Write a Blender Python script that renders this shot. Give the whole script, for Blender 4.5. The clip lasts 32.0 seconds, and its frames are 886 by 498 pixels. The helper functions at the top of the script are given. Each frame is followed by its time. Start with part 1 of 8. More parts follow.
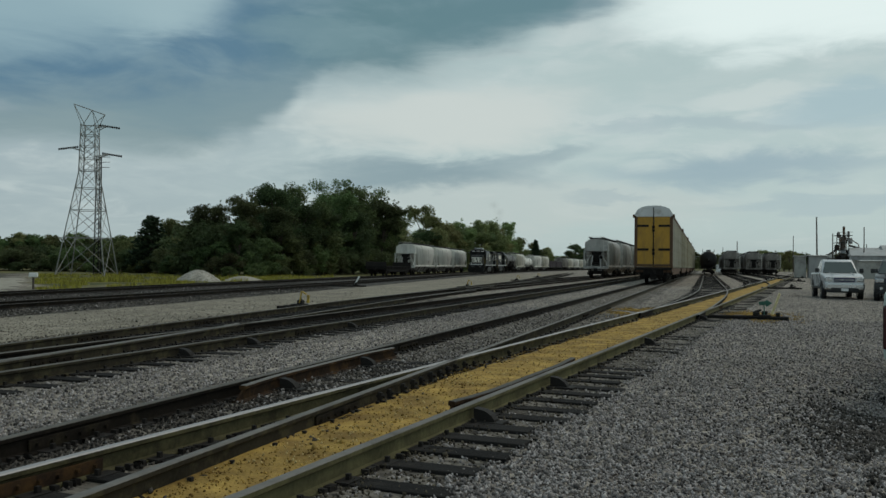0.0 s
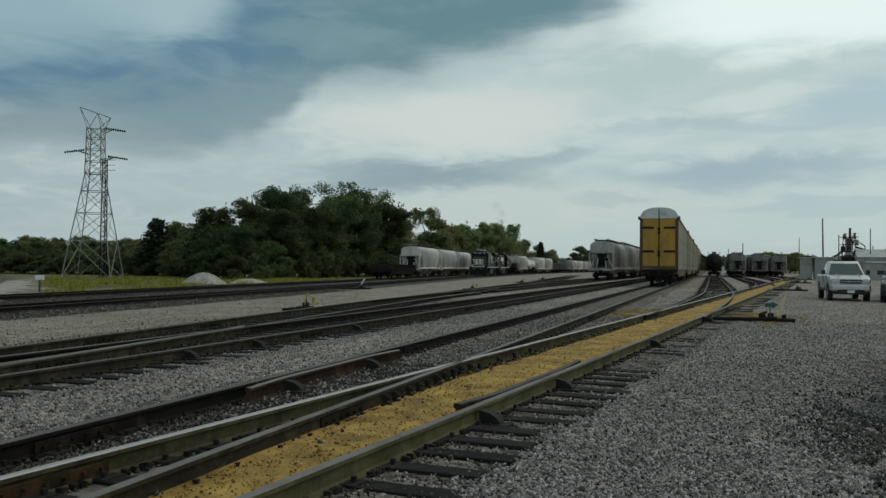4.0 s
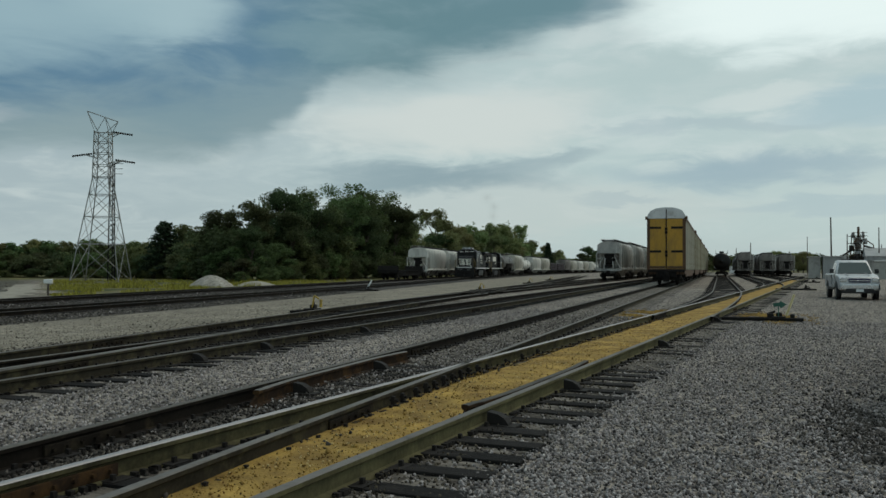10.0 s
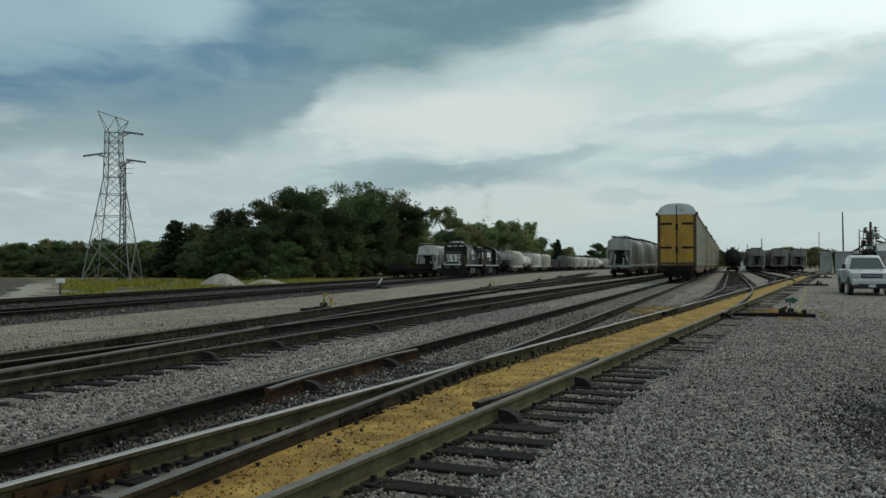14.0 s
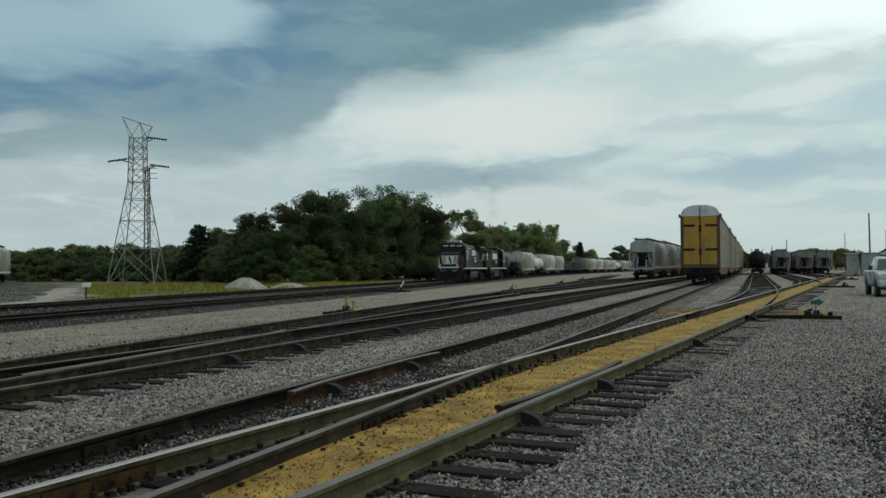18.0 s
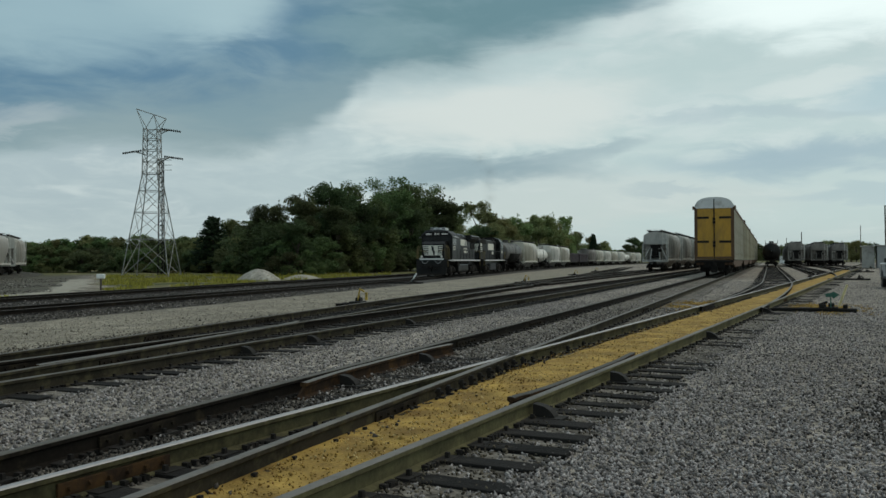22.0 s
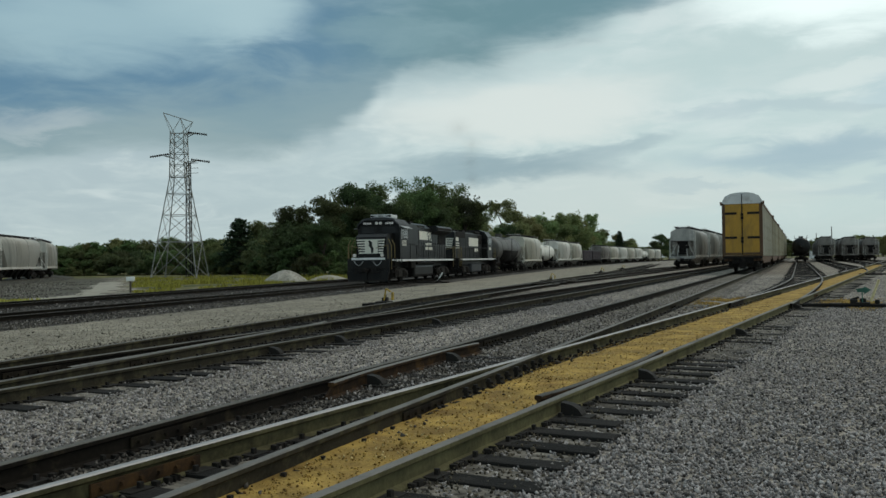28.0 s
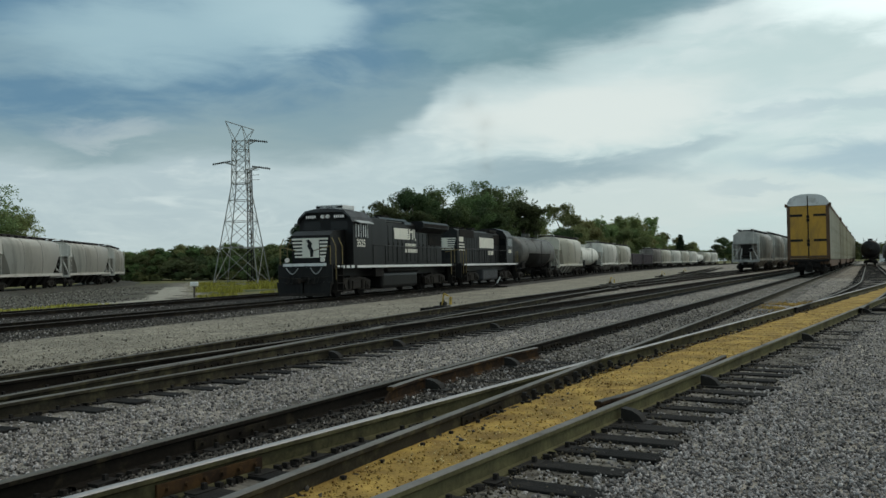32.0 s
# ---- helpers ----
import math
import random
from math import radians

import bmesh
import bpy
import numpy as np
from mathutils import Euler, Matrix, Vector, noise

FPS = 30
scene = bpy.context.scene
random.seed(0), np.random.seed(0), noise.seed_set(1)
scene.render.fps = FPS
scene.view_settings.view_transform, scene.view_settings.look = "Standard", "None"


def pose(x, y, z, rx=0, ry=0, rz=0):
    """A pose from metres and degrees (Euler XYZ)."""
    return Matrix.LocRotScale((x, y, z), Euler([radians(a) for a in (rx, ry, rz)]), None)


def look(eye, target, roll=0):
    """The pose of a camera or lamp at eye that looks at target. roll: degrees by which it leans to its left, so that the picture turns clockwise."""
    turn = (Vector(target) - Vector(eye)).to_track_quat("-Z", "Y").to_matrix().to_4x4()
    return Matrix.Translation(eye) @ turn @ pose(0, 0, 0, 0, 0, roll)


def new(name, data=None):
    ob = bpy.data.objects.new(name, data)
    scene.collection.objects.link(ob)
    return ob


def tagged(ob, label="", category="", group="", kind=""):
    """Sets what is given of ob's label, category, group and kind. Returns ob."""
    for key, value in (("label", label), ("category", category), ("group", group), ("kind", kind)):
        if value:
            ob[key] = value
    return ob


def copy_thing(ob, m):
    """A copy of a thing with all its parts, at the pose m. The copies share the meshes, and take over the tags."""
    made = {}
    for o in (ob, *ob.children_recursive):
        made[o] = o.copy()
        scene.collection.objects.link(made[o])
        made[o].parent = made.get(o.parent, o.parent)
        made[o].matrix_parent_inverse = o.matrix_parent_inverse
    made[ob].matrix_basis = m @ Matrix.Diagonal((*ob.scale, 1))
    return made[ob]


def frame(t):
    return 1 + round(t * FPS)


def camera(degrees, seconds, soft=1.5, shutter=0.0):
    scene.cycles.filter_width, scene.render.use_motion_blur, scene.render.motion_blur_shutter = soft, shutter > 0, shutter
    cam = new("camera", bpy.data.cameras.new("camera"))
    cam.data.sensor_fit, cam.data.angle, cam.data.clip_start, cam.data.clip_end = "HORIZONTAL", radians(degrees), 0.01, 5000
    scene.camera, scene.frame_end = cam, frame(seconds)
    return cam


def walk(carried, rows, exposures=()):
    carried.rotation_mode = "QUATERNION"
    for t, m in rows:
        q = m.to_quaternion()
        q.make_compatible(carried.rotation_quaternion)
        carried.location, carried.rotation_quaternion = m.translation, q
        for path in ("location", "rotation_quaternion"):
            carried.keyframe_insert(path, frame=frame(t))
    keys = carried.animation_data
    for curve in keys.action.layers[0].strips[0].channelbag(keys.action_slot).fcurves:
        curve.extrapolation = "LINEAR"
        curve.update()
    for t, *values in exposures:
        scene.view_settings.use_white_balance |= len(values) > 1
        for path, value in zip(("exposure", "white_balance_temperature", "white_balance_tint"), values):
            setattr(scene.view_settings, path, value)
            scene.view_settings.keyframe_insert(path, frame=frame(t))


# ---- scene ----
cam = camera(54.0, 32.0, soft=1.5)
EYE = (0.0, 0.0, 1.42)
# seconds and the camera's turn in degrees; it stands on one spot and pans
VIEW = [
    (0, 91.038, -0.651, 16.833), (0.5, 91.016, -0.606, 16.553), (1, 91.07, -0.625, 16.486), (1.5, 91.158, -0.638, 16.615),
    (2, 91.213, -0.574, 16.775), (2.5, 91.272, -0.608, 16.953), (3, 91.184, -0.562, 17.099), (3.5, 91.149, -0.603, 17.153),
    (5.5, 91.368, -0.318, 17.246), (6, 91.372, -0.255, 17.25), (6.5, 91.239, -0.321, 17.384), (7, 91.227, -0.259, 17.471),
    (7.5, 91.209, -0.329, 17.42), (8, 91.185, -0.244, 17.447), (8.5, 91.298, -0.167, 17.45), (9, 91.42, -0.196, 17.46),
    (9.5, 91.358, -0.175, 17.622), (10, 91.267, -0.231, 17.636), (10.5, 91.305, -0.197, 17.85), (11, 91.23, 0.005, 17.883),
    (11.5, 91.233, -0.048, 17.944), (12, 91.183, -0.001, 17.961), (12.5, 91.272, 0.065, 18.148), (13, 91.229, -0, 18.3),
    (13.5, 91.203, 0.102, 18.283), (14, 91.094, 0.074, 18.296), (14.5, 91.065, 0.094, 18.39), (16.5, 91.284, -0.038, 18.669),
    (17, 91.21, 0.24, 19.058), (17.5, 91.251, 0.114, 19.199), (18, 91.298, 0.302, 19.73), (18.5, 91.07, 0.132, 20.131),
    (19, 91.039, 0.096, 20.319), (19.5, 90.813, 0.064, 20.458), (20, 90.854, 0.21, 20.475), (20.5, 90.998, 0.013, 20.502),
    (21, 91.095, 0.188, 20.519), (21.5, 91.009, 0.316, 20.49), (22, 90.766, 0.205, 20.568),
    (22.5, 90.784, 0.247, 20.692), (23, 90.779, 0.238, 20.708), (23.5, 90.79, 0.349, 20.765), (24, 90.817, 0.417, 20.754),
    (24.5, 90.77, 0.395, 20.817), (25, 90.913, 0.355, 21.148), (25.5, 90.973, 0.331, 21.19), (27.5, 90.877, 0.785, 21.904),
    (28, 90.728, 0.841, 22.259), (28.5, 90.752, 0.77, 22.433), (29, 90.737, 0.991, 22.903), (29.5, 90.733, 0.9, 22.935),
    (30, 90.828, 0.916, 23.16), (30.5, 90.903, 1.127, 23.49), (31, 90.789, 1.311, 23.836),
    (31.5, 90.79, 1.581, 24.5), (32, 91.087, 1.041, 26.064),
]
walk(cam, [(t, pose(*EYE, rx, ry, rz)) for t, rx, ry, rz in VIEW], exposures=[(0, -0.09), (3, -0.04), (9, -0.03), (17, 0.12), (22, 0.10), (26, 0.13), (32, 0.22)])

# ---- world and sun ----


def sky_world():
    world = bpy.data.worlds.new("overcast_sky")
    scene.world = world
    world.use_nodes = True
    nt = world.node_tree
    nt.nodes.clear()
    N, L = nt.nodes.new, nt.links.new

    def math_node(op, a, b=None, c=None, clamp=False):
        n = N("ShaderNodeMath")
        n.operation, n.use_clamp = op, clamp
        for i, v in enumerate((a, b, c)):
            if v is None:
                continue
            if isinstance(v, (int, float)):
                n.inputs[i].default_value = v
            else:
                L(v, n.inputs[i])
        return n.outputs[0]

    def mix(fac, a, b):
        n = N("ShaderNodeMix")
        n.data_type = "RGBA"
        for sock, v in ((n.inputs[0], fac), (n.inputs[6], a), (n.inputs[7], b)):
            if isinstance(v, (int, float)):
                sock.default_value = v
            elif isinstance(v, tuple):
                sock.default_value = (*v, 1)
            else:
                L(v, sock)
        return n.outputs[2]

    def noise_at(vec, scale, detail, rough, dist=0.0):
        n = N("ShaderNodeTexNoise")
        n.inputs["Scale"].default_value, n.inputs["Detail"].default_value = scale, detail
        n.inputs["Roughness"].default_value, n.inputs["Distortion"].default_value = rough, dist
        L(vec, n.inputs["Vector"])
        return n.outputs["Fac"]

    def step(v, lo, hi):
        n = N("ShaderNodeMapRange")
        n.interpolation_type = "SMOOTHERSTEP"
        n.inputs["From Min"].default_value, n.inputs["From Max"].default_value = lo, hi
        L(v, n.inputs["Value"])
        return n.outputs[0]

    gen = N("ShaderNodeTexCoord").outputs["Generated"]
    sep = N("ShaderNodeSeparateXYZ")
    L(gen, sep.inputs[0])
    x, y, z = sep.outputs
    up = math_node("MAXIMUM", z, 0.0)
    # cloud layer: the direction carried up to a flat deck
    deck = math_node("ADD", up, 0.16)
    comb = N("ShaderNodeCombineXYZ")
    L(math_node("DIVIDE", x, deck), comb.inputs[0])
    L(math_node("DIVIDE", y, deck), comb.inputs[1])
    deck_vec = comb.outputs[0]
    # azimuth and elevation in degrees
    az = math_node("MULTIPLY", math_node("ARCTAN2", x, y), 57.296)
    el = math_node("MULTIPLY", math_node("ARCSINE", z), 57.296)
    flat = N("ShaderNodeCombineXYZ")
    L(math_node("MULTIPLY", az, 0.045), flat.inputs[0])
    L(math_node("MULTIPLY", el, 0.16), flat.inputs[1])
    flat_vec = flat.outputs[0]
    # slow drifts that fray the clouds' outlines
    fray_a = noise_at(flat_vec, 1.3, 5, 0.55, 0.4)
    fray_e = noise_at(flat_vec, 1.9, 5, 0.5, 0.3)
    fine = noise_at(flat_vec, 4.0, 7, 0.6, 0.5)
    puff = noise_at(deck_vec, 2.2, 6, 0.58, 0.5)
    az_w = math_node("ADD", az, math_node("MULTIPLY_ADD", fray_a, 9.0, -4.5))
    el_w = math_node("ADD", el, math_node("MULTIPLY_ADD", fray_e, 3.4, -1.7))
    el_w = math_node("ADD", el_w, math_node("MULTIPLY_ADD", fine, 2.6, -1.3))

    def profile(stops):
        """Height of a cloud's lower edge over the bearing, both in degrees."""
        ramp = N("ShaderNodeValToRGB")
        ramp.color_ramp.interpolation = "EASE"
        place = N("ShaderNodeMapRange")
        place.inputs["From Min"].default_value, place.inputs["From Max"].default_value = -60.0, 20.0
        L(math_node("MULTIPLY_ADD", az_w, 0.4, math_node("MULTIPLY", az, 0.6)), place.inputs["Value"])
        L(place.outputs[0], ramp.inputs[0])
        els = ramp.color_ramp.elements
        for k, (a0, e0) in enumerate(stops):
            e = els[k] if k < 2 else els.new(1.0)
            e.position = (a0 + 60.0) / 80.0
            e.color = (e0 / 25.0,) * 3 + (1,)
        return math_node("MULTIPLY", ramp.outputs[0], 25.0)

    def cloud(a0, e0, ra, re, tilt=0.0, hard=0.25, amount=1.0):
        """A long soft cloud round a bearing and height, in degrees."""
        da = math_node("ADD", az_w, -a0)
        de = math_node("ADD", math_node("ADD", el_w, -e0), math_node("MULTIPLY", da, -tilt))
        da, de = math_node("DIVIDE", da, ra), math_node("DIVIDE", de, re)
        r2 = math_node("ADD", math_node("MULTIPLY", da, da), math_node("MULTIPLY", de, de))
        return math_node("MULTIPLY", step(r2, 1.6, hard), amount)

    # even light veil, whitest in the middle of the view
    veil = mix(step(az, -45.0, -5.0), (0.385, 0.465, 0.49), (0.475, 0.575, 0.57))
    veil = mix(math_node("MULTIPLY", step(fine, 0.36, 0.68), math_node("MULTIPLY_ADD", math_node("MULTIPLY", step(el, 4.0, 9.0), step(az, -40.0, -22.0)), 0.55, 0.3)), veil, (0.56, 0.635, 0.625))
    veil = mix(math_node("MULTIPLY", step(puff, 0.50, 0.75), 0.5), veil, (0.62, 0.68, 0.665))
    veil = mix(cloud(-17.0, 9.6, 10.0, 2.3, 0.05, 0.0, 0.95), veil, (0.625, 0.665, 0.635))
    veil = mix(cloud(-12.0, 4.0, 15.0, 1.6, 0.0, 0.0, 0.6), veil, (0.53, 0.58, 0.565))
    veil = mix(cloud(-3.0, 12.3, 9.0, 2.0, 0.0, 0.0, 0.5), veil, (0.44, 0.545, 0.535))
    veil = mix(cloud(2.5, 10.6, 3.5, 0.7, 0.0, 0.1, 0.8), veil, (0.60, 0.665, 0.645))
    veil = mix(cloud(9.5, 9.6, 6.5, 1.4, 0.0, 0.0, 0.7), veil, (0.37, 0.50, 0.55))
    veil = mix(cloud(-0.5, 9.0, 7.0, 0.6, -0.03, 0.0, 0.55), veil, (0.38, 0.475, 0.505))
    veil = mix(cloud(6.0, 16.2, 12.0, 3.4, 0.0, 0.0, 0.95), veil, (0.84, 0.93, 0.90))
    # grey-blue streaks low over the yard
    veil = mix(cloud(-18.3, 5.8, 9.6, 1.15, 0.0, -0.5, 0.95), veil, (0.235, 0.325, 0.365))
    veil = mix(cloud(-11.6, 7.0, 4.6, 0.75, 0.13, -0.5, 0.75), veil, (0.29, 0.38, 0.415))
    veil = mix(cloud(1.8, 6.1, 9.4, 1.1, 0.01, -0.5, 0.9), veil, (0.295, 0.405, 0.465))
    veil = mix(cloud(-6.5, 4.5, 3.0, 0.35, 0.0, 0.0, 0.5), veil, (0.38, 0.47, 0.50))
    veil = mix(cloud(8.0, 3.9, 8.0, 0.6, 0.0, 0.0, 0.5), veil, (0.37, 0.475, 0.52))
    # lower, paler shelf hanging below the bank
    shelf_edge = profile(((-60, 6.0), (-47, 6.7), (-34, 6.7), (-30, 7.6), (-28, 8.8), (-26, 11.0), (-24, 13.0), (20, 22.0)))
    shelf = step(math_node("SUBTRACT", el_w, shelf_edge), -1.0, 1.5)
    cover = mix(shelf, veil, mix(step(fray_a, 0.35, 0.65), (0.20, 0.295, 0.33), (0.245, 0.33, 0.35)))
    cover = mix(cloud(-46.4, 8.7, 4.2, 0.7, 0.0, 0.0, 0.9), cover, (0.41, 0.47, 0.475))
    cover = mix(cloud(-49.0, 11.4, 2.6, 0.7, -0.2, 0.3, 0.6), cover, (0.40, 0.47, 0.485))
    # thick bank above, its edge climbing to the right
    bank_edge = profile(((-60, 7.6), (-44, 8.3), (-39.4, 9.1), (-34, 10.3), (-27, 11.2), (-21, 12.0), (-15, 12.9), (-12, 13.6), (-9.6, 15.0), (-7.6, 17.0), (-5, 20.0), (-1, 25.0), (20, 25.0)))
    bank = step(math_node("SUBTRACT", el_w, bank_edge), -1.3, 2.8)
    dark = mix(step(az, -34.0, -20.0), (0.100, 0.198, 0.285), (0.123, 0.225, 0.252))
    dark = mix(math_node("MULTIPLY", step(puff, 0.40, 0.70), 0.6), dark, (0.25, 0.355, 0.39))
    dark = mix(cloud(-36.0, 16.0, 6.5, 2.3, 0.0, 0.0, 0.95), dark, (0.37, 0.50, 0.535))
    dark = mix(cloud(-24.5, 14.6, 5.5, 1.0, 0.0, 0.0, 0.5), dark, (0.21, 0.32, 0.345))
    dark = mix(cloud(-44.0, 14.6, 9.0, 3.0, 0.0, -0.3, 0.95), dark, (0.31, 0.44, 0.485))
    cover = mix(bank, cover, dark)
    cover = mix(math_node("MULTIPLY", step(el, 18.0, 34.0), 0.75), cover, (0.47, 0.56, 0.575))
    cover = mix(step(el, 3.2, -0.5), cover, (0.45, 0.53, 0.53))
    # hidden half of the sky keeps the same mean grey
    nishita = N("ShaderNodeTexSky")
    nishita.sky_type, nishita.sun_disc = "NISHITA", False
    nishita.sun_elevation, nishita.sun_rotation = radians(52), radians(35)
    nishita.air_density, nishita.dust_density = 1.0, 2.0
    blue = N("ShaderNodeMix")
    blue.data_type, blue.blend_type = "RGBA", "MULTIPLY"
    blue.inputs[0].default_value = 1.0
    L(nishita.outputs[0], blue.inputs[6])
    blue.inputs[7].default_value = (0.06, 0.06, 0.06, 1)
    total = N("ShaderNodeMix")
    total.data_type, total.blend_type = "RGBA", "MULTIPLY"
    total.inputs[0].default_value = 1.0
    L(mix(0.90, blue.outputs[2], cover), total.inputs[6])
    total.inputs[7].default_value = (1.05, 1.085, 1.085, 1)
    total = total.outputs[2]
    bg = N("ShaderNodeBackground")
    L(total, bg.inputs[0])
    bg.inputs[1].default_value = 1.0
    L(bg.outputs[0], N("ShaderNodeOutputWorld").inputs[0])


sky_world()
sun_data = bpy.data.lights.new("sun", "SUN")
sun_data.energy, sun_data.angle, sun_data.color = 0.75, radians(25), (1.0, 0.90, 0.76)
sun = new("sun", sun_data)
sun.matrix_world = look((40, 50, 80), (0, 0, 0))

# ---- materials ----
MATS = {}


def surface(name, base, rough=0.8, metal=0.0, var=0.25, scale=1.5, grain=25.0, bump=0.15, dirt=None, dirt_amount=0.4, stretch=(1, 1, 1),
            spread=0.0, island=0.0, spec=0.5):
    """A painted, mineral or wooden surface: broad stains, fine grain and relief, real-world size."""
    if name in MATS:
        return MATS[name]
    m = bpy.data.materials.new(name)
    m.use_nodes = True
    nt = m.node_tree
    N, L = nt.nodes.new, nt.links.new
    bsdf = nt.nodes["Principled BSDF"]
    tc = N("ShaderNodeTexCoord")
    mp = N("ShaderNodeMapping")
    mp.inputs["Scale"].default_value = stretch
    L(tc.outputs["Object"], mp.inputs[0])
    n1, n2 = N("ShaderNodeTexNoise"), N("ShaderNodeTexNoise")
    for n, s, d in ((n1, scale, 5), (n2, grain, 4)):
        n.inputs["Scale"].default_value, n.inputs["Detail"].default_value = s, d
        L(mp.outputs[0], n.inputs["Vector"])
    add = N("ShaderNodeMath")
    add.operation = "MULTIPLY_ADD"
    L(n2.outputs["Fac"], add.inputs[0])
    add.inputs[1].default_value = 0.5
    L(n1.outputs["Fac"], add.inputs[2])
    rng = N("ShaderNodeMapRange")
    rng.inputs["From Min"].default_value, rng.inputs["From Max"].default_value = 0.45, 1.05
    rng.inputs["To Min"].default_value, rng.inputs["To Max"].default_value = 1 - var, 1 + var
    L(add.outputs[0], rng.inputs["Value"])
    value = rng.outputs[0]
    for amount, node, out in ((spread, "ShaderNodeObjectInfo", "Random"), (island, "ShaderNodeNewGeometry", "Random Per Island")):
        if amount:
            src = N(node)
            r2 = N("ShaderNodeMapRange")
            r2.inputs["To Min"].default_value, r2.inputs["To Max"].default_value = 1 - amount, 1 + amount
            L(src.outputs[out], r2.inputs["Value"])
            mul = N("ShaderNodeMath")
            mul.operation = "MULTIPLY"
            L(value, mul.inputs[0])
            L(r2.outputs[0], mul.inputs[1])
            value = mul.outputs[0]
    col = N("ShaderNodeVectorMath")
    col.operation = "SCALE"
    col.inputs[0].default_value = base
    L(value, col.inputs["Scale"])
    colour = col.outputs[0]
    if dirt:
        n3 = N("ShaderNodeTexNoise")
        n3.inputs["Scale"].default_value, n3.inputs["Detail"].default_value = scale * 1.7, 6
        n3.inputs["Roughness"].default_value = 0.65
        L(mp.outputs[0], n3.inputs["Vector"])
        r3 = N("ShaderNodeMapRange")
        r3.inputs["From Min"].default_value, r3.inputs["From Max"].default_value = 0.62 - dirt_amount * 0.35, 0.78
        L(n3.outputs["Fac"], r3.inputs["Value"])
        mx = N("ShaderNodeMix")
        mx.data_type = "RGBA"
        L(r3.outputs[0], mx.inputs[0])
        L(colour, mx.inputs[6])
        mx.inputs[7].default_value = (*dirt, 1)
        colour = mx.outputs[2]
    L(colour, bsdf.inputs["Base Color"])
    rr = N("ShaderNodeMapRange")
    rr.inputs["To Min"].default_value, rr.inputs["To Max"].default_value = max(0.02, rough - 0.12), min(1, rough + 0.12)
    L(n1.outputs["Fac"], rr.inputs["Value"])
    L(rr.outputs[0], bsdf.inputs["Roughness"])
    bsdf.inputs["Metallic"].default_value = metal
    bsdf.inputs["Specular IOR Level"].default_value = spec
    if bump:
        b = N("ShaderNodeBump")
        b.inputs["Strength"].default_value, b.inputs["Distance"].default_value = bump, 0.02
        L(n2.outputs["Fac"], b.inputs["Height"])
        L(b.outputs[0], bsdf.inputs["Normal"])
    MATS[name] = m
    return m


def glow(name, colour, strength):
    m = bpy.data.materials.new(name)
    m.use_nodes = True
    b = m.node_tree.nodes["Principled BSDF"]
    b.inputs["Base Color"].default_value = (*colour, 1)
    b.inputs["Emission Color"].default_value = (*colour, 1)
    b.inputs["Emission Strength"].default_value = strength
    return m


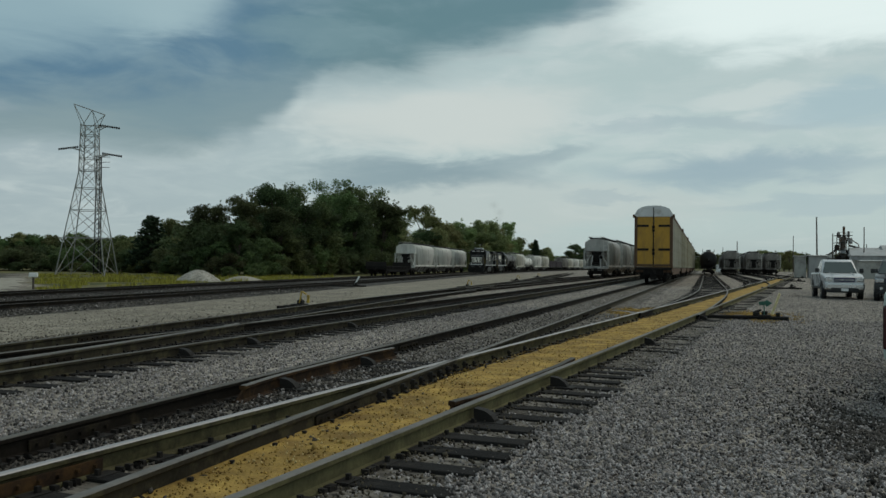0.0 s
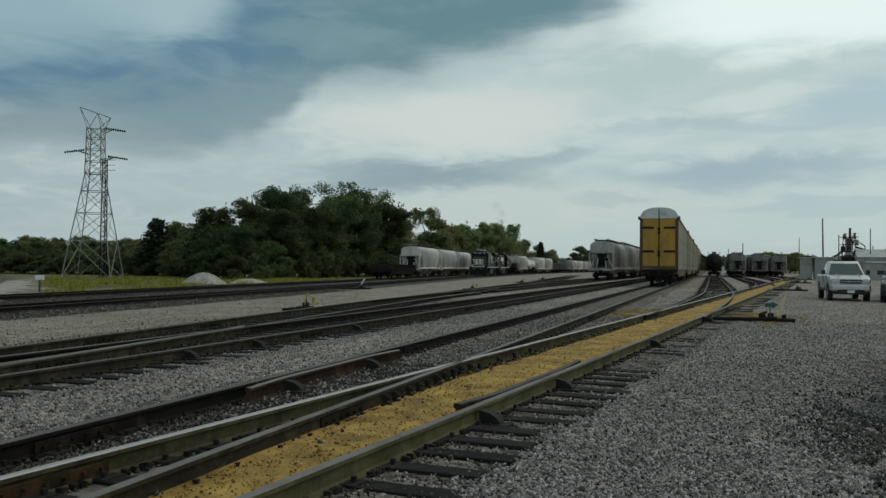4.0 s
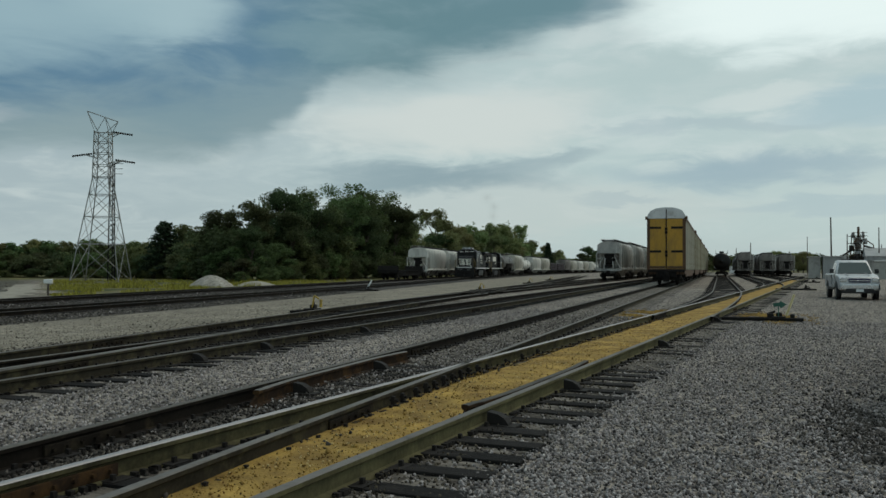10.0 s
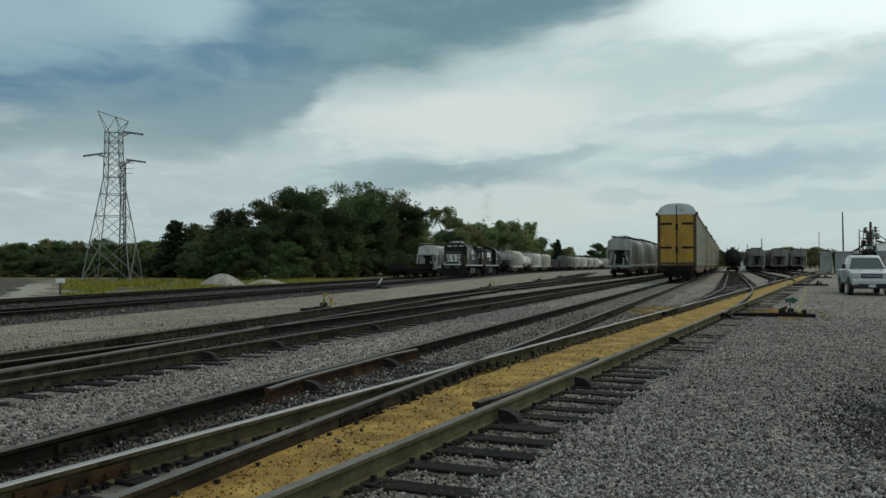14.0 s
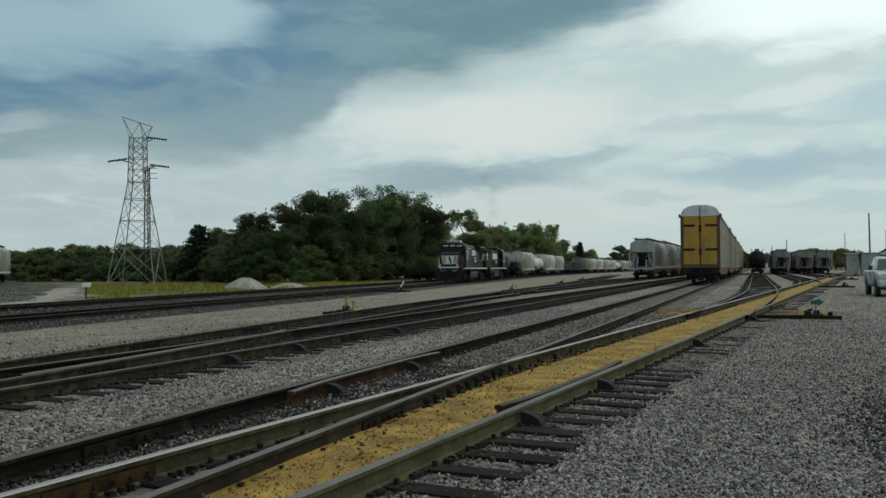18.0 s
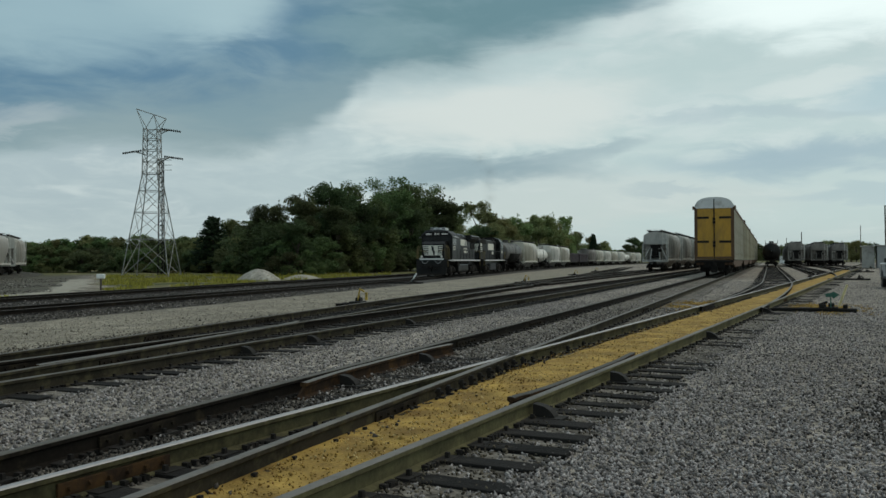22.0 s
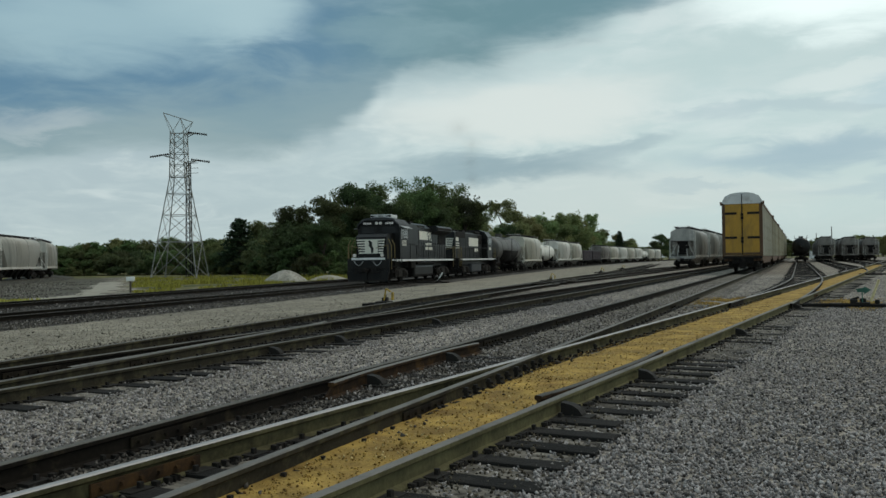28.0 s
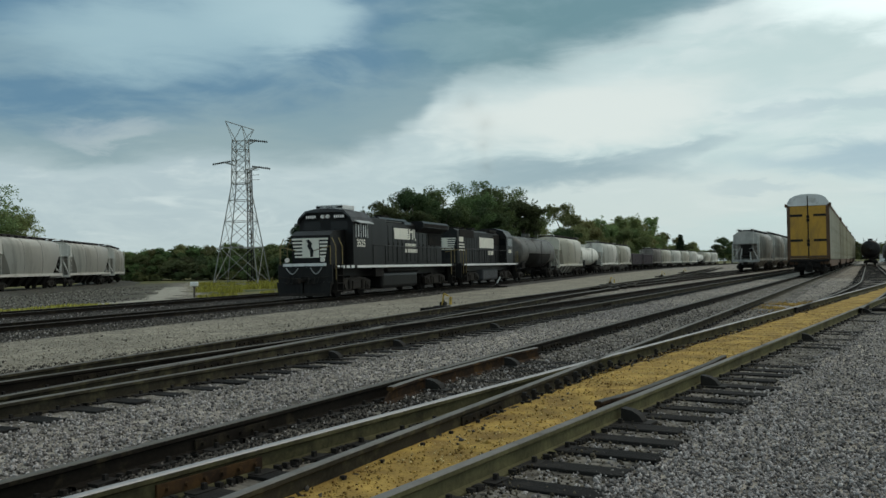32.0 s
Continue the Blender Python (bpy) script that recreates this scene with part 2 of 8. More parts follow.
def gravel_ground(name, dark, light, stone=22.0, patch=0.25, tint=None, meadow=None):
    """Loose stone: cells of two sizes, each its own grey, over broad patches."""
    m = bpy.data.materials.new(name)
    m.use_nodes = True
    nt = m.node_tree
    N, L = nt.nodes.new, nt.links.new
    bsdf = nt.nodes["Principled BSDF"]
    tc = N("ShaderNodeTexCoord")
    v1 = N("ShaderNodeTexVoronoi")
    v1.inputs["Scale"].default_value = stone
    v2 = N("ShaderNodeTexVoronoi")
    v2.inputs["Scale"].default_value = stone * 0.45
    big = N("ShaderNodeTexNoise")
    big.inputs["Scale"].default_value, big.inputs["Detail"].default_value = patch, 7
    big.inputs["Roughness"].default_value = 0.6
    for n in (v1, v2, big):
        L(tc.outputs["Object"], n.inputs["Vector"])
    sp = N("ShaderNodeSeparateColor")
    L(v1.outputs["Color"], sp.inputs[0])
    sp2 = N("ShaderNodeSeparateColor")
    L(v2.outputs["Color"], sp2.inputs[0])
    a = N("ShaderNodeMath")
    a.operation = "MULTIPLY_ADD"
    L(sp.outputs[0], a.inputs[0])
    a.inputs[1].default_value = 0.55
    L(sp2.outputs[1], a.inputs[2])
    r = N("ShaderNodeMapRange")
    r.inputs["From Min"].default_value, r.inputs["From Max"].default_value = 0.1, 1.4
    L(a.outputs[0], r.inputs["Value"])
    mx = N("ShaderNodeMix")
    mx.data_type = "RGBA"
    L(r.outputs[0], mx.inputs[0])
    mx.inputs[6].default_value, mx.inputs[7].default_value = (*dark, 1), (*light, 1)
    br = N("ShaderNodeMapRange")
    br.inputs["From Min"].default_value, br.inputs["From Max"].default_value = 0.3, 0.7
    br.inputs["To Min"].default_value, br.inputs["To Max"].default_value = 0.72, 1.25
    L(big.outputs["Fac"], br.inputs["Value"])
    sc = N("ShaderNodeVectorMath")
    sc.operation = "SCALE"
    L(mx.outputs[2], sc.inputs[0])
    L(br.outputs[0], sc.inputs["Scale"])
    colour = sc.outputs[0]
    if tint:
        n4 = N("ShaderNodeTexNoise")
        n4.inputs["Scale"].default_value, n4.inputs["Detail"].default_value = patch * 2.3, 8
        L(tc.outputs["Object"], n4.inputs["Vector"])
        r4 = N("ShaderNodeMapRange")
        r4.inputs["From Min"].default_value, r4.inputs["From Max"].default_value = 0.52, 0.72
        L(n4.outputs["Fac"], r4.inputs["Value"])
        m4 = N("ShaderNodeMix")
        m4.data_type = "RGBA"
        L(r4.outputs[0], m4.inputs[0])
        L(colour, m4.inputs[6])
        m4.inputs[7].default_value = (*tint, 1)
        colour = m4.outputs[2]
    if meadow:
        # rough grass beyond the far track, right of the dirt road, with a ragged border
        def calc(op, a, b, c=None):
            n = N("ShaderNodeMath")
            n.operation = op
            for k, v in enumerate((a, b, c)):
                if isinstance(v, (int, float)):
                    n.inputs[k].default_value = v
                elif v is not None:
                    L(v, n.inputs[k])
            return n.outputs[0]

        def ramp(v, lo, hi):
            n = N("ShaderNodeMapRange")
            n.inputs["From Min"].default_value, n.inputs["From Max"].default_value = lo, hi
            L(v, n.inputs["Value"])
            return n.outputs[0]
        xyz = N("ShaderNodeSeparateXYZ")
        L(tc.outputs["Object"], xyz.inputs[0])
        x, y = xyz.outputs[0], xyz.outputs[1]
        ragged = N("ShaderNodeTexNoise")
        ragged.inputs["Scale"].default_value, ragged.inputs["Detail"].default_value = 0.35, 6
        L(tc.outputs["Object"], ragged.inputs["Vector"])
        wob = calc("MULTIPLY_ADD", ragged.outputs["Fac"], 10.0, -5.0)
        past = calc("MULTIPLY_ADD", y, -0.107, calc("SUBTRACT", calc("MULTIPLY", x, -1.0), 31.0))
        left = calc("MULTIPLY_ADD", y, 0.91, x)
        mask = calc("MULTIPLY", ramp(calc("ADD", past, wob), 0.0, 1.5), ramp(calc("ADD", left, wob), -1.0, 2.0))
        mask = calc("MULTIPLY", mask, ramp(calc("ADD", y, wob), 38.0, 42.0))
        far = calc("MAXIMUM", ramp(calc("MULTIPLY", x, -1.0), 75.0, 90.0), calc("MAXIMUM", ramp(x, 80.0, 100.0), ramp(y, 400.0, 440.0)))
        mask = calc("MAXIMUM", mask, far)
        # duller, weedier stone left of the dirt road
        dull = calc("MULTIPLY", ramp(calc("SUBTRACT", wob, left), 0.5, 3.0), ramp(calc("MULTIPLY", x, -1.0), 32.5, 35.0))
        shade = N("ShaderNodeMix")
        shade.data_type = "RGBA"
        L(calc("MULTIPLY", dull, 0.8), shade.inputs[0])
        L(colour, shade.inputs[6])
        shade.inputs[7].default_value = (0.07, 0.066, 0.048, 1)
        colour = shade.outputs[2]
        patch_noise = N("ShaderNodeTexNoise")
        patch_noise.inputs["Scale"].default_value, patch_noise.inputs["Detail"].default_value = 0.3, 7
        L(tc.outputs["Object"], patch_noise.inputs["Vector"])
        grass = N("ShaderNodeMix")
        grass.data_type = "RGBA"
        L(ramp(patch_noise.outputs["Fac"], 0.35, 0.65), grass.inputs[0])
        grass.inputs[6].default_value, grass.inputs[7].default_value = (*meadow[0], 1), (*meadow[1], 1)
        m5 = N("ShaderNodeMix")
        m5.data_type = "RGBA"
        L(mask, m5.inputs[0])
        L(colour, m5.inputs[6])
        L(grass.outputs[2], m5.inputs[7])
        colour = m5.outputs[2]
    L(colour, bsdf.inputs["Base Color"])
    bsdf.inputs["Roughness"].default_value = 0.92
    bsdf.inputs["Specular IOR Level"].default_value = 0.15
    bp = N("ShaderNodeBump")
    bp.inputs["Strength"].default_value, bp.inputs["Distance"].default_value = 0.55, 0.03
    bp.invert = True
    L(v1.outputs["Distance"], bp.inputs["Height"])
    L(bp.outputs[0], bsdf.inputs["Normal"])
    return m


GRAVEL = gravel_ground("grey_crushed_stone", (0.048, 0.041, 0.034), (0.40, 0.345, 0.29), tint=(0.085, 0.075, 0.066))
YARD = gravel_ground("yard_stone_and_meadow", (0.048, 0.041, 0.034), (0.44, 0.385, 0.325), tint=(0.17, 0.15, 0.127), meadow=((0.20, 0.175, 0.07), (0.04, 0.05, 0.02)))
BANK_STONE = gravel_ground("dull_bank_stone", (0.02, 0.018, 0.015), (0.115, 0.105, 0.088), stone=12, patch=0.5, tint=(0.06, 0.06, 0.035))
MID_BALLAST = gravel_ground("dusty_grey_ballast", (0.026, 0.022, 0.019), (0.25, 0.22, 0.185), stone=20, patch=0.6, tint=(0.07, 0.06, 0.05))
PALE_GRAVEL = gravel_ground("pale_fine_gravel", (0.15, 0.13, 0.10), (0.35, 0.31, 0.245), stone=15, patch=0.4, tint=(0.21, 0.185, 0.145))
HEAP_STONE = gravel_ground("pale_heaped_stone", (0.20, 0.185, 0.155), (0.47, 0.435, 0.375), stone=14, patch=0.6)
DARK_BALLAST = gravel_ground("oily_dark_ballast", (0.014, 0.012, 0.011), (0.10, 0.09, 0.08), stone=20, patch=0.6, tint=(0.13, 0.12, 0.105))
STONE = surface("loose_stone", (0.270, 0.243, 0.232), rough=0.9, var=0.2, scale=6, grain=60, island=0.85, bump=0.2, spec=0.2)
DARK_STONE = surface("dark_loose_stone", (0.065, 0.057, 0.05), rough=0.9, var=0.2, scale=6, grain=60, island=0.85, bump=0.2, spec=0.15)
BROWN_STONE = surface("brown_oily_stone", (0.075, 0.062, 0.045), rough=0.9, var=0.2, scale=6, grain=60, island=0.85, bump=0.2, spec=0.15)
PALE_STONE = surface("pale_loose_stone", (0.26, 0.23, 0.185), rough=0.9, var=0.2, scale=6, grain=60, island=0.38, bump=0.2, spec=0.15)
RAIL_SIDE = surface("rusty_rail_web", (0.015, 0.012, 0.0095), rough=0.85, var=0.5, scale=2.2, grain=30, dirt=(0.06, 0.048, 0.028), dirt_amount=0.2, spec=0.08)
RAIL_DUSTY = surface("dust_coated_rail_web", (0.125, 0.112, 0.056), rough=0.88, var=0.45, scale=1.6, grain=30, dirt=(0.04, 0.034, 0.022), dirt_amount=0.45, spec=0.12)
RAIL_MOTTLE = surface("mottled_olive_rail_web", (0.034, 0.029, 0.02), rough=0.88, var=0.5, scale=2.6, grain=30, dirt=(0.105, 0.09, 0.048), dirt_amount=0.35, spec=0.12)
RAIL_PATCHED = surface("patchy_dusty_rail_web", (0.088, 0.078, 0.04), rough=0.88, var=0.6, scale=2.4, grain=30, dirt=(0.017, 0.014, 0.011), dirt_amount=0.55, spec=0.12)
RAIL_TOP = surface("worn_steel_running_surface", (0.36, 0.34, 0.335), rough=0.6, metal=0.45, var=0.2, scale=0.6, grain=20, bump=0.03, dirt=(0.10, 0.09, 0.08), dirt_amount=0.15)
RAIL_DULL = surface("dull_grey_rail_head", (0.165, 0.155, 0.142), rough=0.7, metal=0.15, var=0.3, scale=0.6, grain=20, bump=0.05, spec=0.2, dirt=(0.05, 0.045, 0.038), dirt_amount=0.3)
RAIL_GREY = surface("dusty_grey_rail_head", (0.115, 0.108, 0.096), rough=0.75, metal=0.1, var=0.35, scale=0.6, grain=20, bump=0.05, spec=0.2, dirt=(0.045, 0.04, 0.033), dirt_amount=0.35)
RAIL_DARK = surface("dirty_dark_rail_head", (0.075, 0.07, 0.063), rough=0.7, metal=0.15, var=0.3, scale=0.6, grain=20, bump=0.05, spec=0.2, dirt=(0.03, 0.027, 0.023), dirt_amount=0.3)
TIE_WOOD = surface("creosoted_timber", (0.015, 0.0135, 0.0125), rough=0.9, var=0.35, scale=1.2, grain=14, bump=0.5, stretch=(1, 5, 5), spread=0.35, dirt=(0.04, 0.035, 0.031), dirt_amount=0.12, spec=0.14)
IRON = surface("black_iron", (0.022, 0.019, 0.017), rough=0.75, metal=0.1, var=0.35, scale=3, grain=40, spec=0.2)
RED_IRON = surface("red_oxide_iron", (0.07, 0.03, 0.02), rough=0.85, var=0.35, scale=3, grain=40, dirt=(0.04, 0.03, 0.025), dirt_amount=0.4)
GRAIN = surface("spilled_yellow_grain", (0.385, 0.25, 0.066), rough=0.95, var=0.6, scale=1.7, grain=38, bump=0.5, dirt=(0.15, 0.085, 0.03), dirt_amount=0.75, island=0.62, spec=0.15)
RUST_WEB = surface("flaking_orange_rust", (0.032, 0.02, 0.013), rough=0.9, var=0.4, scale=2.5, grain=30, dirt=(0.12, 0.062, 0.022), dirt_amount=0.4, spec=0.1)
YELLOW = surface("faded_yellow_paint", (0.50, 0.33, 0.05), rough=0.6, var=0.25, scale=4, dirt=(0.10, 0.07, 0.03), dirt_amount=0.3)
GREEN = surface("green_enamel", (0.02, 0.10, 0.07), rough=0.5, var=0.2, scale=4)
WHITE = surface("white_paint", (0.72, 0.72, 0.70), rough=0.55, var=0.12, scale=3, dirt=(0.35, 0.34, 0.31), dirt_amount=0.2)
BLACK = surface("satin_black_paint", (0.009, 0.0085, 0.0085), rough=0.4, var=0.4, scale=0.8, grain=12, bump=0.04, dirt=(0.024, 0.022, 0.019), dirt_amount=0.3, stretch=(1, 1, 0.35), spec=0.22)
# brake grime; also paints in shade on hopper ends and under-car bays
GRIME_AND_SHADE = surface("brake_dust_and_shade_black", (0.014, 0.012, 0.011), rough=0.85, var=0.4, scale=2, grain=18, dirt=(0.045, 0.037, 0.03), dirt_amount=0.25, spec=0.15)
TRUCK_IRON = surface("grey_brown_truck_casting", (0.028, 0.024, 0.021), rough=0.8, var=0.35, scale=2, grain=20, dirt=(0.075, 0.064, 0.05), dirt_amount=0.25, spec=0.15)
GLASS = surface("dark_window_glass", (0.008, 0.009, 0.010), rough=0.14, var=0.05, bump=0.0, spec=0.25)
CAR_GLASS = surface("tinted_car_glass", (0.045, 0.06, 0.055), rough=0.05, var=0.05, bump=0.0, spec=0.75)
HANDRAIL = surface("dull_yellow_handrail", (0.19, 0.14, 0.05), rough=0.6, var=0.3, scale=4, dirt=(0.06, 0.05, 0.03), dirt_amount=0.35)
CREAM = surface("cream_white_lettering", (0.74, 0.71, 0.62), rough=0.6, var=0.1, scale=2, dirt=(0.5, 0.47, 0.4), dirt_amount=0.1)
HOPPER_GREY = surface("weathered_light_grey_paint", (0.54, 0.51, 0.46), rough=0.55, var=0.07, scale=0.35, grain=10, bump=0.04, dirt=(0.27, 0.25, 0.215), dirt_amount=0.3, stretch=(1, 1, 0.3))
HOPPER_DULL = surface("sooty_mid_grey_paint", (0.43, 0.415, 0.385), rough=0.5, var=0.2, scale=0.5, grain=10, bump=0.04, dirt=(0.10, 0.09, 0.08), dirt_amount=0.45, stretch=(1, 1, 0.3))
HOPPER_SOOT = surface("brown_sooted_grey_paint", (0.24, 0.22, 0.20), rough=0.7, var=0.25, scale=0.5, grain=10, bump=0.04, dirt=(0.06, 0.05, 0.043), dirt_amount=0.5, stretch=(1, 1, 0.3), spec=0.25)
CREAM_GREY = surface("cream_grey_paint", (0.57, 0.535, 0.45), rough=0.42, var=0.1, scale=0.5, grain=10, bump=0.04, dirt=(0.27, 0.24, 0.19), dirt_amount=0.3, stretch=(1, 1, 0.3))
ROOF_SOOT = surface("sooty_roof_walk", (0.06, 0.055, 0.055), rough=0.8, var=0.3, scale=2, grain=20, spec=0.2)
HOPPER_WHITE = surface("chalky_white_paint", (0.68, 0.66, 0.60), rough=0.6, var=0.12, scale=0.5, grain=10, bump=0.04, dirt=(0.36, 0.34, 0.30), dirt_amount=0.3, stretch=(1, 1, 0.3))
RACK_YELLOW = surface("reporting_yellow_paint", (0.44, 0.24, 0.026), rough=0.6, var=0.28, scale=0.7, grain=12, bump=0.05, dirt=(0.20, 0.12, 0.035), dirt_amount=0.35, stretch=(1, 1, 0.3))
RACK_PANEL = surface("galvanised_side_panel", (0.45, 0.425, 0.34), rough=0.5, metal=0.25, var=0.2, scale=0.8, grain=12, bump=0.05, dirt=(0.20, 0.16, 0.09), dirt_amount=0.3, spread=0.2)
RACK_YELLOWED = surface("yellow_stained_side_panel", (0.42, 0.35, 0.17), rough=0.5, metal=0.2, var=0.25, scale=0.8, grain=12, bump=0.05, dirt=(0.24, 0.17, 0.06), dirt_amount=0.4, spread=0.2)
RACK_ROOF = surface("galvanised_roof_sheet", (0.65, 0.65, 0.64), rough=0.5, metal=0.15, var=0.15, scale=0.8, grain=12, bump=0.05, dirt=(0.35, 0.33, 0.30), dirt_amount=0.25)
RUST_BROWN = surface("rust_brown_steel", (0.10, 0.055, 0.03), rough=0.85, var=0.35, scale=1.5, grain=25)
GALV = surface("galvanised_lattice_steel", (0.25, 0.25, 0.235), rough=0.55, metal=0.3, var=0.15, scale=1, bump=0.0)
BARK = surface("grey_brown_bark", (0.075, 0.058, 0.045), rough=0.95, var=0.35, scale=2, grain=18, bump=0.6, stretch=(1, 1, 0.3))
POLE_WOOD = surface("weathered_pole_timber", (0.085, 0.068, 0.055), rough=0.9, var=0.25, scale=1.5, grain=20, bump=0.3, stretch=(3, 3, 0.3))
SILVER = surface("silver_car_paint", (0.56, 0.565, 0.57), rough=0.3, metal=0.2, var=0.05, bump=0.0, dirt=(0.30, 0.29, 0.27), dirt_amount=0.15)
CHARCOAL = surface("charcoal_car_paint", (0.03, 0.033, 0.037), rough=0.3, metal=0.3, var=0.08, bump=0.0)
PALE_GREEN = surface("pale_green_car_paint", (0.50, 0.56, 0.52), rough=0.35, metal=0.1, var=0.06, bump=0.0, dirt=(0.36, 0.37, 0.33), dirt_amount=0.2)
RUBBER = surface("tyre_rubber", (0.022, 0.022, 0.022), rough=0.85, var=0.2, scale=6)
TRIM_BLACK = surface("black_plastic", (0.02, 0.02, 0.021), rough=0.5, var=0.1)
CHROME = surface("dull_chrome", (0.5, 0.5, 0.5), rough=0.25, metal=0.9, var=0.05, bump=0.0)
CONCRETE = surface("weathered_concrete", (0.41, 0.40, 0.37), rough=0.9, var=0.2, scale=0.4, grain=10, bump=0.2, dirt=(0.17, 0.165, 0.15), dirt_amount=0.4)
SHEET_GREY = surface("grey_sheet_cladding", (0.34, 0.345, 0.34), rough=0.6, var=0.15, scale=0.4, grain=10, bump=0.05, dirt=(0.15, 0.145, 0.14), dirt_amount=0.35, stretch=(1, 1, 0.3))
DIRT_PALE = surface("pale_dry_dirt", (0.30, 0.27, 0.215), rough=0.95, var=0.35, scale=0.9, grain=12, bump=0.5)


def leaf_material(name, base, spread=0.3):
    m = bpy.data.materials.new(name)
    m.use_nodes = True
    nt = m.node_tree
    N, L = nt.nodes.new, nt.links.new
    bsdf = nt.nodes["Principled BSDF"]
    geo, info = N("ShaderNodeNewGeometry"), N("ShaderNodeObjectInfo")
    r1, r2 = N("ShaderNodeMapRange"), N("ShaderNodeMapRange")
    r1.inputs["To Min"].default_value, r1.inputs["To Max"].default_value = 0.55, 1.5
    r2.inputs["To Min"].default_value, r2.inputs["To Max"].default_value = 1 - spread, 1 + spread
    L(geo.outputs["Random Per Island"], r1.inputs["Value"])
    L(info.outputs["Random"], r2.inputs["Value"])
    mul = N("ShaderNodeMath")
    mul.operation = "MULTIPLY"
    L(r1.outputs[0], mul.inputs[0])
    L(r2.outputs[0], mul.inputs[1])
    sc = N("ShaderNodeVectorMath")
    sc.operation = "SCALE"
    sc.inputs[0].default_value = base
    L(mul.outputs[0], sc.inputs["Scale"])
    # some trees run to olive brown, some to fresh green
    hue = N("ShaderNodeMix")
    hue.data_type, hue.blend_type = "RGBA", "MULTIPLY"
    hue.inputs[0].default_value = 1.0
    tone = N("ShaderNodeValToRGB")
    tone.color_ramp.elements[0].color, tone.color_ramp.elements[1].color = (1.12, 0.98, 0.82, 1), (0.84, 1.08, 0.84, 1)
    turn = N("ShaderNodeMath")
    turn.operation = "FRACT"
    spin = N("ShaderNodeMath")
    spin.operation = "MULTIPLY"
    spin.inputs[1].default_value = 7.31
    L(info.outputs["Random"], spin.inputs[0])
    L(spin.outputs[0], turn.inputs[0])
    L(turn.outputs[0], tone.inputs[0])
    L(sc.outputs[0], hue.inputs[6])
    L(tone.outputs[0], hue.inputs[7])
    sc = hue
    L(sc.outputs[2], bsdf.inputs["Base Color"])
    bsdf.inputs["Roughness"].default_value = 0.7
    bsdf.inputs["Specular IOR Level"].default_value = 0.25
    thin, both = N("ShaderNodeBsdfTranslucent"), N("ShaderNodeMixShader")
    both.inputs[0].default_value = 0.4
    L(sc.outputs[2], thin.inputs[0])
    L(bsdf.outputs[0], both.inputs[1])
    L(thin.outputs[0], both.inputs[2])
    L(both.outputs[0], nt.nodes["Material Output"].inputs[0])
    return m


# green lightened and greyed: distance haze is put into this leaf colour
LEAF_HAZE = leaf_material("haze_paled_green_leaves", (0.215, 0.235, 0.12))
LEAF_MID = leaf_material("mid_green_leaves", (0.118, 0.145, 0.07), 0.25)
LEAF_DARK = leaf_material("deep_green_leaves", (0.073, 0.090, 0.047), 0.25)
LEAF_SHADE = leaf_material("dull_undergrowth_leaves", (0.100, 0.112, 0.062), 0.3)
NEEDLE = leaf_material("pine_needles", (0.026, 0.046, 0.027), 0.15)
WEED = leaf_material("yellow_green_weeds", (0.33, 0.27, 0.06), 0.5)

# ---- helpers for building ----


def link_mesh(name, me, parent=None, label=""):
    ob = new(name, me)
    if parent is not None:
        ob.parent = parent
    if label:
        ob["label"] = label
    return ob


def part(name, bm, material, parent=None, label=""):
    me = bpy.data.meshes.new(name)
    bm.to_mesh(me)
    bm.free()
    for m in material if isinstance(material, (list, tuple)) else (material,):
        me.materials.append(m)
    return link_mesh(name, me, parent, label)


def raw(name, verts, faces, material, parent=None, label="", smooth=False):
    me = bpy.data.meshes.new(name)
    me.from_pydata(verts, [], faces)
    me.materials.append(material)
    if smooth:
        me.polygons.foreach_set("use_smooth", [True] * len(me.polygons))
    me.update()
    return link_mesh(name, me, parent, label)


def thing(name, label, category, group="", kind=""):
    return tagged(new(name), label, category, group, kind)


def box(bm, cx, cy, cz, sx, sy, sz, bevel=0.0, turn=None):
    """A box by centre and size."""
    r = bmesh.ops.create_cube(bm, size=1)
    m = Matrix.Translation((cx, cy, cz))
    if turn is not None:
        m = m @ turn
    bmesh.ops.transform(bm, matrix=m @ Matrix.Diagonal((sx, sy, sz, 1)), verts=r["verts"])
    if bevel:
        es = list({e for v in r["verts"] for e in v.link_edges})
        bmesh.ops.bevel(bm, geom=es, offset=bevel, segments=2, profile=0.6, affect="EDGES")
    return bm


def tube(bm, a, b, r, seg=6, r2=None):
    """A round bar from a to b."""
    a, b = Vector(a), Vector(b)
    d = b - a
    q = d.to_track_quat("Z", "Y").to_matrix().to_4x4()
    bmesh.ops.create_cone(bm, cap_ends=True, segments=seg, radius1=r, radius2=r if r2 is None else r2, depth=d.length,
                          matrix=Matrix.Translation((a + b) / 2) @ q)
    return bm


def prism(bm, outline, y0, y1):
    """An outline in x and z carried from y0 to y1."""
    n = len(outline)
    lo = [bm.verts.new((x, y0, z)) for x, z in outline]
    hi = [bm.verts.new((x, y1, z)) for x, z in outline]
    for i in range(n):
        j = (i + 1) % n
        bm.faces.new((lo[i], lo[j], hi[j], hi[i]))
    bm.faces.new(lo[::-1])
    bm.faces.new(hi)
    bmesh.ops.recalc_face_normals(bm, faces=bm.faces)
    return bm


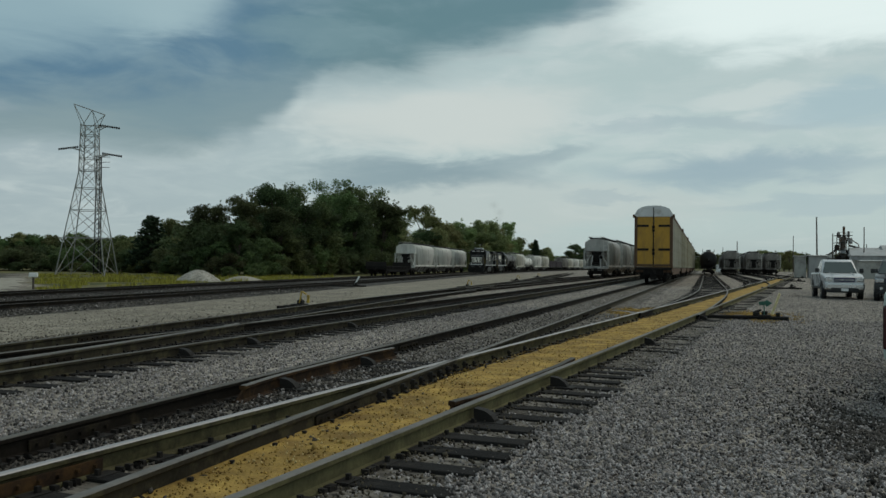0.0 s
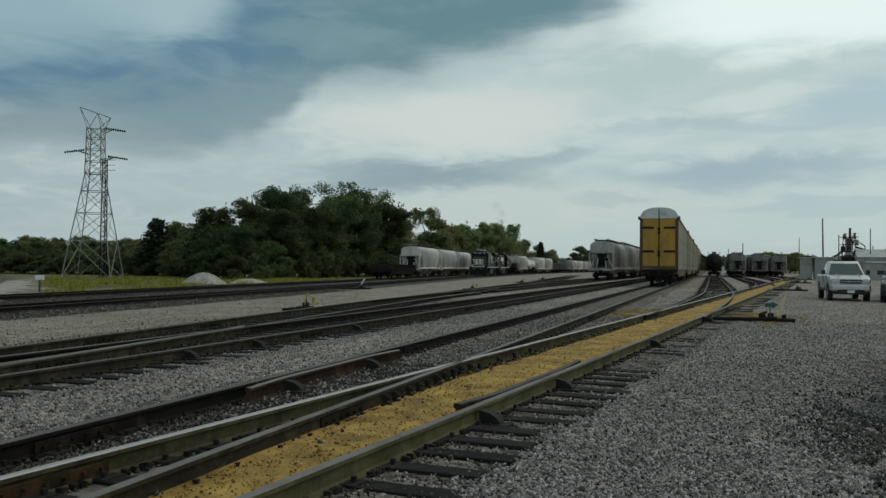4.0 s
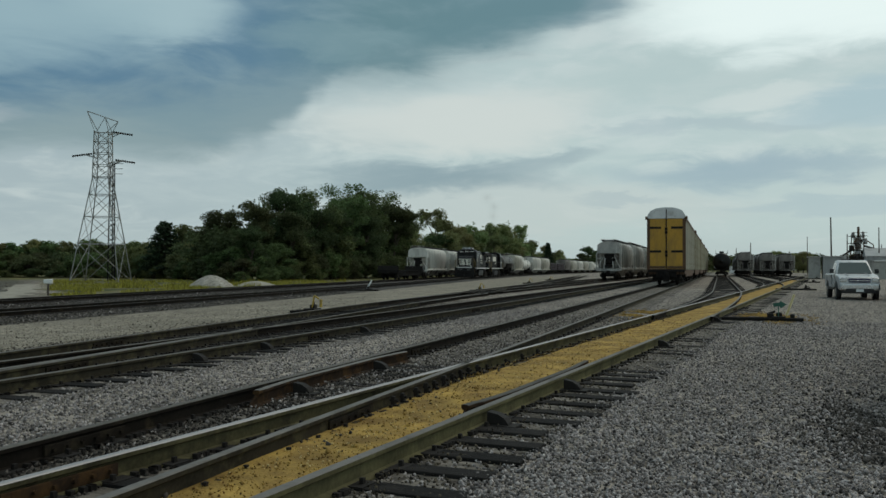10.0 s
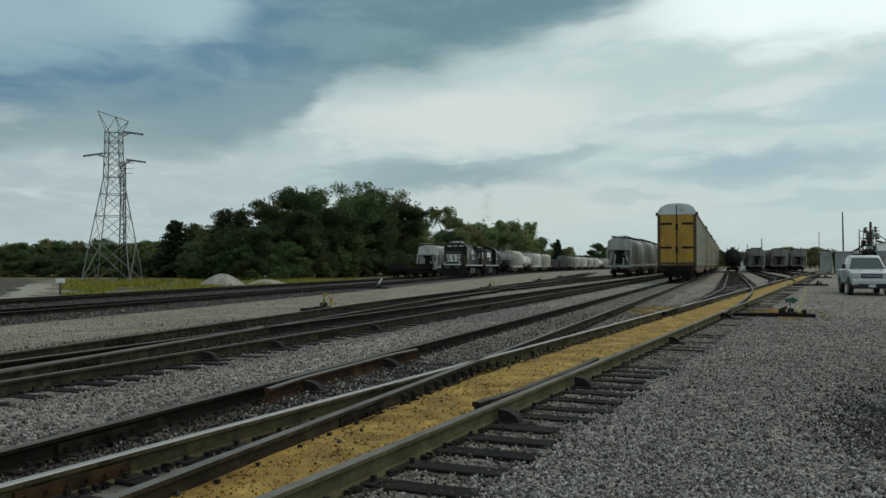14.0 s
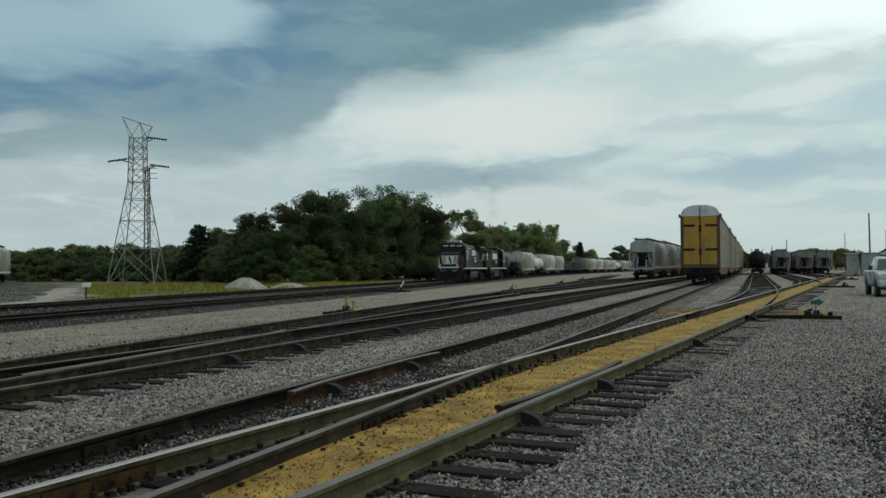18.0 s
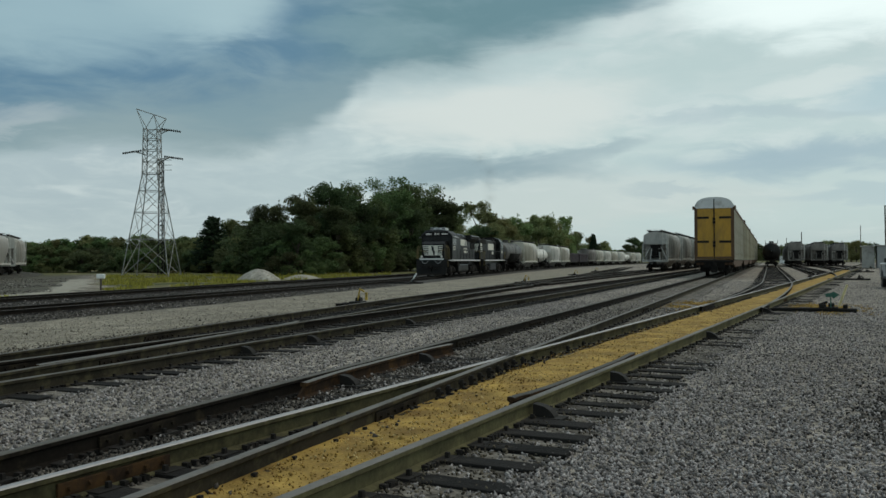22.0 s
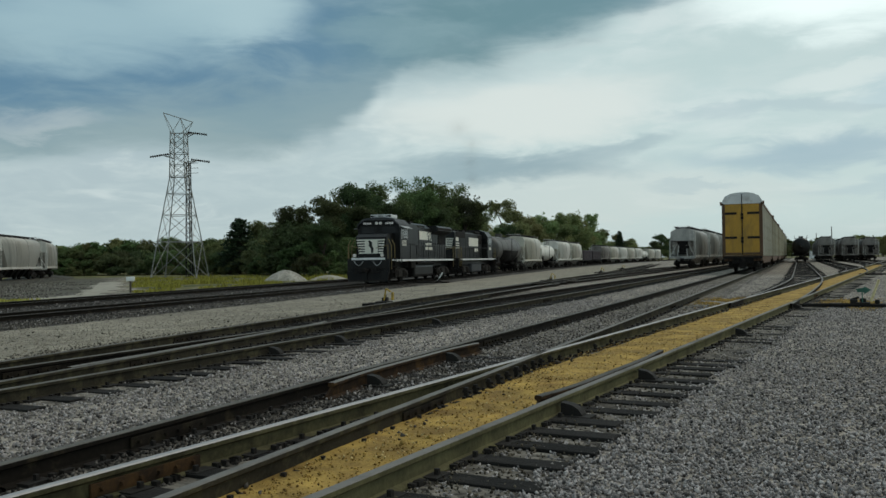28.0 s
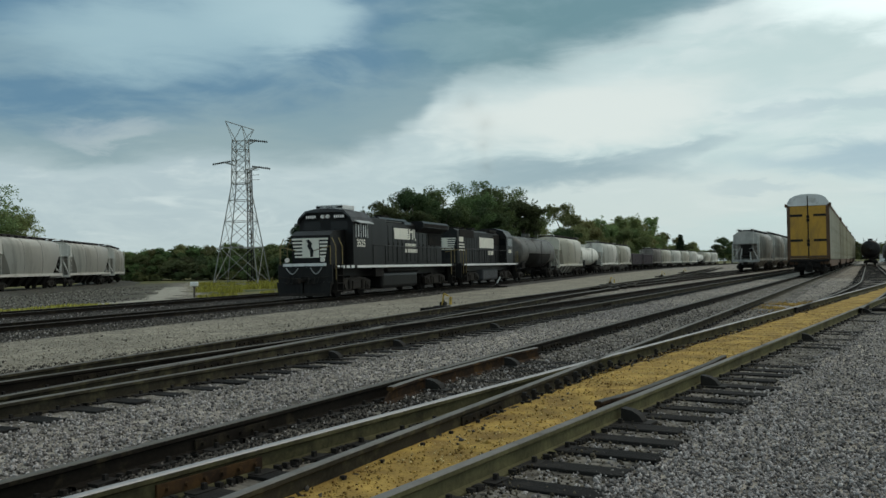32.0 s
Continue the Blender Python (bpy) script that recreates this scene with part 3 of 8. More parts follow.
def side_prism(bm, outline, x0, x1):
    """An outline in y and z carried from x0 to x1."""
    n = len(outline)
    lo = [bm.verts.new((x0, y, z)) for y, z in outline]
    hi = [bm.verts.new((x1, y, z)) for y, z in outline]
    for i in range(n):
        j = (i + 1) % n
        bm.faces.new((lo[i], lo[j], hi[j], hi[i]))
    bm.faces.new(lo[::-1])
    bm.faces.new(hi)
    bmesh.ops.recalc_face_normals(bm, faces=bm.faces)
    return bm


def B():
    return bmesh.new()


class Line:
    """A smooth line on the plan through a few points, walked by its length."""

    def __init__(self, pts, steps=24):
        p = [Vector(q) for q in pts]
        p = [2 * p[0] - p[1]] + p + [2 * p[-1] - p[-2]]
        out = []
        for i in range(1, len(p) - 2):
            a, b, c, d = p[i - 1:i + 3]
            for k in range(steps):
                u = k / steps
                out.append(0.5 * (2 * b + (c - a) * u + (2 * a - 5 * b + 4 * c - d) * u * u + (3 * b - a - 3 * c + d) * u ** 3))
        out.append(p[-2])
        self.p = np.array([tuple(q) for q in out])
        self.s = np.r_[0, np.cumsum(np.linalg.norm(np.diff(self.p, axis=0), axis=1))]
        self.length = float(self.s[-1])

    def at(self, s):
        return np.array((np.interp(s, self.s, self.p[:, 0]), np.interp(s, self.s, self.p[:, 1])))

    def tangent(self, s):
        d = self.at(min(s + 0.5, self.length)) - self.at(max(s - 0.5, 0))
        return d / np.linalg.norm(d)

    def s_of_y(self, y):
        return float(np.interp(y, self.p[:, 1], self.s))


def level(x):
    """Height of the ground: it falls a little beyond the left-hand yard tracks."""
    return -0.23 * min(1.0, max(0.0, (-11.0 - x) / 6.0))

# ---- the plan: tracks, x to the right of the yard's direction, y along it ----
RAIL = 0.18  # rail top above the ground
LADDER = Line([(-3.6 + 0.107 * y, y) for y in (-30, 0, 60, 130, 220, 330)])
TRACK_B = Line([(-3.93, y) for y in (-30, 60, 200, 420)])
TRACK_C = Line([(-8.24, y) for y in (-30, 60, 200, 420)])
LEFT_LADDER = Line([(-8.05 - 0.108 * y, y) for y in (-12, 0, 60, 130, 200)])
TRACK_D = Line([(-0.95, 24), (-0.45, 31), (0.05, 40), (0.32, 48), (0.4, 58), (0.4, 120), (0.4, 260), (0.4, 420)])
TRACK_E = Line([(3.3, 64), (4.1, 74), (4.55, 84), (4.7, 96), (4.7, 180), (4.7, 420)])
TRACK_F = Line([(7.4, 103), (8.3, 114), (8.85, 126), (9.0, 140), (9.0, 240), (9.0, 420)])
TRACK_G = Line([(11.6, 142), (12.5, 153), (13.1, 166), (13.3, 180), (13.3, 280), (13.3, 420)])
TRACK_C2 = Line([(-11.2, 29), (-11.9, 37), (-12.35, 46), (-12.5, 56), (-12.5, 150), (-12.5, 420)])
TRACK_C3 = Line([(-15.3, 67), (-16.1, 76), (-16.6, 86), (-16.8, 98), (-16.8, 200), (-16.8, 420)])
MAIN = Line([(-19.6, -40), (-21.0, 0), (-22.4, 18), (-24.4, 36.5), (-26.6, 55), (-29.4, 75), (-32.9, 100), (-37.0, 130), (-40.6, 160), (-43.8, 190), (-46.4, 220), (-49.6, 280), (-51.5, 340), (-53, 430), (-53.5, 620)])
FAR_MAIN = Line([(-25.6, -40), (-27.2, 0), (-29.0, 20), (-31.2, 37), (-34.1, 60), (-36.3, 80), (-38.7, 98), (-41.2, 118), (-44.8, 145), (-48.6, 175), (-52.4, 215), (-55.8, 275), (-57.8, 340), (-59, 430), (-59.5, 620)])
BRANCH = Line([(-31, 2), (-43, 18.6), (-58.5, 41), (-69.4, 57.4), (-80.4, 73.4), (-93.4, 87.4), (-108, 99.6), (-132, 112)])


def ground():
    xs = sorted({-3000, -1200, -500, -250, -150, -110, -90, -75, -60, -50, *range(-46, -17, 4), -17, -14, -11, *range(-8, 16, 3), 20, 26, 34, 50, 80, 140, 300, 700, 1500, 3000})
    ys = sorted({-3000, -1000, -300, -100, -40, *range(-20, 60, 4), *range(60, 200, 12), 200, 240, 300, 400, 600, 900, 1500, 3000})
    verts = [(x, y, level(x) + 0.012 * noise.noise((x * 0.3, y * 0.3, 0))) for y in ys for x in xs]
    n = len(xs)
    faces = [(j * n + i, j * n + i + 1, (j + 1) * n + i + 1, (j + 1) * n + i) for j in range(len(ys) - 1) for i in range(n - 1)]
    ob = raw("ground", verts, faces, YARD)
    tagged(ob, "grey crushed stone yard ground with weedy margins", "ground", kind="structure")


def ribbon(name, line, s0, s1, left, right, lift, material, label, category, step=1.5, rough=0.06, crown=0.0, parent=None):
    """A strip of loose material along a line, uneven at its edges."""
    cols = 6
    verts, faces = [], []
    n = max(2, int((s1 - s0) / step) + 1)
    for i in range(n):
        s = s0 + (s1 - s0) * i / (n - 1)
        p, t = line.at(s), line.tangent(s)
        a, b = left, right
        a += rough * 4 * noise.noise((s * 0.45, 3.1, left))
        b += rough * 4 * noise.noise((s * 0.45, 7.7, right))
        for k in range(cols + 1):
            u = k / cols
            o = a + (b - a) * u
            x, y = p[0] + o * t[1], p[1] - o * t[0]
            hump = crown * (1 - (2 * u - 1) ** 2) + rough * 0.25 * noise.noise((x * 1.7, y * 1.7, 1.0))
            verts.append((x, y, level(x) + (lift + max(-lift, hump) if 0 < k < cols else 0.004)))
    for i in range(n - 1):
        for k in range(cols):
            q = i * (cols + 1) + k
            faces.append((q, q + 1, q + cols + 2, q + cols + 1))
    ob = raw(name, verts, faces, material, parent, smooth=True)
    if parent is None:
        tagged(ob, label, category, kind="structure")
    return ob


RAIL_OUTLINE = [(-0.07, 0), (0.07, 0), (0.07, 0.012), (0.012, 0.03), (0.012, 0.115), (0.036, 0.13), (0.036, 0.158), (0.026, 0.166),
                (-0.026, 0.166), (-0.036, 0.158), (-0.036, 0.13), (-0.012, 0.115), (-0.012, 0.03), (-0.07, 0.012)]


def rail_mesh(name, line, s0, s1, offset, side, top, parent, step=2.0, drop=0.0, lift=None):
    verts, faces, mats = [], [], []
    n = max(2, int((s1 - s0) / step) + 1)
    m = len(RAIL_OUTLINE)
    for i in range(n):
        s = s0 + (s1 - s0) * i / (n - 1)
        p, t = line.at(s), line.tangent(s)
        g = level(p[0])
        for ox, oz in RAIL_OUTLINE:
            o = offset + ox
            verts.append((p[0] + o * t[1], p[1] - o * t[0], g + RAIL - 0.166 + oz - drop))
    for i in range(n - 1):
        for k in range(m):
            j = (k + 1) % m
            faces.append((i * m + k, i * m + j, (i + 1) * m + j, (i + 1) * m + k))
            mats.append(1 if k in (6, 7, 8) else 0)
    faces.append(tuple(range(m))[::-1])
    faces.append(tuple((n - 1) * m + k for k in range(m)))
    mats += [0, 0]
    ob = raw(name, verts, faces, side, parent)
    ob.data.materials.append(top)
    ob.data.polygons.foreach_set("material_index", mats)
    return ob


def tie_mesh():
    bm = B()
    box(bm, 0, 0, -0.06, 2.6, 0.225, 0.16, 0.012)
    me = bpy.data.meshes.new("tie")
    bm.to_mesh(me)
    bm.free()
    me.materials.append(TIE_WOOD)
    return me


TIE = tie_mesh()
GAUGE = 0.755


def ties(track, line, s0, s1, single, spacing=0.55, rng=random.Random(4), wide=1.0, stretch=None, drop=0.0):
    """Sleepers under a track; those of the near stretch are parts of their own."""
    verts, faces = [], []
    s = s0
    while s < s1:
        p, t = line.at(s), line.tangent(s)
        ang = math.atan2(t[1], t[0]) - math.pi / 2 + rng.uniform(-0.03, 0.03)
        z = level(p[0]) + RAIL - 0.166 - rng.uniform(0.0, 0.012) + 0.004 - drop - (rng.uniform(0.006, 0.04) if p[1] > 12 and line in (LADDER, TRACK_B) else 0.0)
        off = rng.uniform(-0.08, 0.08) + (0.22 if line is LADDER else 0.0)
        w = stretch(s) if stretch else wide
        m = Matrix.Translation((p[0], p[1], z)) @ Matrix.Rotation(ang, 4, "Z") @ Matrix.Translation((off, 0, 0)) @ Matrix.Diagonal((w * rng.uniform(0.97, 1.03), rng.uniform(0.9, 1.08), 1, 1))
        if single[0] <= s <= single[1]:
            ob = link_mesh("tie", TIE, track)
            ob.matrix_basis = m
        else:
            base = len(verts)
            for cx, cy, cz in ((-1.3, -0.11, -0.1), (1.3, -0.11, -0.1), (1.3, 0.11, -0.1), (-1.3, 0.11, -0.1), (-1.3, -0.11, 0.02), (1.3, -0.11, 0.02), (1.3, 0.11, 0.02), (-1.3, 0.11, 0.02)):
                verts.append(tuple(m @ Vector((cx, cy, cz))))
            faces += [tuple(base + k for k in f) for f in ((4, 5, 6, 7), (0, 1, 5, 4), (1, 2, 6, 5), (2, 3, 7, 6), (3, 0, 4, 7))]
        s += spacing * rng.uniform(0.93, 1.07)
    if verts:
        ob = raw("far_ties", verts, faces, TIE_WOOD, track)
        ob["kind"] = "stuff"


def fastenings(track, line, s0, s1, offsets, rng=random.Random(9)):
    """Tie plates, spikes and the anchors clipped under the rail foot."""
    verts, faces = [], []

    def block(m, cx, cy, cz, sx, sy, sz):
        n = len(verts)
        verts.extend(tuple(m @ Vector((cx + i * sx / 2, cy + j * sy / 2, cz + k * sz / 2))) for k in (-1, 1) for i, j in ((-1, -1), (1, -1), (1, 1), (-1, 1)))
        faces.extend(tuple(n + q for q in f) for f in ((4, 5, 6, 7), (0, 1, 5, 4), (1, 2, 6, 5), (2, 3, 7, 6), (3, 0, 4, 7)))
    s = s0
    while s < s1:
        p, t = line.at(s), line.tangent(s)
        ang = math.atan2(t[1], t[0]) - math.pi / 2
        for o in offsets:
            x, y = p[0] + o * t[1], p[1] - o * t[0]
            m = Matrix.Translation((x, y, level(x) + RAIL - 0.166)) @ Matrix.Rotation(ang, 4, "Z")
            block(m, 0, 0, 0.012, 0.30, 0.19, 0.02)
            for side in (-1, 1):
                block(m, side * 0.095, rng.uniform(-0.05, 0.05), 0.035, 0.03, 0.03, 0.05)
                for along in (0.17 * rng.choice((-1, 1)), 0.25, 0.32, -0.24):
                    block(m, side * 0.088, along + rng.uniform(-0.025, 0.025), 0.012, 0.05, 0.035, 0.045)
        s += 0.55
    ob = raw("rail_fastenings", verts, faces, IRON, track)
    ob["kind"] = "stuff"


def joint_bars(track, line, places, side=RAIL_SIDE):
    for s, o in places:
        p, t = line.at(s), line.tangent(s)
        ang = math.atan2(t[1], t[0]) - math.pi / 2
        turn = Matrix.Rotation(ang, 4, "Z")
        bm = B()
        for k in (-1, 1):
            box(bm, 0.024 * k, 0, 0.065, 0.022, 0.9, 0.085, 0.006)
            for b in range(6):
                tube(bm, (0.03 * k, -0.375 + b * 0.15, 0.07), (0.06 * k, -0.375 + b * 0.15, 0.07), 0.016, 6)
        ob = part("joint_bar", bm, side, track)
        x, y = p[0] + o * t[1], p[1] - o * t[0]
        ob.matrix_basis = Matrix.Translation((x, y, level(x) + RAIL - 0.166)) @ turn


def rail_braces(track, line, places):
    """Curved cast braces that prop the outside of a rail."""
    bm = B()
    pts = [(0.03, 0.0), (0.03, 0.125)] + [(0.03 + 0.17 * math.sin(a), 0.125 * math.cos(a)) for a in (0.5, 0.9, 1.25, 1.57)]
    lo = [bm.verts.new((x, -0.045, z)) for x, z in pts]
    hi = [bm.verts.new((x, 0.045, z)) for x, z in pts]
    n = len(pts)
    for i in range(n):
        j = (i + 1) % n
        bm.faces.new((lo[i], lo[j], hi[j], hi[i]))
    bm.faces.new(lo[::-1])
    bm.faces.new(hi)
    bmesh.ops.recalc_face_normals(bm, faces=bm.faces)
    box(bm, 0.13, 0, 0.012, 0.26, 0.16, 0.022, 0.004)
    me = bpy.data.meshes.new("rail_brace")
    bm.to_mesh(me)
    bm.free()
    me.materials.append(IRON)
    for s, o, flip in places:
        p, t = line.at(s), line.tangent(s)
        ang = math.atan2(t[1], t[0]) - math.pi / 2
        ob = link_mesh("rail_brace", me, track)
        x, y = p[0] + o * t[1], p[1] - o * t[0]
        ob.matrix_basis = Matrix.Translation((x, y, level(x) + RAIL - 0.166)) @ Matrix.Rotation(ang + (math.pi if flip else 0), 4, "Z") @ Matrix.Diagonal((1.2, 1.25, 1.08, 1))


def track(label, line, y0, y1, single=(0, -1), side=RAIL_SIDE, top=RAIL_TOP, tops=None, step=3.0, rails=(-GAUGE, GAUGE), tie_start=None, stretch=None, bed=DARK_BALLAST, sides=None, drop=0.0, shoulder=1.55):
    t = thing("railway_track", label, "railway track", kind="structure")
    s0, s1 = line.s_of_y(y0), line.s_of_y(y1)
    tops, sides = tops or (top, top), sides or (side, side)
    for o, tp, sd in zip(rails, tops, sides):
        rail_mesh("rail", line, s0, s1, o, sd, tp, t, step)
    ts = s0 if tie_start is None else line.s_of_y(tie_start)
    ties(t, line, ts, min(s1, ts + 150), (line.s_of_y(single[0]), line.s_of_y(single[1])) if single[1] > single[0] else (1, 0), stretch=stretch, drop=drop)
    if bed:
        ribbon("ballast_bed", line, s0, s1, -1.55, shoulder, 0.012, bed, "", "", parent=t)
    return t


ground()
# light gravel lane between the left ladder and the main line, darker beds under the rails


def gravel_lane():
    verts, faces, cols = [], [], 10
    ys = [-14 + 1.5 * k for k in range(122)]
    for y in ys:
        a = MAIN.at(MAIN.s_of_y(y))[0] + 3.45 + 0.5 * noise.noise((y * 0.4, 1.0, 0.0))
        b = min(-8.05 - 0.108 * y - 1.75, -10.2) + 0.4 * noise.noise((y * 0.4, 5.0, 0.0))
        for k in range(cols + 1):
            x = a + (b - a) * k / cols
            verts.append((x, y, level(x) + (0.012 + 0.006 * noise.noise((x * 1.3, y * 1.3, 0.0)) if 0 < k < cols else 0.004)))
    n = cols + 1
    faces = [(j * n + k, j * n + k + 1, (j + 1) * n + k + 1, (j + 1) * n + k) for j in range(len(ys) - 1) for k in range(cols)]
    tagged(raw("gravel_lane", verts, faces, PALE_GRAVEL, smooth=True), "pale fine gravel lane between the yard tracks", "gravel lane", kind="structure")


gravel_lane()
ladder = track("ladder track strewn with spilled yellow grain", LADDER, -18, 300, single=(1, 42), sides=(RAIL_PATCHED, RAIL_DUSTY), tops=(RAIL_TOP, RAIL_DULL), step=2.0, bed=MID_BALLAST)
track_b = track("yard track joining the ladder at a frog", TRACK_B, -12, 420, single=(8, 40), tops=(RAIL_GREY, RAIL_DULL), sides=(RAIL_SIDE, RAIL_MOTTLE), tie_start=8, step=4.0, bed=MID_BALLAST, drop=0.016)
track_c = track("straight yard track on dark timber sleepers", TRACK_C, -30, 420, single=(2, 30), step=4.0, top=RAIL_GREY, sides=(RAIL_SIDE, RAIL_MOTTLE), bed=MID_BALLAST)
left_ladder = track("second ladder track with switch stands beside it", LEFT_LADDER, -10, 196, single=(14, 40), tie_start=14, step=4.0, tops=(RAIL_GREY, RAIL_GREY), side=RAIL_MOTTLE, bed=MID_BALLAST)
for ln, y0, lab in ((TRACK_D, 24, "yard track curving off the ladder to a black tank car"), (TRACK_E, 64, "yard track holding grey hopper cars"), (TRACK_F, 103, "yard track holding dark hopper cars"),
                    (TRACK_G, 142, "far yard track with parked cars"), (TRACK_C2, 29, "yard track under a row of grey hopper cars"), (TRACK_C3, 67, "empty far yard track")):
    track(lab, ln, y0, 420, step=3.0, bed=GRAVEL, drop=0.012, top=RAIL_DULL)
track("main track that the locomotives run on", MAIN, -38, 600, step=3.0, shoulder=3.6, top=RAIL_DARK)
track("second main track holding a white hopper car", FAR_MAIN, -38, 600, step=3.0, top=RAIL_DARK, shoulder=4.3)
track("curved branch track under parked hopper cars", BRANCH, 3, 111, step=2.0)
fastenings(ladder, LADDER, LADDER.s_of_y(2), LADDER.s_of_y(34), (-GAUGE, GAUGE))
fastenings(track_b, TRACK_B, TRACK_B.s_of_y(2), TRACK_B.s_of_y(30), (-GAUGE, GAUGE))
fastenings(track_c, TRACK_C, TRACK_C.s_of_y(4), TRACK_C.s_of_y(30), (-GAUGE, GAUGE))
fastenings(left_ladder, LEFT_LADDER, LEFT_LADDER.s_of_y(4), LEFT_LADDER.s_of_y(30), (-GAUGE, GAUGE))
# guard rails opposite the two frogs, with their flared ends
def guard_rail(line, y0, y1, offset, toward, top, parent, gap=0.115, flare=0.07):
    """A short rail beside a running rail, bent away from it at both ends, the ends cut aslant."""
    s0, s1 = line.s_of_y(y0), line.s_of_y(y1)
    pts = []
    for u in (0.0, 0.12, 0.24, 0.5, 0.76, 0.88, 1.0):
        q = s0 + (s1 - s0) * u
        p, t = line.at(q), line.tangent(q)
        o = offset + toward * (gap + flare * max(0.0, abs(2 * u - 1) - 0.5) / 0.5)
        pts.append((p[0] + o * t[1], p[1] - o * t[0]))
    own = Line(pts)
    ob = rail_mesh("guard_rail", own, 0, own.length, 0.0, RUST_WEB, top, parent, 0.2, 0.006)
    for v in ob.data.vertices:
        near, far = (Vector(v.co.xy) - Vector(pts[0])).length, (Vector(v.co.xy) - Vector(pts[-1])).length
        if min(near, far) < 0.25 and v.co.z > RAIL - 0.08:
            v.co.y += 0.12 if near < far else -0.12
    return ob


guard_rail(LADDER, 7.6, 12.1, GAUGE, -1, RAIL_DARK, ladder)
guard_rail(TRACK_B, 7.75, 12.4, -GAUGE, 1, RAIL_DULL, track_b, flare=0.08)
guard_rail(LEFT_LADDER, 8, 16, GAUGE, -1, RAIL_DULL, left_ladder)
rail_braces(ladder, LADDER, [(LADDER.s_of_y(y), GAUGE + 0.03, False) for y in (7.65, 10.1, 16.2, 24.5)])
rail_braces(track_b, TRACK_B, [(TRACK_B.s_of_y(y), -GAUGE + 0.15, False) for y in (8.75, 11.1)])
rail_braces(track_c, TRACK_C, [(TRACK_C.s_of_y(y), GAUGE + 0.03, False) for y in (11.2, 13.2, 17.5)])


def frog_bolts():
    """Bolted braces along the frog, standing in the grain beside the rail."""
    bm = B()
    box(bm, 0.06, 0, 0.07, 0.05, 0.05, 0.13, 0.008)
    box(bm, 0.09, 0, 0.03, 0.08, 0.06, 0.03, 0.006)
    tube(bm, (0.02, 0, 0.09), (0.12, 0, 0.09), 0.018, 6)
    me = bpy.data.meshes.new("frog_bolt")
    bm.to_mesh(me)
    bm.free()
    me.materials.append(IRON)
    rs = random.Random(12)
    for k in range(14):
        y = 8.1 + k * 0.34 if k < 10 else 11.6 + (k - 10) * 0.75
        s = LADDER.s_of_y(y)
        p, t = LADDER.at(s), LADDER.tangent(s)
        # they stand by whichever rail lies nearer the grain
        x = max(p[0] - GAUGE * t[1], TRACK_B.at(0)[0] + GAUGE)
        ob = link_mesh("frog_bolt", me, ladder)
        size = rs.uniform(0.8, 1.0) if k < 10 else rs.uniform(0.55, 0.75)
        ob.matrix_basis = Matrix.Translation((x + 0.03, y + rs.uniform(-0.04, 0.04), level(x) + RAIL - 0.152)) @ Matrix.Rotation(rs.uniform(-0.25, 0.1), 4, "Z") @ Matrix.Diagonal((size, size, size, 1))


frog_bolts()
joint_bars(ladder, LADDER, [(LADDER.s_of_y(4.35), -GAUGE), (LADDER.s_of_y(31), GAUGE)], RUST_WEB)
joint_bars(track_b, TRACK_B, [(TRACK_B.s_of_y(7.2), GAUGE), (TRACK_B.s_of_y(18), -GAUGE)])
joint_bars(left_ladder, LEFT_LADDER, [(LEFT_LADDER.s_of_y(q), o) for q, o in ((17, -GAUGE), (9.5, GAUGE), (12.8, -GAUGE), (20.5, GAUGE), (25, -GAUGE), (31, GAUGE))])
joint_bars(track_c, TRACK_C, [(TRACK_C.s_of_y(q), o) for q, o in ((8.2, -GAUGE), (15.5, GAUGE), (21, -GAUGE), (27, GAUGE))])
joint_bars(track_b, TRACK_B, [(TRACK_B.s_of_y(q), o) for q, o in ((5.6, -GAUGE), (13.5, -GAUGE), (24, GAUGE))])


def grain_spill():
    """Yellow grain dropped by hopper cars between the ladder's rails, thin at both rails."""
    line = LADDER
    verts, faces = [], []
    cols, s0, s1 = 16, line.s_of_y(1.5), line.s_of_y(120)
    ss = []
    s = s0
    while s < s1:
        ss.append(s)
        s += 0.10 + (s - s0) * 0.008
    for s in ss:
        p, t = line.at(s), line.tangent(s)
        y = p[1]
        # toward the camera the grain lies between the crossing rail and the ladder's right rail
        left = max(-GAUGE + 0.09, -GAUGE + 0.42 * max(0.0, (9.0 - y) / 6.0) + 0.09) + 0.05 + 0.10 * noise.noise((y * 0.9, 0.0, 1.0))
        edge = GAUGE - 0.13 + 0.10 * noise.noise((y * 0.8, 4.0, 2.0))
        for k in range(cols + 1):
            u = k / cols
            o = left + (edge - left) * u
            x, yy = p[0] + o * t[1], p[1] - o * t[0]
            n1 = noise.fractal((x * 1.1, yy * 1.1, 0.0), 1.0, 2.0, 4)
            n2 = noise.fractal((x * 3.0, yy * 3.0, 4.0), 1.0, 2.0, 2)
            verts.append((x, yy, level(x) + 0.050 + 0.006 * n1 + 0.003 * n2 - 0.04 * (abs(2 * u - 1) ** 6)))
    for i in range(len(ss) - 1):
        for k in range(cols):
            q = i * (cols + 1) + k
            faces.append((q, q + 1, q + cols + 2, q + cols + 1))
    ob = raw("spilled_grain", verts, faces, GRAIN, smooth=True)
    tagged(ob, "yellow spilled grain heaped between the ladder rails", "spilled grain", kind="stuff")


grain_spill()


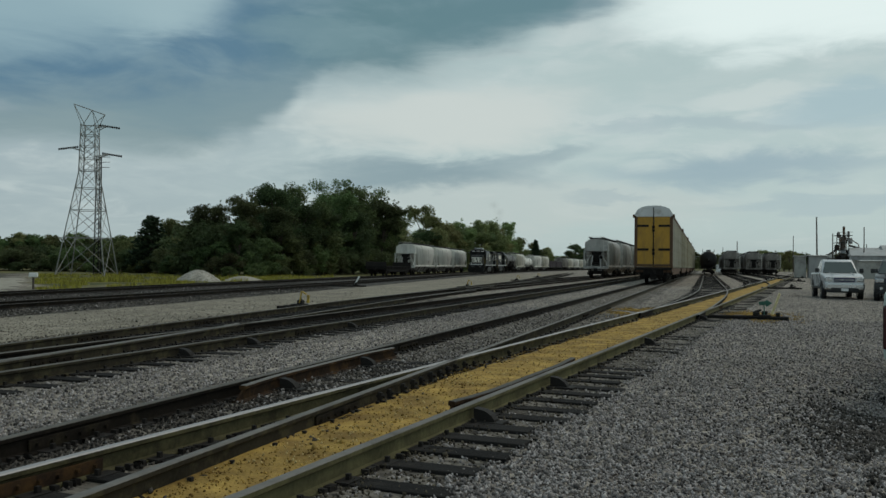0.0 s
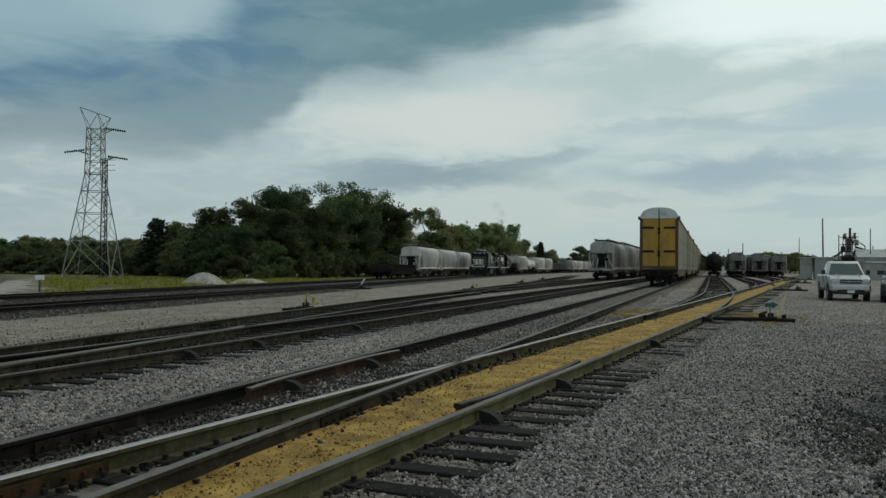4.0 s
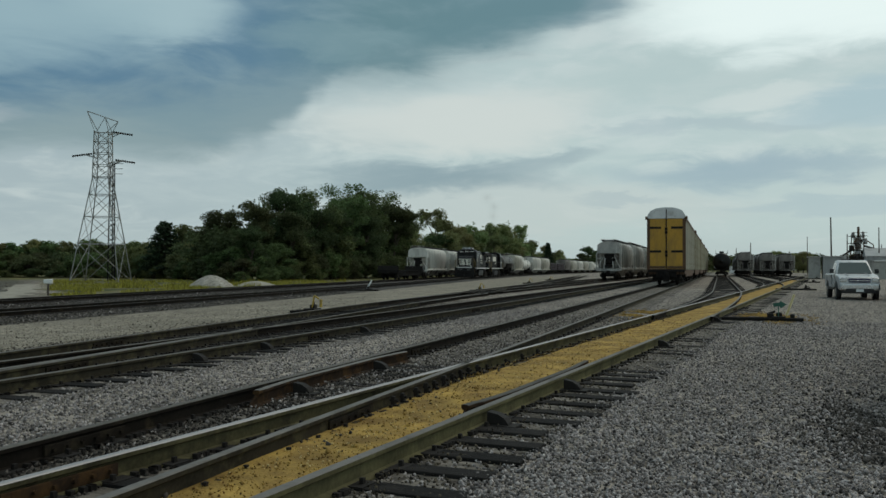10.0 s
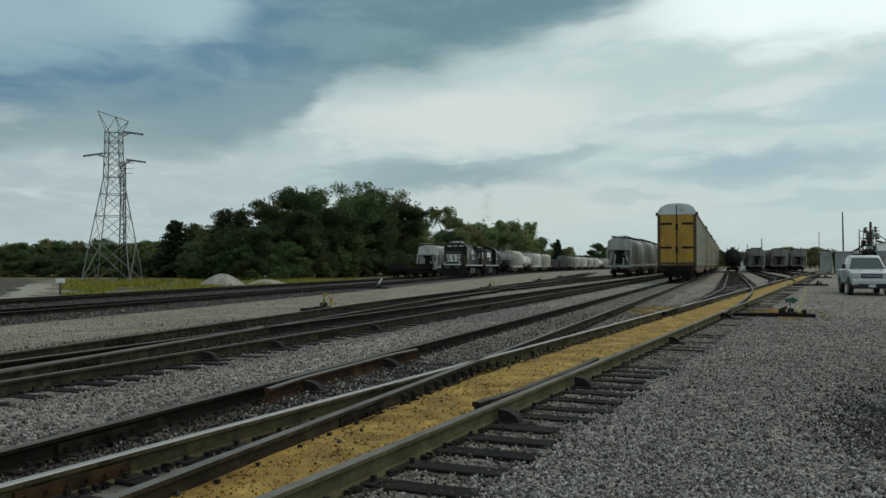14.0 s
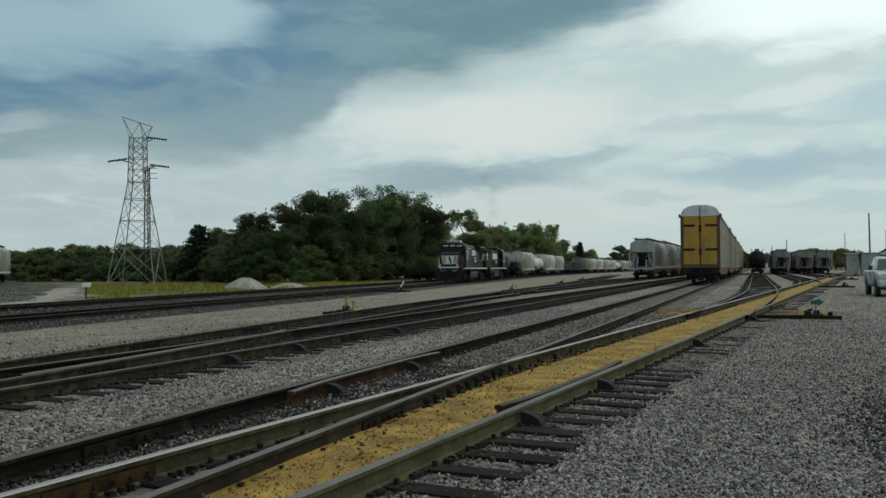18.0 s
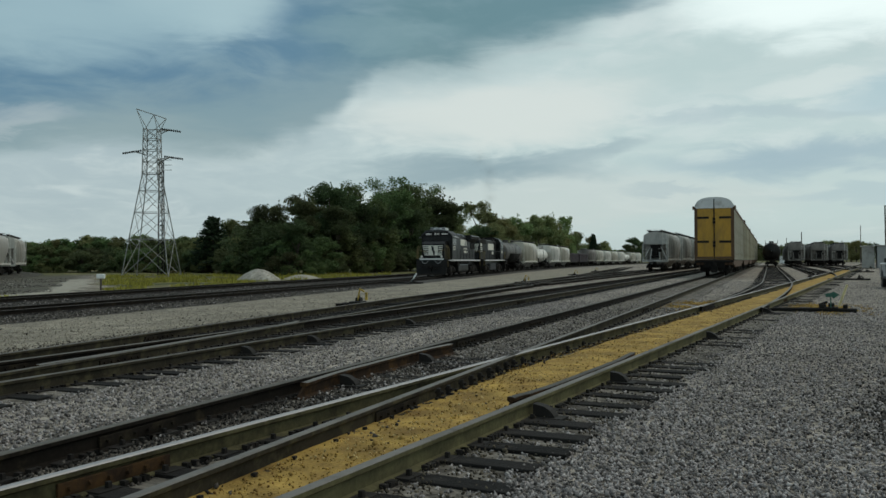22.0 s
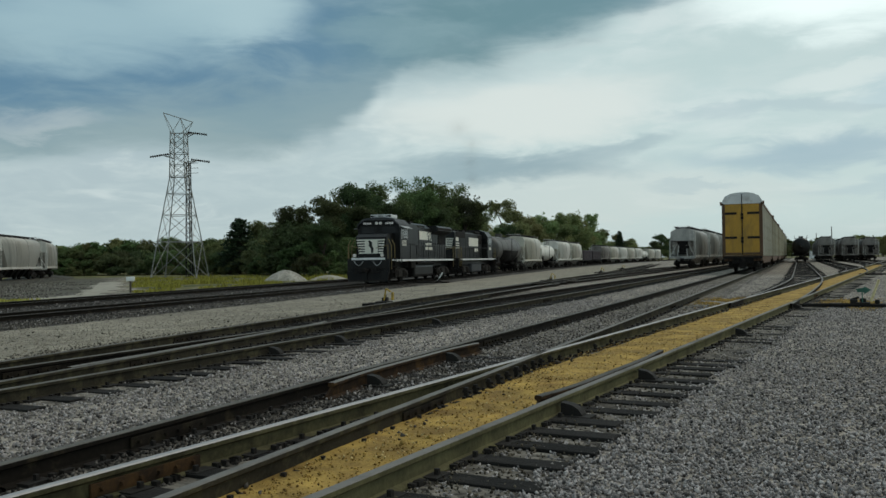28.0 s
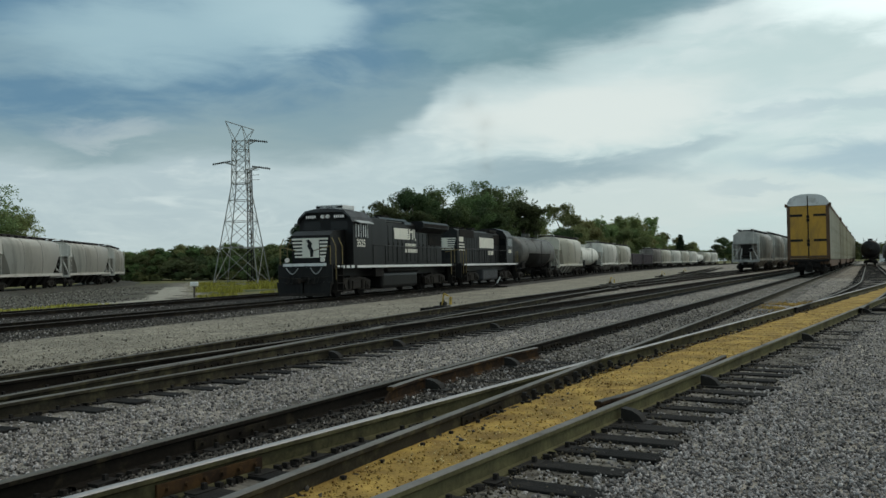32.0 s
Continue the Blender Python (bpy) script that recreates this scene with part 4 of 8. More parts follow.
def scatter(name, count, place, size, material, label, category, seed):
    """Loose stones: squashed octahedra with uneven corners, all in one mesh."""
    rs = np.random.RandomState(seed)
    xyz = place(rs, count)
    n = len(xyz)
    base = np.array([(1, 0, 0), (-1, 0, 0), (0, 1, 0), (0, -1, 0), (0, 0, 1), (0, 0, -1)], float)
    tri = np.array([(0, 2, 4), (2, 1, 4), (1, 3, 4), (3, 0, 4), (2, 0, 5), (1, 2, 5), (3, 1, 5), (0, 3, 5)])
    v = base[None] * rs.uniform(0.65, 1.25, (n, 6, 1)) + rs.uniform(-0.25, 0.25, (n, 6, 3))
    v *= (size[0] + (size[1] - size[0]) * rs.rand(n) ** 2)[:, None, None] * rs.uniform(0.7, 1.2, (n, 1, 3))
    a = rs.rand(n) * 6.283
    b = rs.uniform(-0.9, 0.9, n)
    x, z = v[..., 0] * np.cos(b)[:, None] - v[..., 2] * np.sin(b)[:, None], v[..., 0] * np.sin(b)[:, None] + v[..., 2] * np.cos(b)[:, None]
    y = v[..., 1]
    x, y = x * np.cos(a)[:, None] - y * np.sin(a)[:, None], x * np.sin(a)[:, None] + y * np.cos(a)[:, None]
    verts = np.stack([x, y, z], -1) + xyz[:, None]
    me = bpy.data.meshes.new(name)
    me.vertices.add(n * 6)
    me.vertices.foreach_set("co", verts.ravel())
    idx = (tri[None] + (np.arange(n) * 6)[:, None, None]).ravel()
    me.loops.add(len(idx))
    me.loops.foreach_set("vertex_index", idx.astype(np.int32))
    me.polygons.add(n * 8)
    me.polygons.foreach_set("loop_start", np.arange(0, n * 24, 3, dtype=np.int32))
    me.update(calc_edges=True)
    me.materials.append(material)
    return tagged(new(name, me), label, category, kind="stuff")


def near_field(x_of, reach, near=3.2, power=1.6, sink=0.0, sides=(-58, 14)):
    """Random ground places in front of the eye, thinning out with distance, kept where x_of(x, y) holds."""
    def place(rs, count):
        d = near + (reach - near) * rs.rand(count) ** power
        a = np.radians(rs.uniform(*sides, count))
        x, y = d * np.sin(a), d * np.cos(a)
        keep = x_of(x, y)
        x, y = x[keep], y[keep]
        z = np.array([level(q) for q in x]) + rs.uniform(-0.004, 0.024, len(x)) - sink
        return np.column_stack([x, y, z])
    return place


def clear_of_rails(x, y):
    ok = np.ones(len(x), bool)
    for c, k in ((-3.6, 0.107), (-3.93, 0.0), (-8.24, 0.0), (-8.05, -0.108)):
        for o in (-GAUGE, GAUGE):
            ok &= np.abs(x - (c + k * y) - o) > 0.10
    return ok


right_of_ladder = lambda x, y: x > -3.6 + 0.107 * y + 1.47 + 0.08 * np.sin(y * 3.1) + 0.06 * np.sin(y * 7.3 + 1)
ladder_side = lambda x, y: (x > -3.6 + 0.107 * y + 0.86) & (x < -3.6 + 0.107 * y + 1.52)
c_side = lambda x, y: (x > -8.24 + 0.86) & (x < -8.24 + 1.4)
between = lambda x, y: (x < -3.93 - 0.95) & (x > -8.24 + 1.32 + 0.07 * np.sin(y * 5))
beds = lambda x, y: clear_of_rails(x, y) & ~right_of_ladder(x, y) & ~between(x, y) & (x > -10.6 - 0.108 * y) & ~((x > -3.6 + 0.107 * y - 0.62) & (x < -3.6 + 0.107 * y + 0.72))
scatter("loose_gravel", 260000, near_field(right_of_ladder, 26), (0.008, 0.021), STONE, "loose grey crushed stones on the parking side", "gravel", 1)
scatter("loose_gravel", 180000, near_field(between, 30), (0.009, 0.023), STONE, "loose grey crushed stones between the tracks", "gravel", 2)
scatter("loose_gravel", 130000, near_field(lambda x, y: (ladder_side(x, y) & (np.sin(x * 31 + y * 17) > -0.1)) | c_side(x, y), 24, power=1.3, sink=0.006), (0.010, 0.022), STONE, "grey stones packed between the sleeper ends", "gravel", 4)
scatter("ballast_stones", 60000, near_field(ladder_side, 24, power=1.3, sink=0.002), (0.008, 0.02), BROWN_STONE, "brown oily stones between the sleeper ends", "ballast", 45)
ladder_foot = lambda x, y: (x > -3.6 + 0.107 * y + 0.85) & (x < -3.6 + 0.107 * y + 1.08 + 0.1 * np.sin(y * 4.3))
scatter("ballast_stones", 26000, near_field(ladder_foot, 20, power=1.2, sink=-0.026), (0.007, 0.017), BROWN_STONE, "small brown stones along the rail foot", "ballast", 46)
scatter("ballast_stones", 110000, near_field(lambda x, y: beds(x, y) & ~ladder_side(x, y) & ~c_side(x, y), 26), (0.010, 0.026), DARK_STONE, "oily dark ballast stones round the sleepers", "ballast", 3)
in_grain = lambda x, y: (x > np.maximum(-3.6 + 0.107 * y - 0.64, -3.1)) & (x < -3.6 + 0.107 * y + 0.66)
b_bed = lambda x, y: clear_of_rails(x, y) & (x > -3.93 - 0.68) & (x < np.minimum(-3.93 + 0.68, -3.6 + 0.107 * y - 0.85))
lane_part = lambda x, y: (x < -10.2 - 0.108 * y) & (x > -19.3 - 0.1 * y)
b_near = lambda x, y: clear_of_rails(x, y) & (x > -3.93 - 0.68) & (x < -3.6 + 0.107 * y - 0.85) & (y < 11)
scatter("ballast_stones", 14000, near_field(b_near, 12, near=3.6, power=1.0, sink=-0.016, sides=(-58, -18)), (0.010, 0.024), DARK_STONE, "dark stones between the meeting rails", "ballast", 71)
scatter("loose_gravel", 34000, near_field(lambda x, y: b_bed(x, y) & ((y > 7.5) | (np.sin(x * 37 + y * 11) > 0.6)), 46, near=5.0, power=1.3, sink=-0.014, sides=(-40, 2)), (0.010, 0.024), STONE, "grey stones half burying the sleepers", "gravel", 7)
scatter("lane_stones", 45000, near_field(lane_part, 62, near=12.0, power=1.2, sink=-0.008, sides=(-60, -22)), (0.009, 0.022), PALE_STONE, "scattered pale and dark stones on the lane", "gravel", 8)
scatter("lane_stones", 700, near_field(lane_part, 50, near=12.0, power=1.2, sink=-0.012, sides=(-60, -22)), (0.012, 0.04), DARK_STONE, "dark stones scattered on the lane", "gravel", 9)
scatter("grain_clods", 130000, near_field(in_grain, 30, power=1.3, sink=-0.040), (0.004, 0.013), GRAIN, "clods of spilled yellow grain between the rails", "spilled grain", 5)
HUSK = surface("rusty_brown_husks", (0.17, 0.095, 0.032), rough=0.95, var=0.4, scale=6, grain=60, island=0.5, bump=0.2, spec=0.1)
PALE_GRAIN = surface("pale_grain", (0.52, 0.40, 0.19), rough=0.95, var=0.3, scale=6, grain=60, island=0.4, bump=0.2, spec=0.1)
patchy = lambda x, y: in_grain(x, y) & (np.sin(x * 5.1 + y * 2.3) + np.sin(y * 3.7 - x * 2.0) + np.sin(y * 1.3 + 2.0) > 0.35)
pale_spots = lambda x, y: in_grain(x, y) & (np.sin(x * 6.3 - y * 1.9) + np.sin(y * 2.9 + x) > -0.5)
scatter("grain_husks", 32000, near_field(patchy, 34, power=1.3, sink=-0.043), (0.004, 0.015), HUSK, "rusty brown husks in the spilled grain", "spilled grain", 17)
scatter("grain_clods", 34000, near_field(pale_spots, 30, power=1.3, sink=-0.045), (0.005, 0.014), PALE_GRAIN, "paler grain lying on the spill", "spilled grain", 18)
scatter("grain_clods", 260, near_field(in_grain, 14, power=1.3, sink=-0.044), (0.015, 0.04), GRAIN, "larger caked lumps of spilled grain", "spilled grain", 15)
frog_side = lambda x, y: (x > np.maximum(-3.6 + 0.107 * y - 0.70, -3.14)) & (x < np.maximum(-3.6 + 0.107 * y - 0.70, -3.14) + 0.22 + 0.1 * np.sin(y * 2.3)) & (np.sin(y * 1.7) + np.sin(y * 4.1 + 1) > -0.4)
scatter("dark_clods", 3000, near_field(frog_side, 13, power=1.2, sink=-0.044), (0.008, 0.034), DARK_STONE, "dark stones and debris along the frog", "ballast", 16)
scatter("dark_clods", 1500, near_field(in_grain, 30, power=1.2, sink=-0.044), (0.005, 0.024), DARK_STONE, "dark stones lying in the spilled grain", "ballast", 6)
far_lot = lambda x, y: (x > -3.6 + 0.107 * y + 1.5) & (y > 20)
far_between = lambda x, y: (x < -3.93 - 1.0) & (x > -8.24 + 1.35)
b_to_ladder = lambda x, y: (x > -3.93 + 1.2) & (x < -3.6 + 0.107 * y - 1.3)
scatter("loose_gravel", 45000, near_field(far_lot, 60, near=20, power=1.2, sides=(-12, 13)), (0.008, 0.020), STONE, "coarse grey stones on the car park", "gravel", 21)
scatter("loose_gravel", 26000, near_field(far_between, 60, near=22, power=1.2, sides=(-22, -4)), (0.010, 0.024), STONE, "coarse grey stones between the yard tracks", "gravel", 22)
scatter("loose_gravel", 26000, near_field(b_to_ladder, 60, near=14, power=1.2, sides=(-16, 4)), (0.010, 0.024), STONE, "coarse grey stones between yard track and ladder", "gravel", 23)


def heap(cx, cy, rx, ry):
    def place(rs, count):
        x, y = cx + rs.normal(size=count) * rx, cy + rs.normal(size=count) * ry
        keep = np.array([noise.noise((a * 1.6, b * 0.8, 3.0)) > -0.15 for a, b in zip(x, y)])
        x, y = x[keep], y[keep]
        return np.column_stack([x, y, 0.012 + rs.rand(len(x)) * 0.012])
    return place


scatter("grain_patch", 9000, heap(1.5, 27.2, 0.42, 1.2), (0.008, 0.022), GRAIN, "thin patch of spilled yellow grain on gravel", "spilled grain", 31)
scatter("grain_patch", 6000, heap(-2.1, 28.0, 0.4, 1.3), (0.008, 0.022), GRAIN, "thin patch of spilled yellow grain on gravel", "spilled grain", 32)


def main_beds(x, y):
    ys = np.arange(-10, 101, 5.0)
    m = np.interp(y, ys, [MAIN.at(MAIN.s_of_y(q))[0] for q in ys])
    ok = (x < m + 3.4) & (x > m - 7.9)
    for o in (-GAUGE, GAUGE, -6.2 - GAUGE, -6.2 + GAUGE):
        ok &= np.abs(x - m - o) > 0.12
    return ok


scatter("ballast_stones", 90000, near_field(main_beds, 75, near=20, power=1.2, sink=-0.008, sides=(-58, -24)), (0.016, 0.042), DARK_STONE, "dark ballast stones along the main tracks", "ballast", 41)
scatter("ballast_stones", 9000, near_field(main_beds, 60, near=20, power=1.2, sink=-0.012, sides=(-58, -26)), (0.014, 0.036), STONE, "grey stones along the main tracks", "ballast", 42)
# the ground close about and behind the eye
scatter("loose_gravel", 26000, near_field(right_of_ladder, 6.5, near=0.3, power=0.7, sides=(14, 302)), (0.010, 0.025), STONE, "loose grey crushed stones underfoot", "gravel", 43)
scatter("loose_gravel", 9000, near_field(right_of_ladder, 3.4, near=0.3, power=0.7, sides=(-58, 14)), (0.010, 0.025), STONE, "loose grey crushed stones underfoot", "gravel", 44)
scatter("dark_gravel_patch", 9000, heap(1.6, 7.7, 0.36, 1.2), (0.010, 0.027), DARK_STONE, "dark patch of gravel on the car park", "gravel", 51)
bank_side = lambda x, y: (x < -33.5) & (x + 0.91 * y < -5.0 - 2.0 * np.sin(x * 0.7))
scatter("loose_gravel", 6000, near_field(bank_side, 95, near=38, power=1.0, sink=-0.01, sides=(-60, -41)), (0.025, 0.06), DARK_STONE, "dull dark stones left of the dirt road", "gravel", 61)
scatter("loose_gravel", 3000, near_field(bank_side, 90, near=38, power=1.0, sink=-0.01, sides=(-60, -41)), (0.02, 0.05), STONE, "grey stones left of the dirt road", "gravel", 62)

# ---- rolling stock: y along the car, z from the rail top ----
def wheel_mesh():
    bm = B()
    for side in (-1, 1):
        tube(bm, (side * 0.69, 0, 0.46), (side * 0.82, 0, 0.46), 0.46, 18)
        tube(bm, (side * 0.66, 0, 0.46), (side * 0.69, 0, 0.46), 0.49, 18)
        tube(bm, (side * 0.82, 0, 0.46), (side * 0.84, 0, 0.46), 0.14, 10)
        for k in range(4):
            a = k * math.pi / 2
            box(bm, side * 0.823, 0.27 * math.cos(a), 0.46 + 0.27 * math.sin(a), 0.012, 0.07, 0.07)
    tube(bm, (-0.7, 0, 0.46), (0.7, 0, 0.46), 0.08, 8)
    bmesh.ops.translate(bm, verts=bm.verts, vec=(0, 0, -0.46))
    me = bpy.data.meshes.new("wheelset")
    bm.to_mesh(me)
    bm.free()
    me.materials.append(GRIME_AND_SHADE)
    return me


WHEEL = wheel_mesh()


def truck(car, y, base=1.75, iron=TRUCK_IRON):
    """A four-wheel truck: two cast side frames, springs, bolster and two wheelsets."""
    bm = B()
    h = base / 2
    for side in (-1, 1):
        side_prism(bm, [(y - h - 0.22, 0.36), (y - h + 0.22, 0.36), (y - 0.42, 0.24), (y + 0.42, 0.24), (y + h - 0.22, 0.36), (y + h + 0.22, 0.36), (y + h + 0.24, 0.6),
                        (y + 0.5, 0.78), (y - 0.5, 0.78), (y - h - 0.24, 0.6)], side * 0.93, side * 1.06)
        for k in (-0.2, 0, 0.2):
            tube(bm, (side * 1.08, y + k, 0.3), (side * 1.08, y + k, 0.6), 0.07, 7)
        for k in (-h, h):
            box(bm, side * 1.02, y + k, 0.48, 0.2, 0.26, 0.24, 0.03)
    box(bm, 0, y, 0.6, 2.1, 0.4, 0.3, 0.04)
    t = part("truck", bm, iron, car)
    for k in (-h, h):
        w = link_mesh("wheelset", WHEEL, t)
        w.location = (0, y + k, 0.46)
    return t


def coupler(car, y, sign):
    bm = B()
    box(bm, 0, y - sign * 0.25, 0.86, 0.16, 0.7, 0.18, 0.03)
    box(bm, 0.05, y + sign * 0.12, 0.86, 0.30, 0.24, 0.26, 0.05)
    box(bm, 0, y - sign * 0.62, 0.86, 0.45, 0.12, 0.4, 0.03)
    return part("coupler", bm, GRIME_AND_SHADE, car)


def ladder_rungs(bm, x, y, z0, z1, w, along="x", n=7, r=0.014):
    for k in range(n):
        z = z0 + (z1 - z0) * k / (n - 1)
        a, b = ((x - w / 2, y, z), (x + w / 2, y, z)) if along == "x" else ((x, y - w / 2, z), (x, y + w / 2, z))
        tube(bm, a, b, r, 5)
    for s in (-1, 1):
        a, b = ((x + s * w / 2, y, z0 - 0.1), (x + s * w / 2, y, z1 + 0.1)) if along == "x" else ((x, y + s * w / 2, z0 - 0.1), (x, y + s * w / 2, z1 + 0.1))
        tube(bm, a, b, r * 1.3, 5)


def hopper_car(label, paint, length=17.4, group="", dark_end=None):
    """Covered hopper: curved side sheets, sloped ends behind an open end frame, hatches and running boards on the roof."""
    car = thing("hopper_car", label, "hopper car", group)
    h = length / 2 - 0.75
    body = h - 1.15
    half = [(0.0, 4.42), (0.62, 4.40), (1.05, 4.28), (1.32, 4.02), (1.45, 3.6), (1.52, 3.0), (1.53, 2.4), (1.50, 1.8), (1.44, 1.42), (1.40, 1.30)]
    outline = half + [(-x, z) for x, z in half[:0:-1]]
    bm = prism(B(), outline, -body, body)
    for v in bm.verts:  # the ends slope in below the upper sheet
        if v.co.z < 3.05:
            v.co.y -= math.copysign((3.05 - v.co.z) * 0.95, v.co.y)
    for f in bm.faces:
        f.smooth = len(f.verts) == 4
    part("body", bm, paint, car)
    for k in (-1, 1):
        y = k * body * 0.33
        part("body_seam", prism(B(), [(x * 1.008, 1.3 + (z - 1.3) * 1.004) for x, z in outline], y - 0.035, y + 0.035), HOPPER_SOOT, car)
    # end bulkheads: upright sheet above, sloping sheet below
    for s in (-1, 1):
        bm = B()
        vs = [(-1.36, 4.02), (-0.9, 4.30), (0.9, 4.30), (1.36, 4.02), (1.42, 3.02), (-1.42, 3.02)]
        prism(bm, vs, min(s * body, s * (body + 0.5)), max(s * body, s * (body + 0.5)))
        part("end_sheet", bm, paint, car)
        # added dark panel: shade and dirt of the slope sheet put into its colour
        bm = prism(B(), [(-0.62, 2.95), (0.62, 2.95), (0.36, 1.7), (-0.36, 1.7)], min(s * (h - 0.75), s * (h - 0.55)), max(s * (h - 0.75), s * (h - 0.55)))
        part("end_shade_panel", bm, GRIME_AND_SHADE, car, "dark panel standing for the shaded, dirty slope sheet")
        bm = B()
        for x in (-1.40, 1.40):
            box(bm, x, s * (h - 0.1), 2.05, 0.12, 0.12, 1.95, 0.01)
            box(bm, x, s * (h - 0.6), 3.0, 0.09, 1.1, 0.09)
            tube(bm, (x, s * (h - 0.1), 1.2), (x * 0.42, s * (body + 0.3), 2.75), 0.05, 6)
        for x in (-0.55, 0.55):
            tube(bm, (x, s * (h - 0.15), 1.15), (x * 0.75, s * (body + 0.45), 2.8), 0.07, 6)
            box(bm, x, s * (h - 0.25), 1.45, 0.12, 0.12, 0.8)
        box(bm, 0, s * (h - 0.1), 1.12, 2.95, 0.24, 0.24, 0.02)
        box(bm, 0, s * (h - 0.55), 1.12, 0.6, 1.1, 0.3, 0.02)
        part("end_frame", bm, paint, car)
        bm = B()
        ladder_rungs(bm, 1.12, s * (h + 0.02), 1.3, 4.1, 0.42)
        part("end_ladder", bm, HOPPER_WHITE, car)
        bm = B()
        ladder_rungs(bm, -1.12, s * (h + 0.02), 1.3, 2.8, 0.42, n=5)
        part("grab_iron", bm, HOPPER_WHITE, car)
        bm = B()
        ladder_rungs(bm, 1.50, s * (h - 0.45), 1.2, 4.0, 0.42, along="y")
        part("side_ladder", bm, HOPPER_WHITE, car)
        bm = B()
        for x in (-0.9, 0.9):
            tube(bm, (x, s * (h - 0.1), 4.1), (x, s * (h - 0.1), 4.62), 0.02, 5)
        tube(bm, (-0.9, s * (h - 0.1), 4.62), (0.9, s * (h - 0.1), 4.62), 0.02, 5)
        part("roof_rail", bm, HOPPER_WHITE, car)
        bm = B()
        tube(bm, (-0.45, s * (h - 0.35), 1.62), (0.45, s * (h - 0.35), 1.62), 0.14, 10)
        box(bm, 0.0, s * (h - 0.3), 2.0, 0.3, 0.2, 0.3, 0.03)
        tube(bm, (0.62, s * (h - 0.02), 2.3), (0.62, s * (h + 0.03), 2.3), 0.2, 12)
        part("brake_gear", bm, GRIME_AND_SHADE, car)
        coupler(car, s * (length / 2), s)
        truck(car, s * (h - 1.9))
    for s in (-1, 1):
        bm = B()
        box(bm, s * 1.46, 0, 1.28, 0.10, 2 * h - 0.2, 0.22, 0.01)
        part("side_sill", bm, paint, car)
    bay = None
    for k in (-1, 0, 1):
        for q in (-0.9, 0.9):
            if bay is None:
                bm = B()
                v = [bm.verts.new(p) for p in ((-1.2, -0.85, 1.35), (1.2, -0.85, 1.35), (1.2, 0.85, 1.35), (-1.2, 0.85, 1.35),
                                               (-0.5, -0.25, 0.35), (0.5, -0.25, 0.35), (0.5, 0.25, 0.35), (-0.5, 0.25, 0.35))]
                for f in ((0, 1, 5, 4), (1, 2, 6, 5), (2, 3, 7, 6), (3, 0, 4, 7), (4, 5, 6, 7)):
                    bm.faces.new([v[i] for i in f])
                bmesh.ops.recalc_face_normals(bm, faces=bm.faces)
                ob = part("discharge_hopper", bm, dark_end or HOPPER_DULL, car)
                bay = ob.data
            else:
                ob = link_mesh("discharge_hopper", bay, car)
            ob.location = (0, k * body * 0.62 + q, 0)
    for s in (-1, 1):
        bm = B()
        box(bm, s * 0.72, 0, 4.56, 0.36, 2 * h - 0.3, 0.04)
        for k in range(9):
            box(bm, s * 0.72, (k - 4) * h / 4.6, 4.47, 0.3, 0.06, 0.16)
        part("running_board", bm, ROOF_SOOT, car, "dark roof running board")
    hatch = None
    for k in range(6):
        if hatch is None:
            bm = B()
            box(bm, 0, 0, 4.50, 0.78, body * 0.30, 0.14, 0.03)
            ob = part("roof_hatch", bm, ROOF_SOOT, car)
            hatch = ob.data
        else:
            ob = link_mesh("roof_hatch", hatch, car)
        ob.location = (0, (k - 2.5) * body * 0.33, 0)
    return car


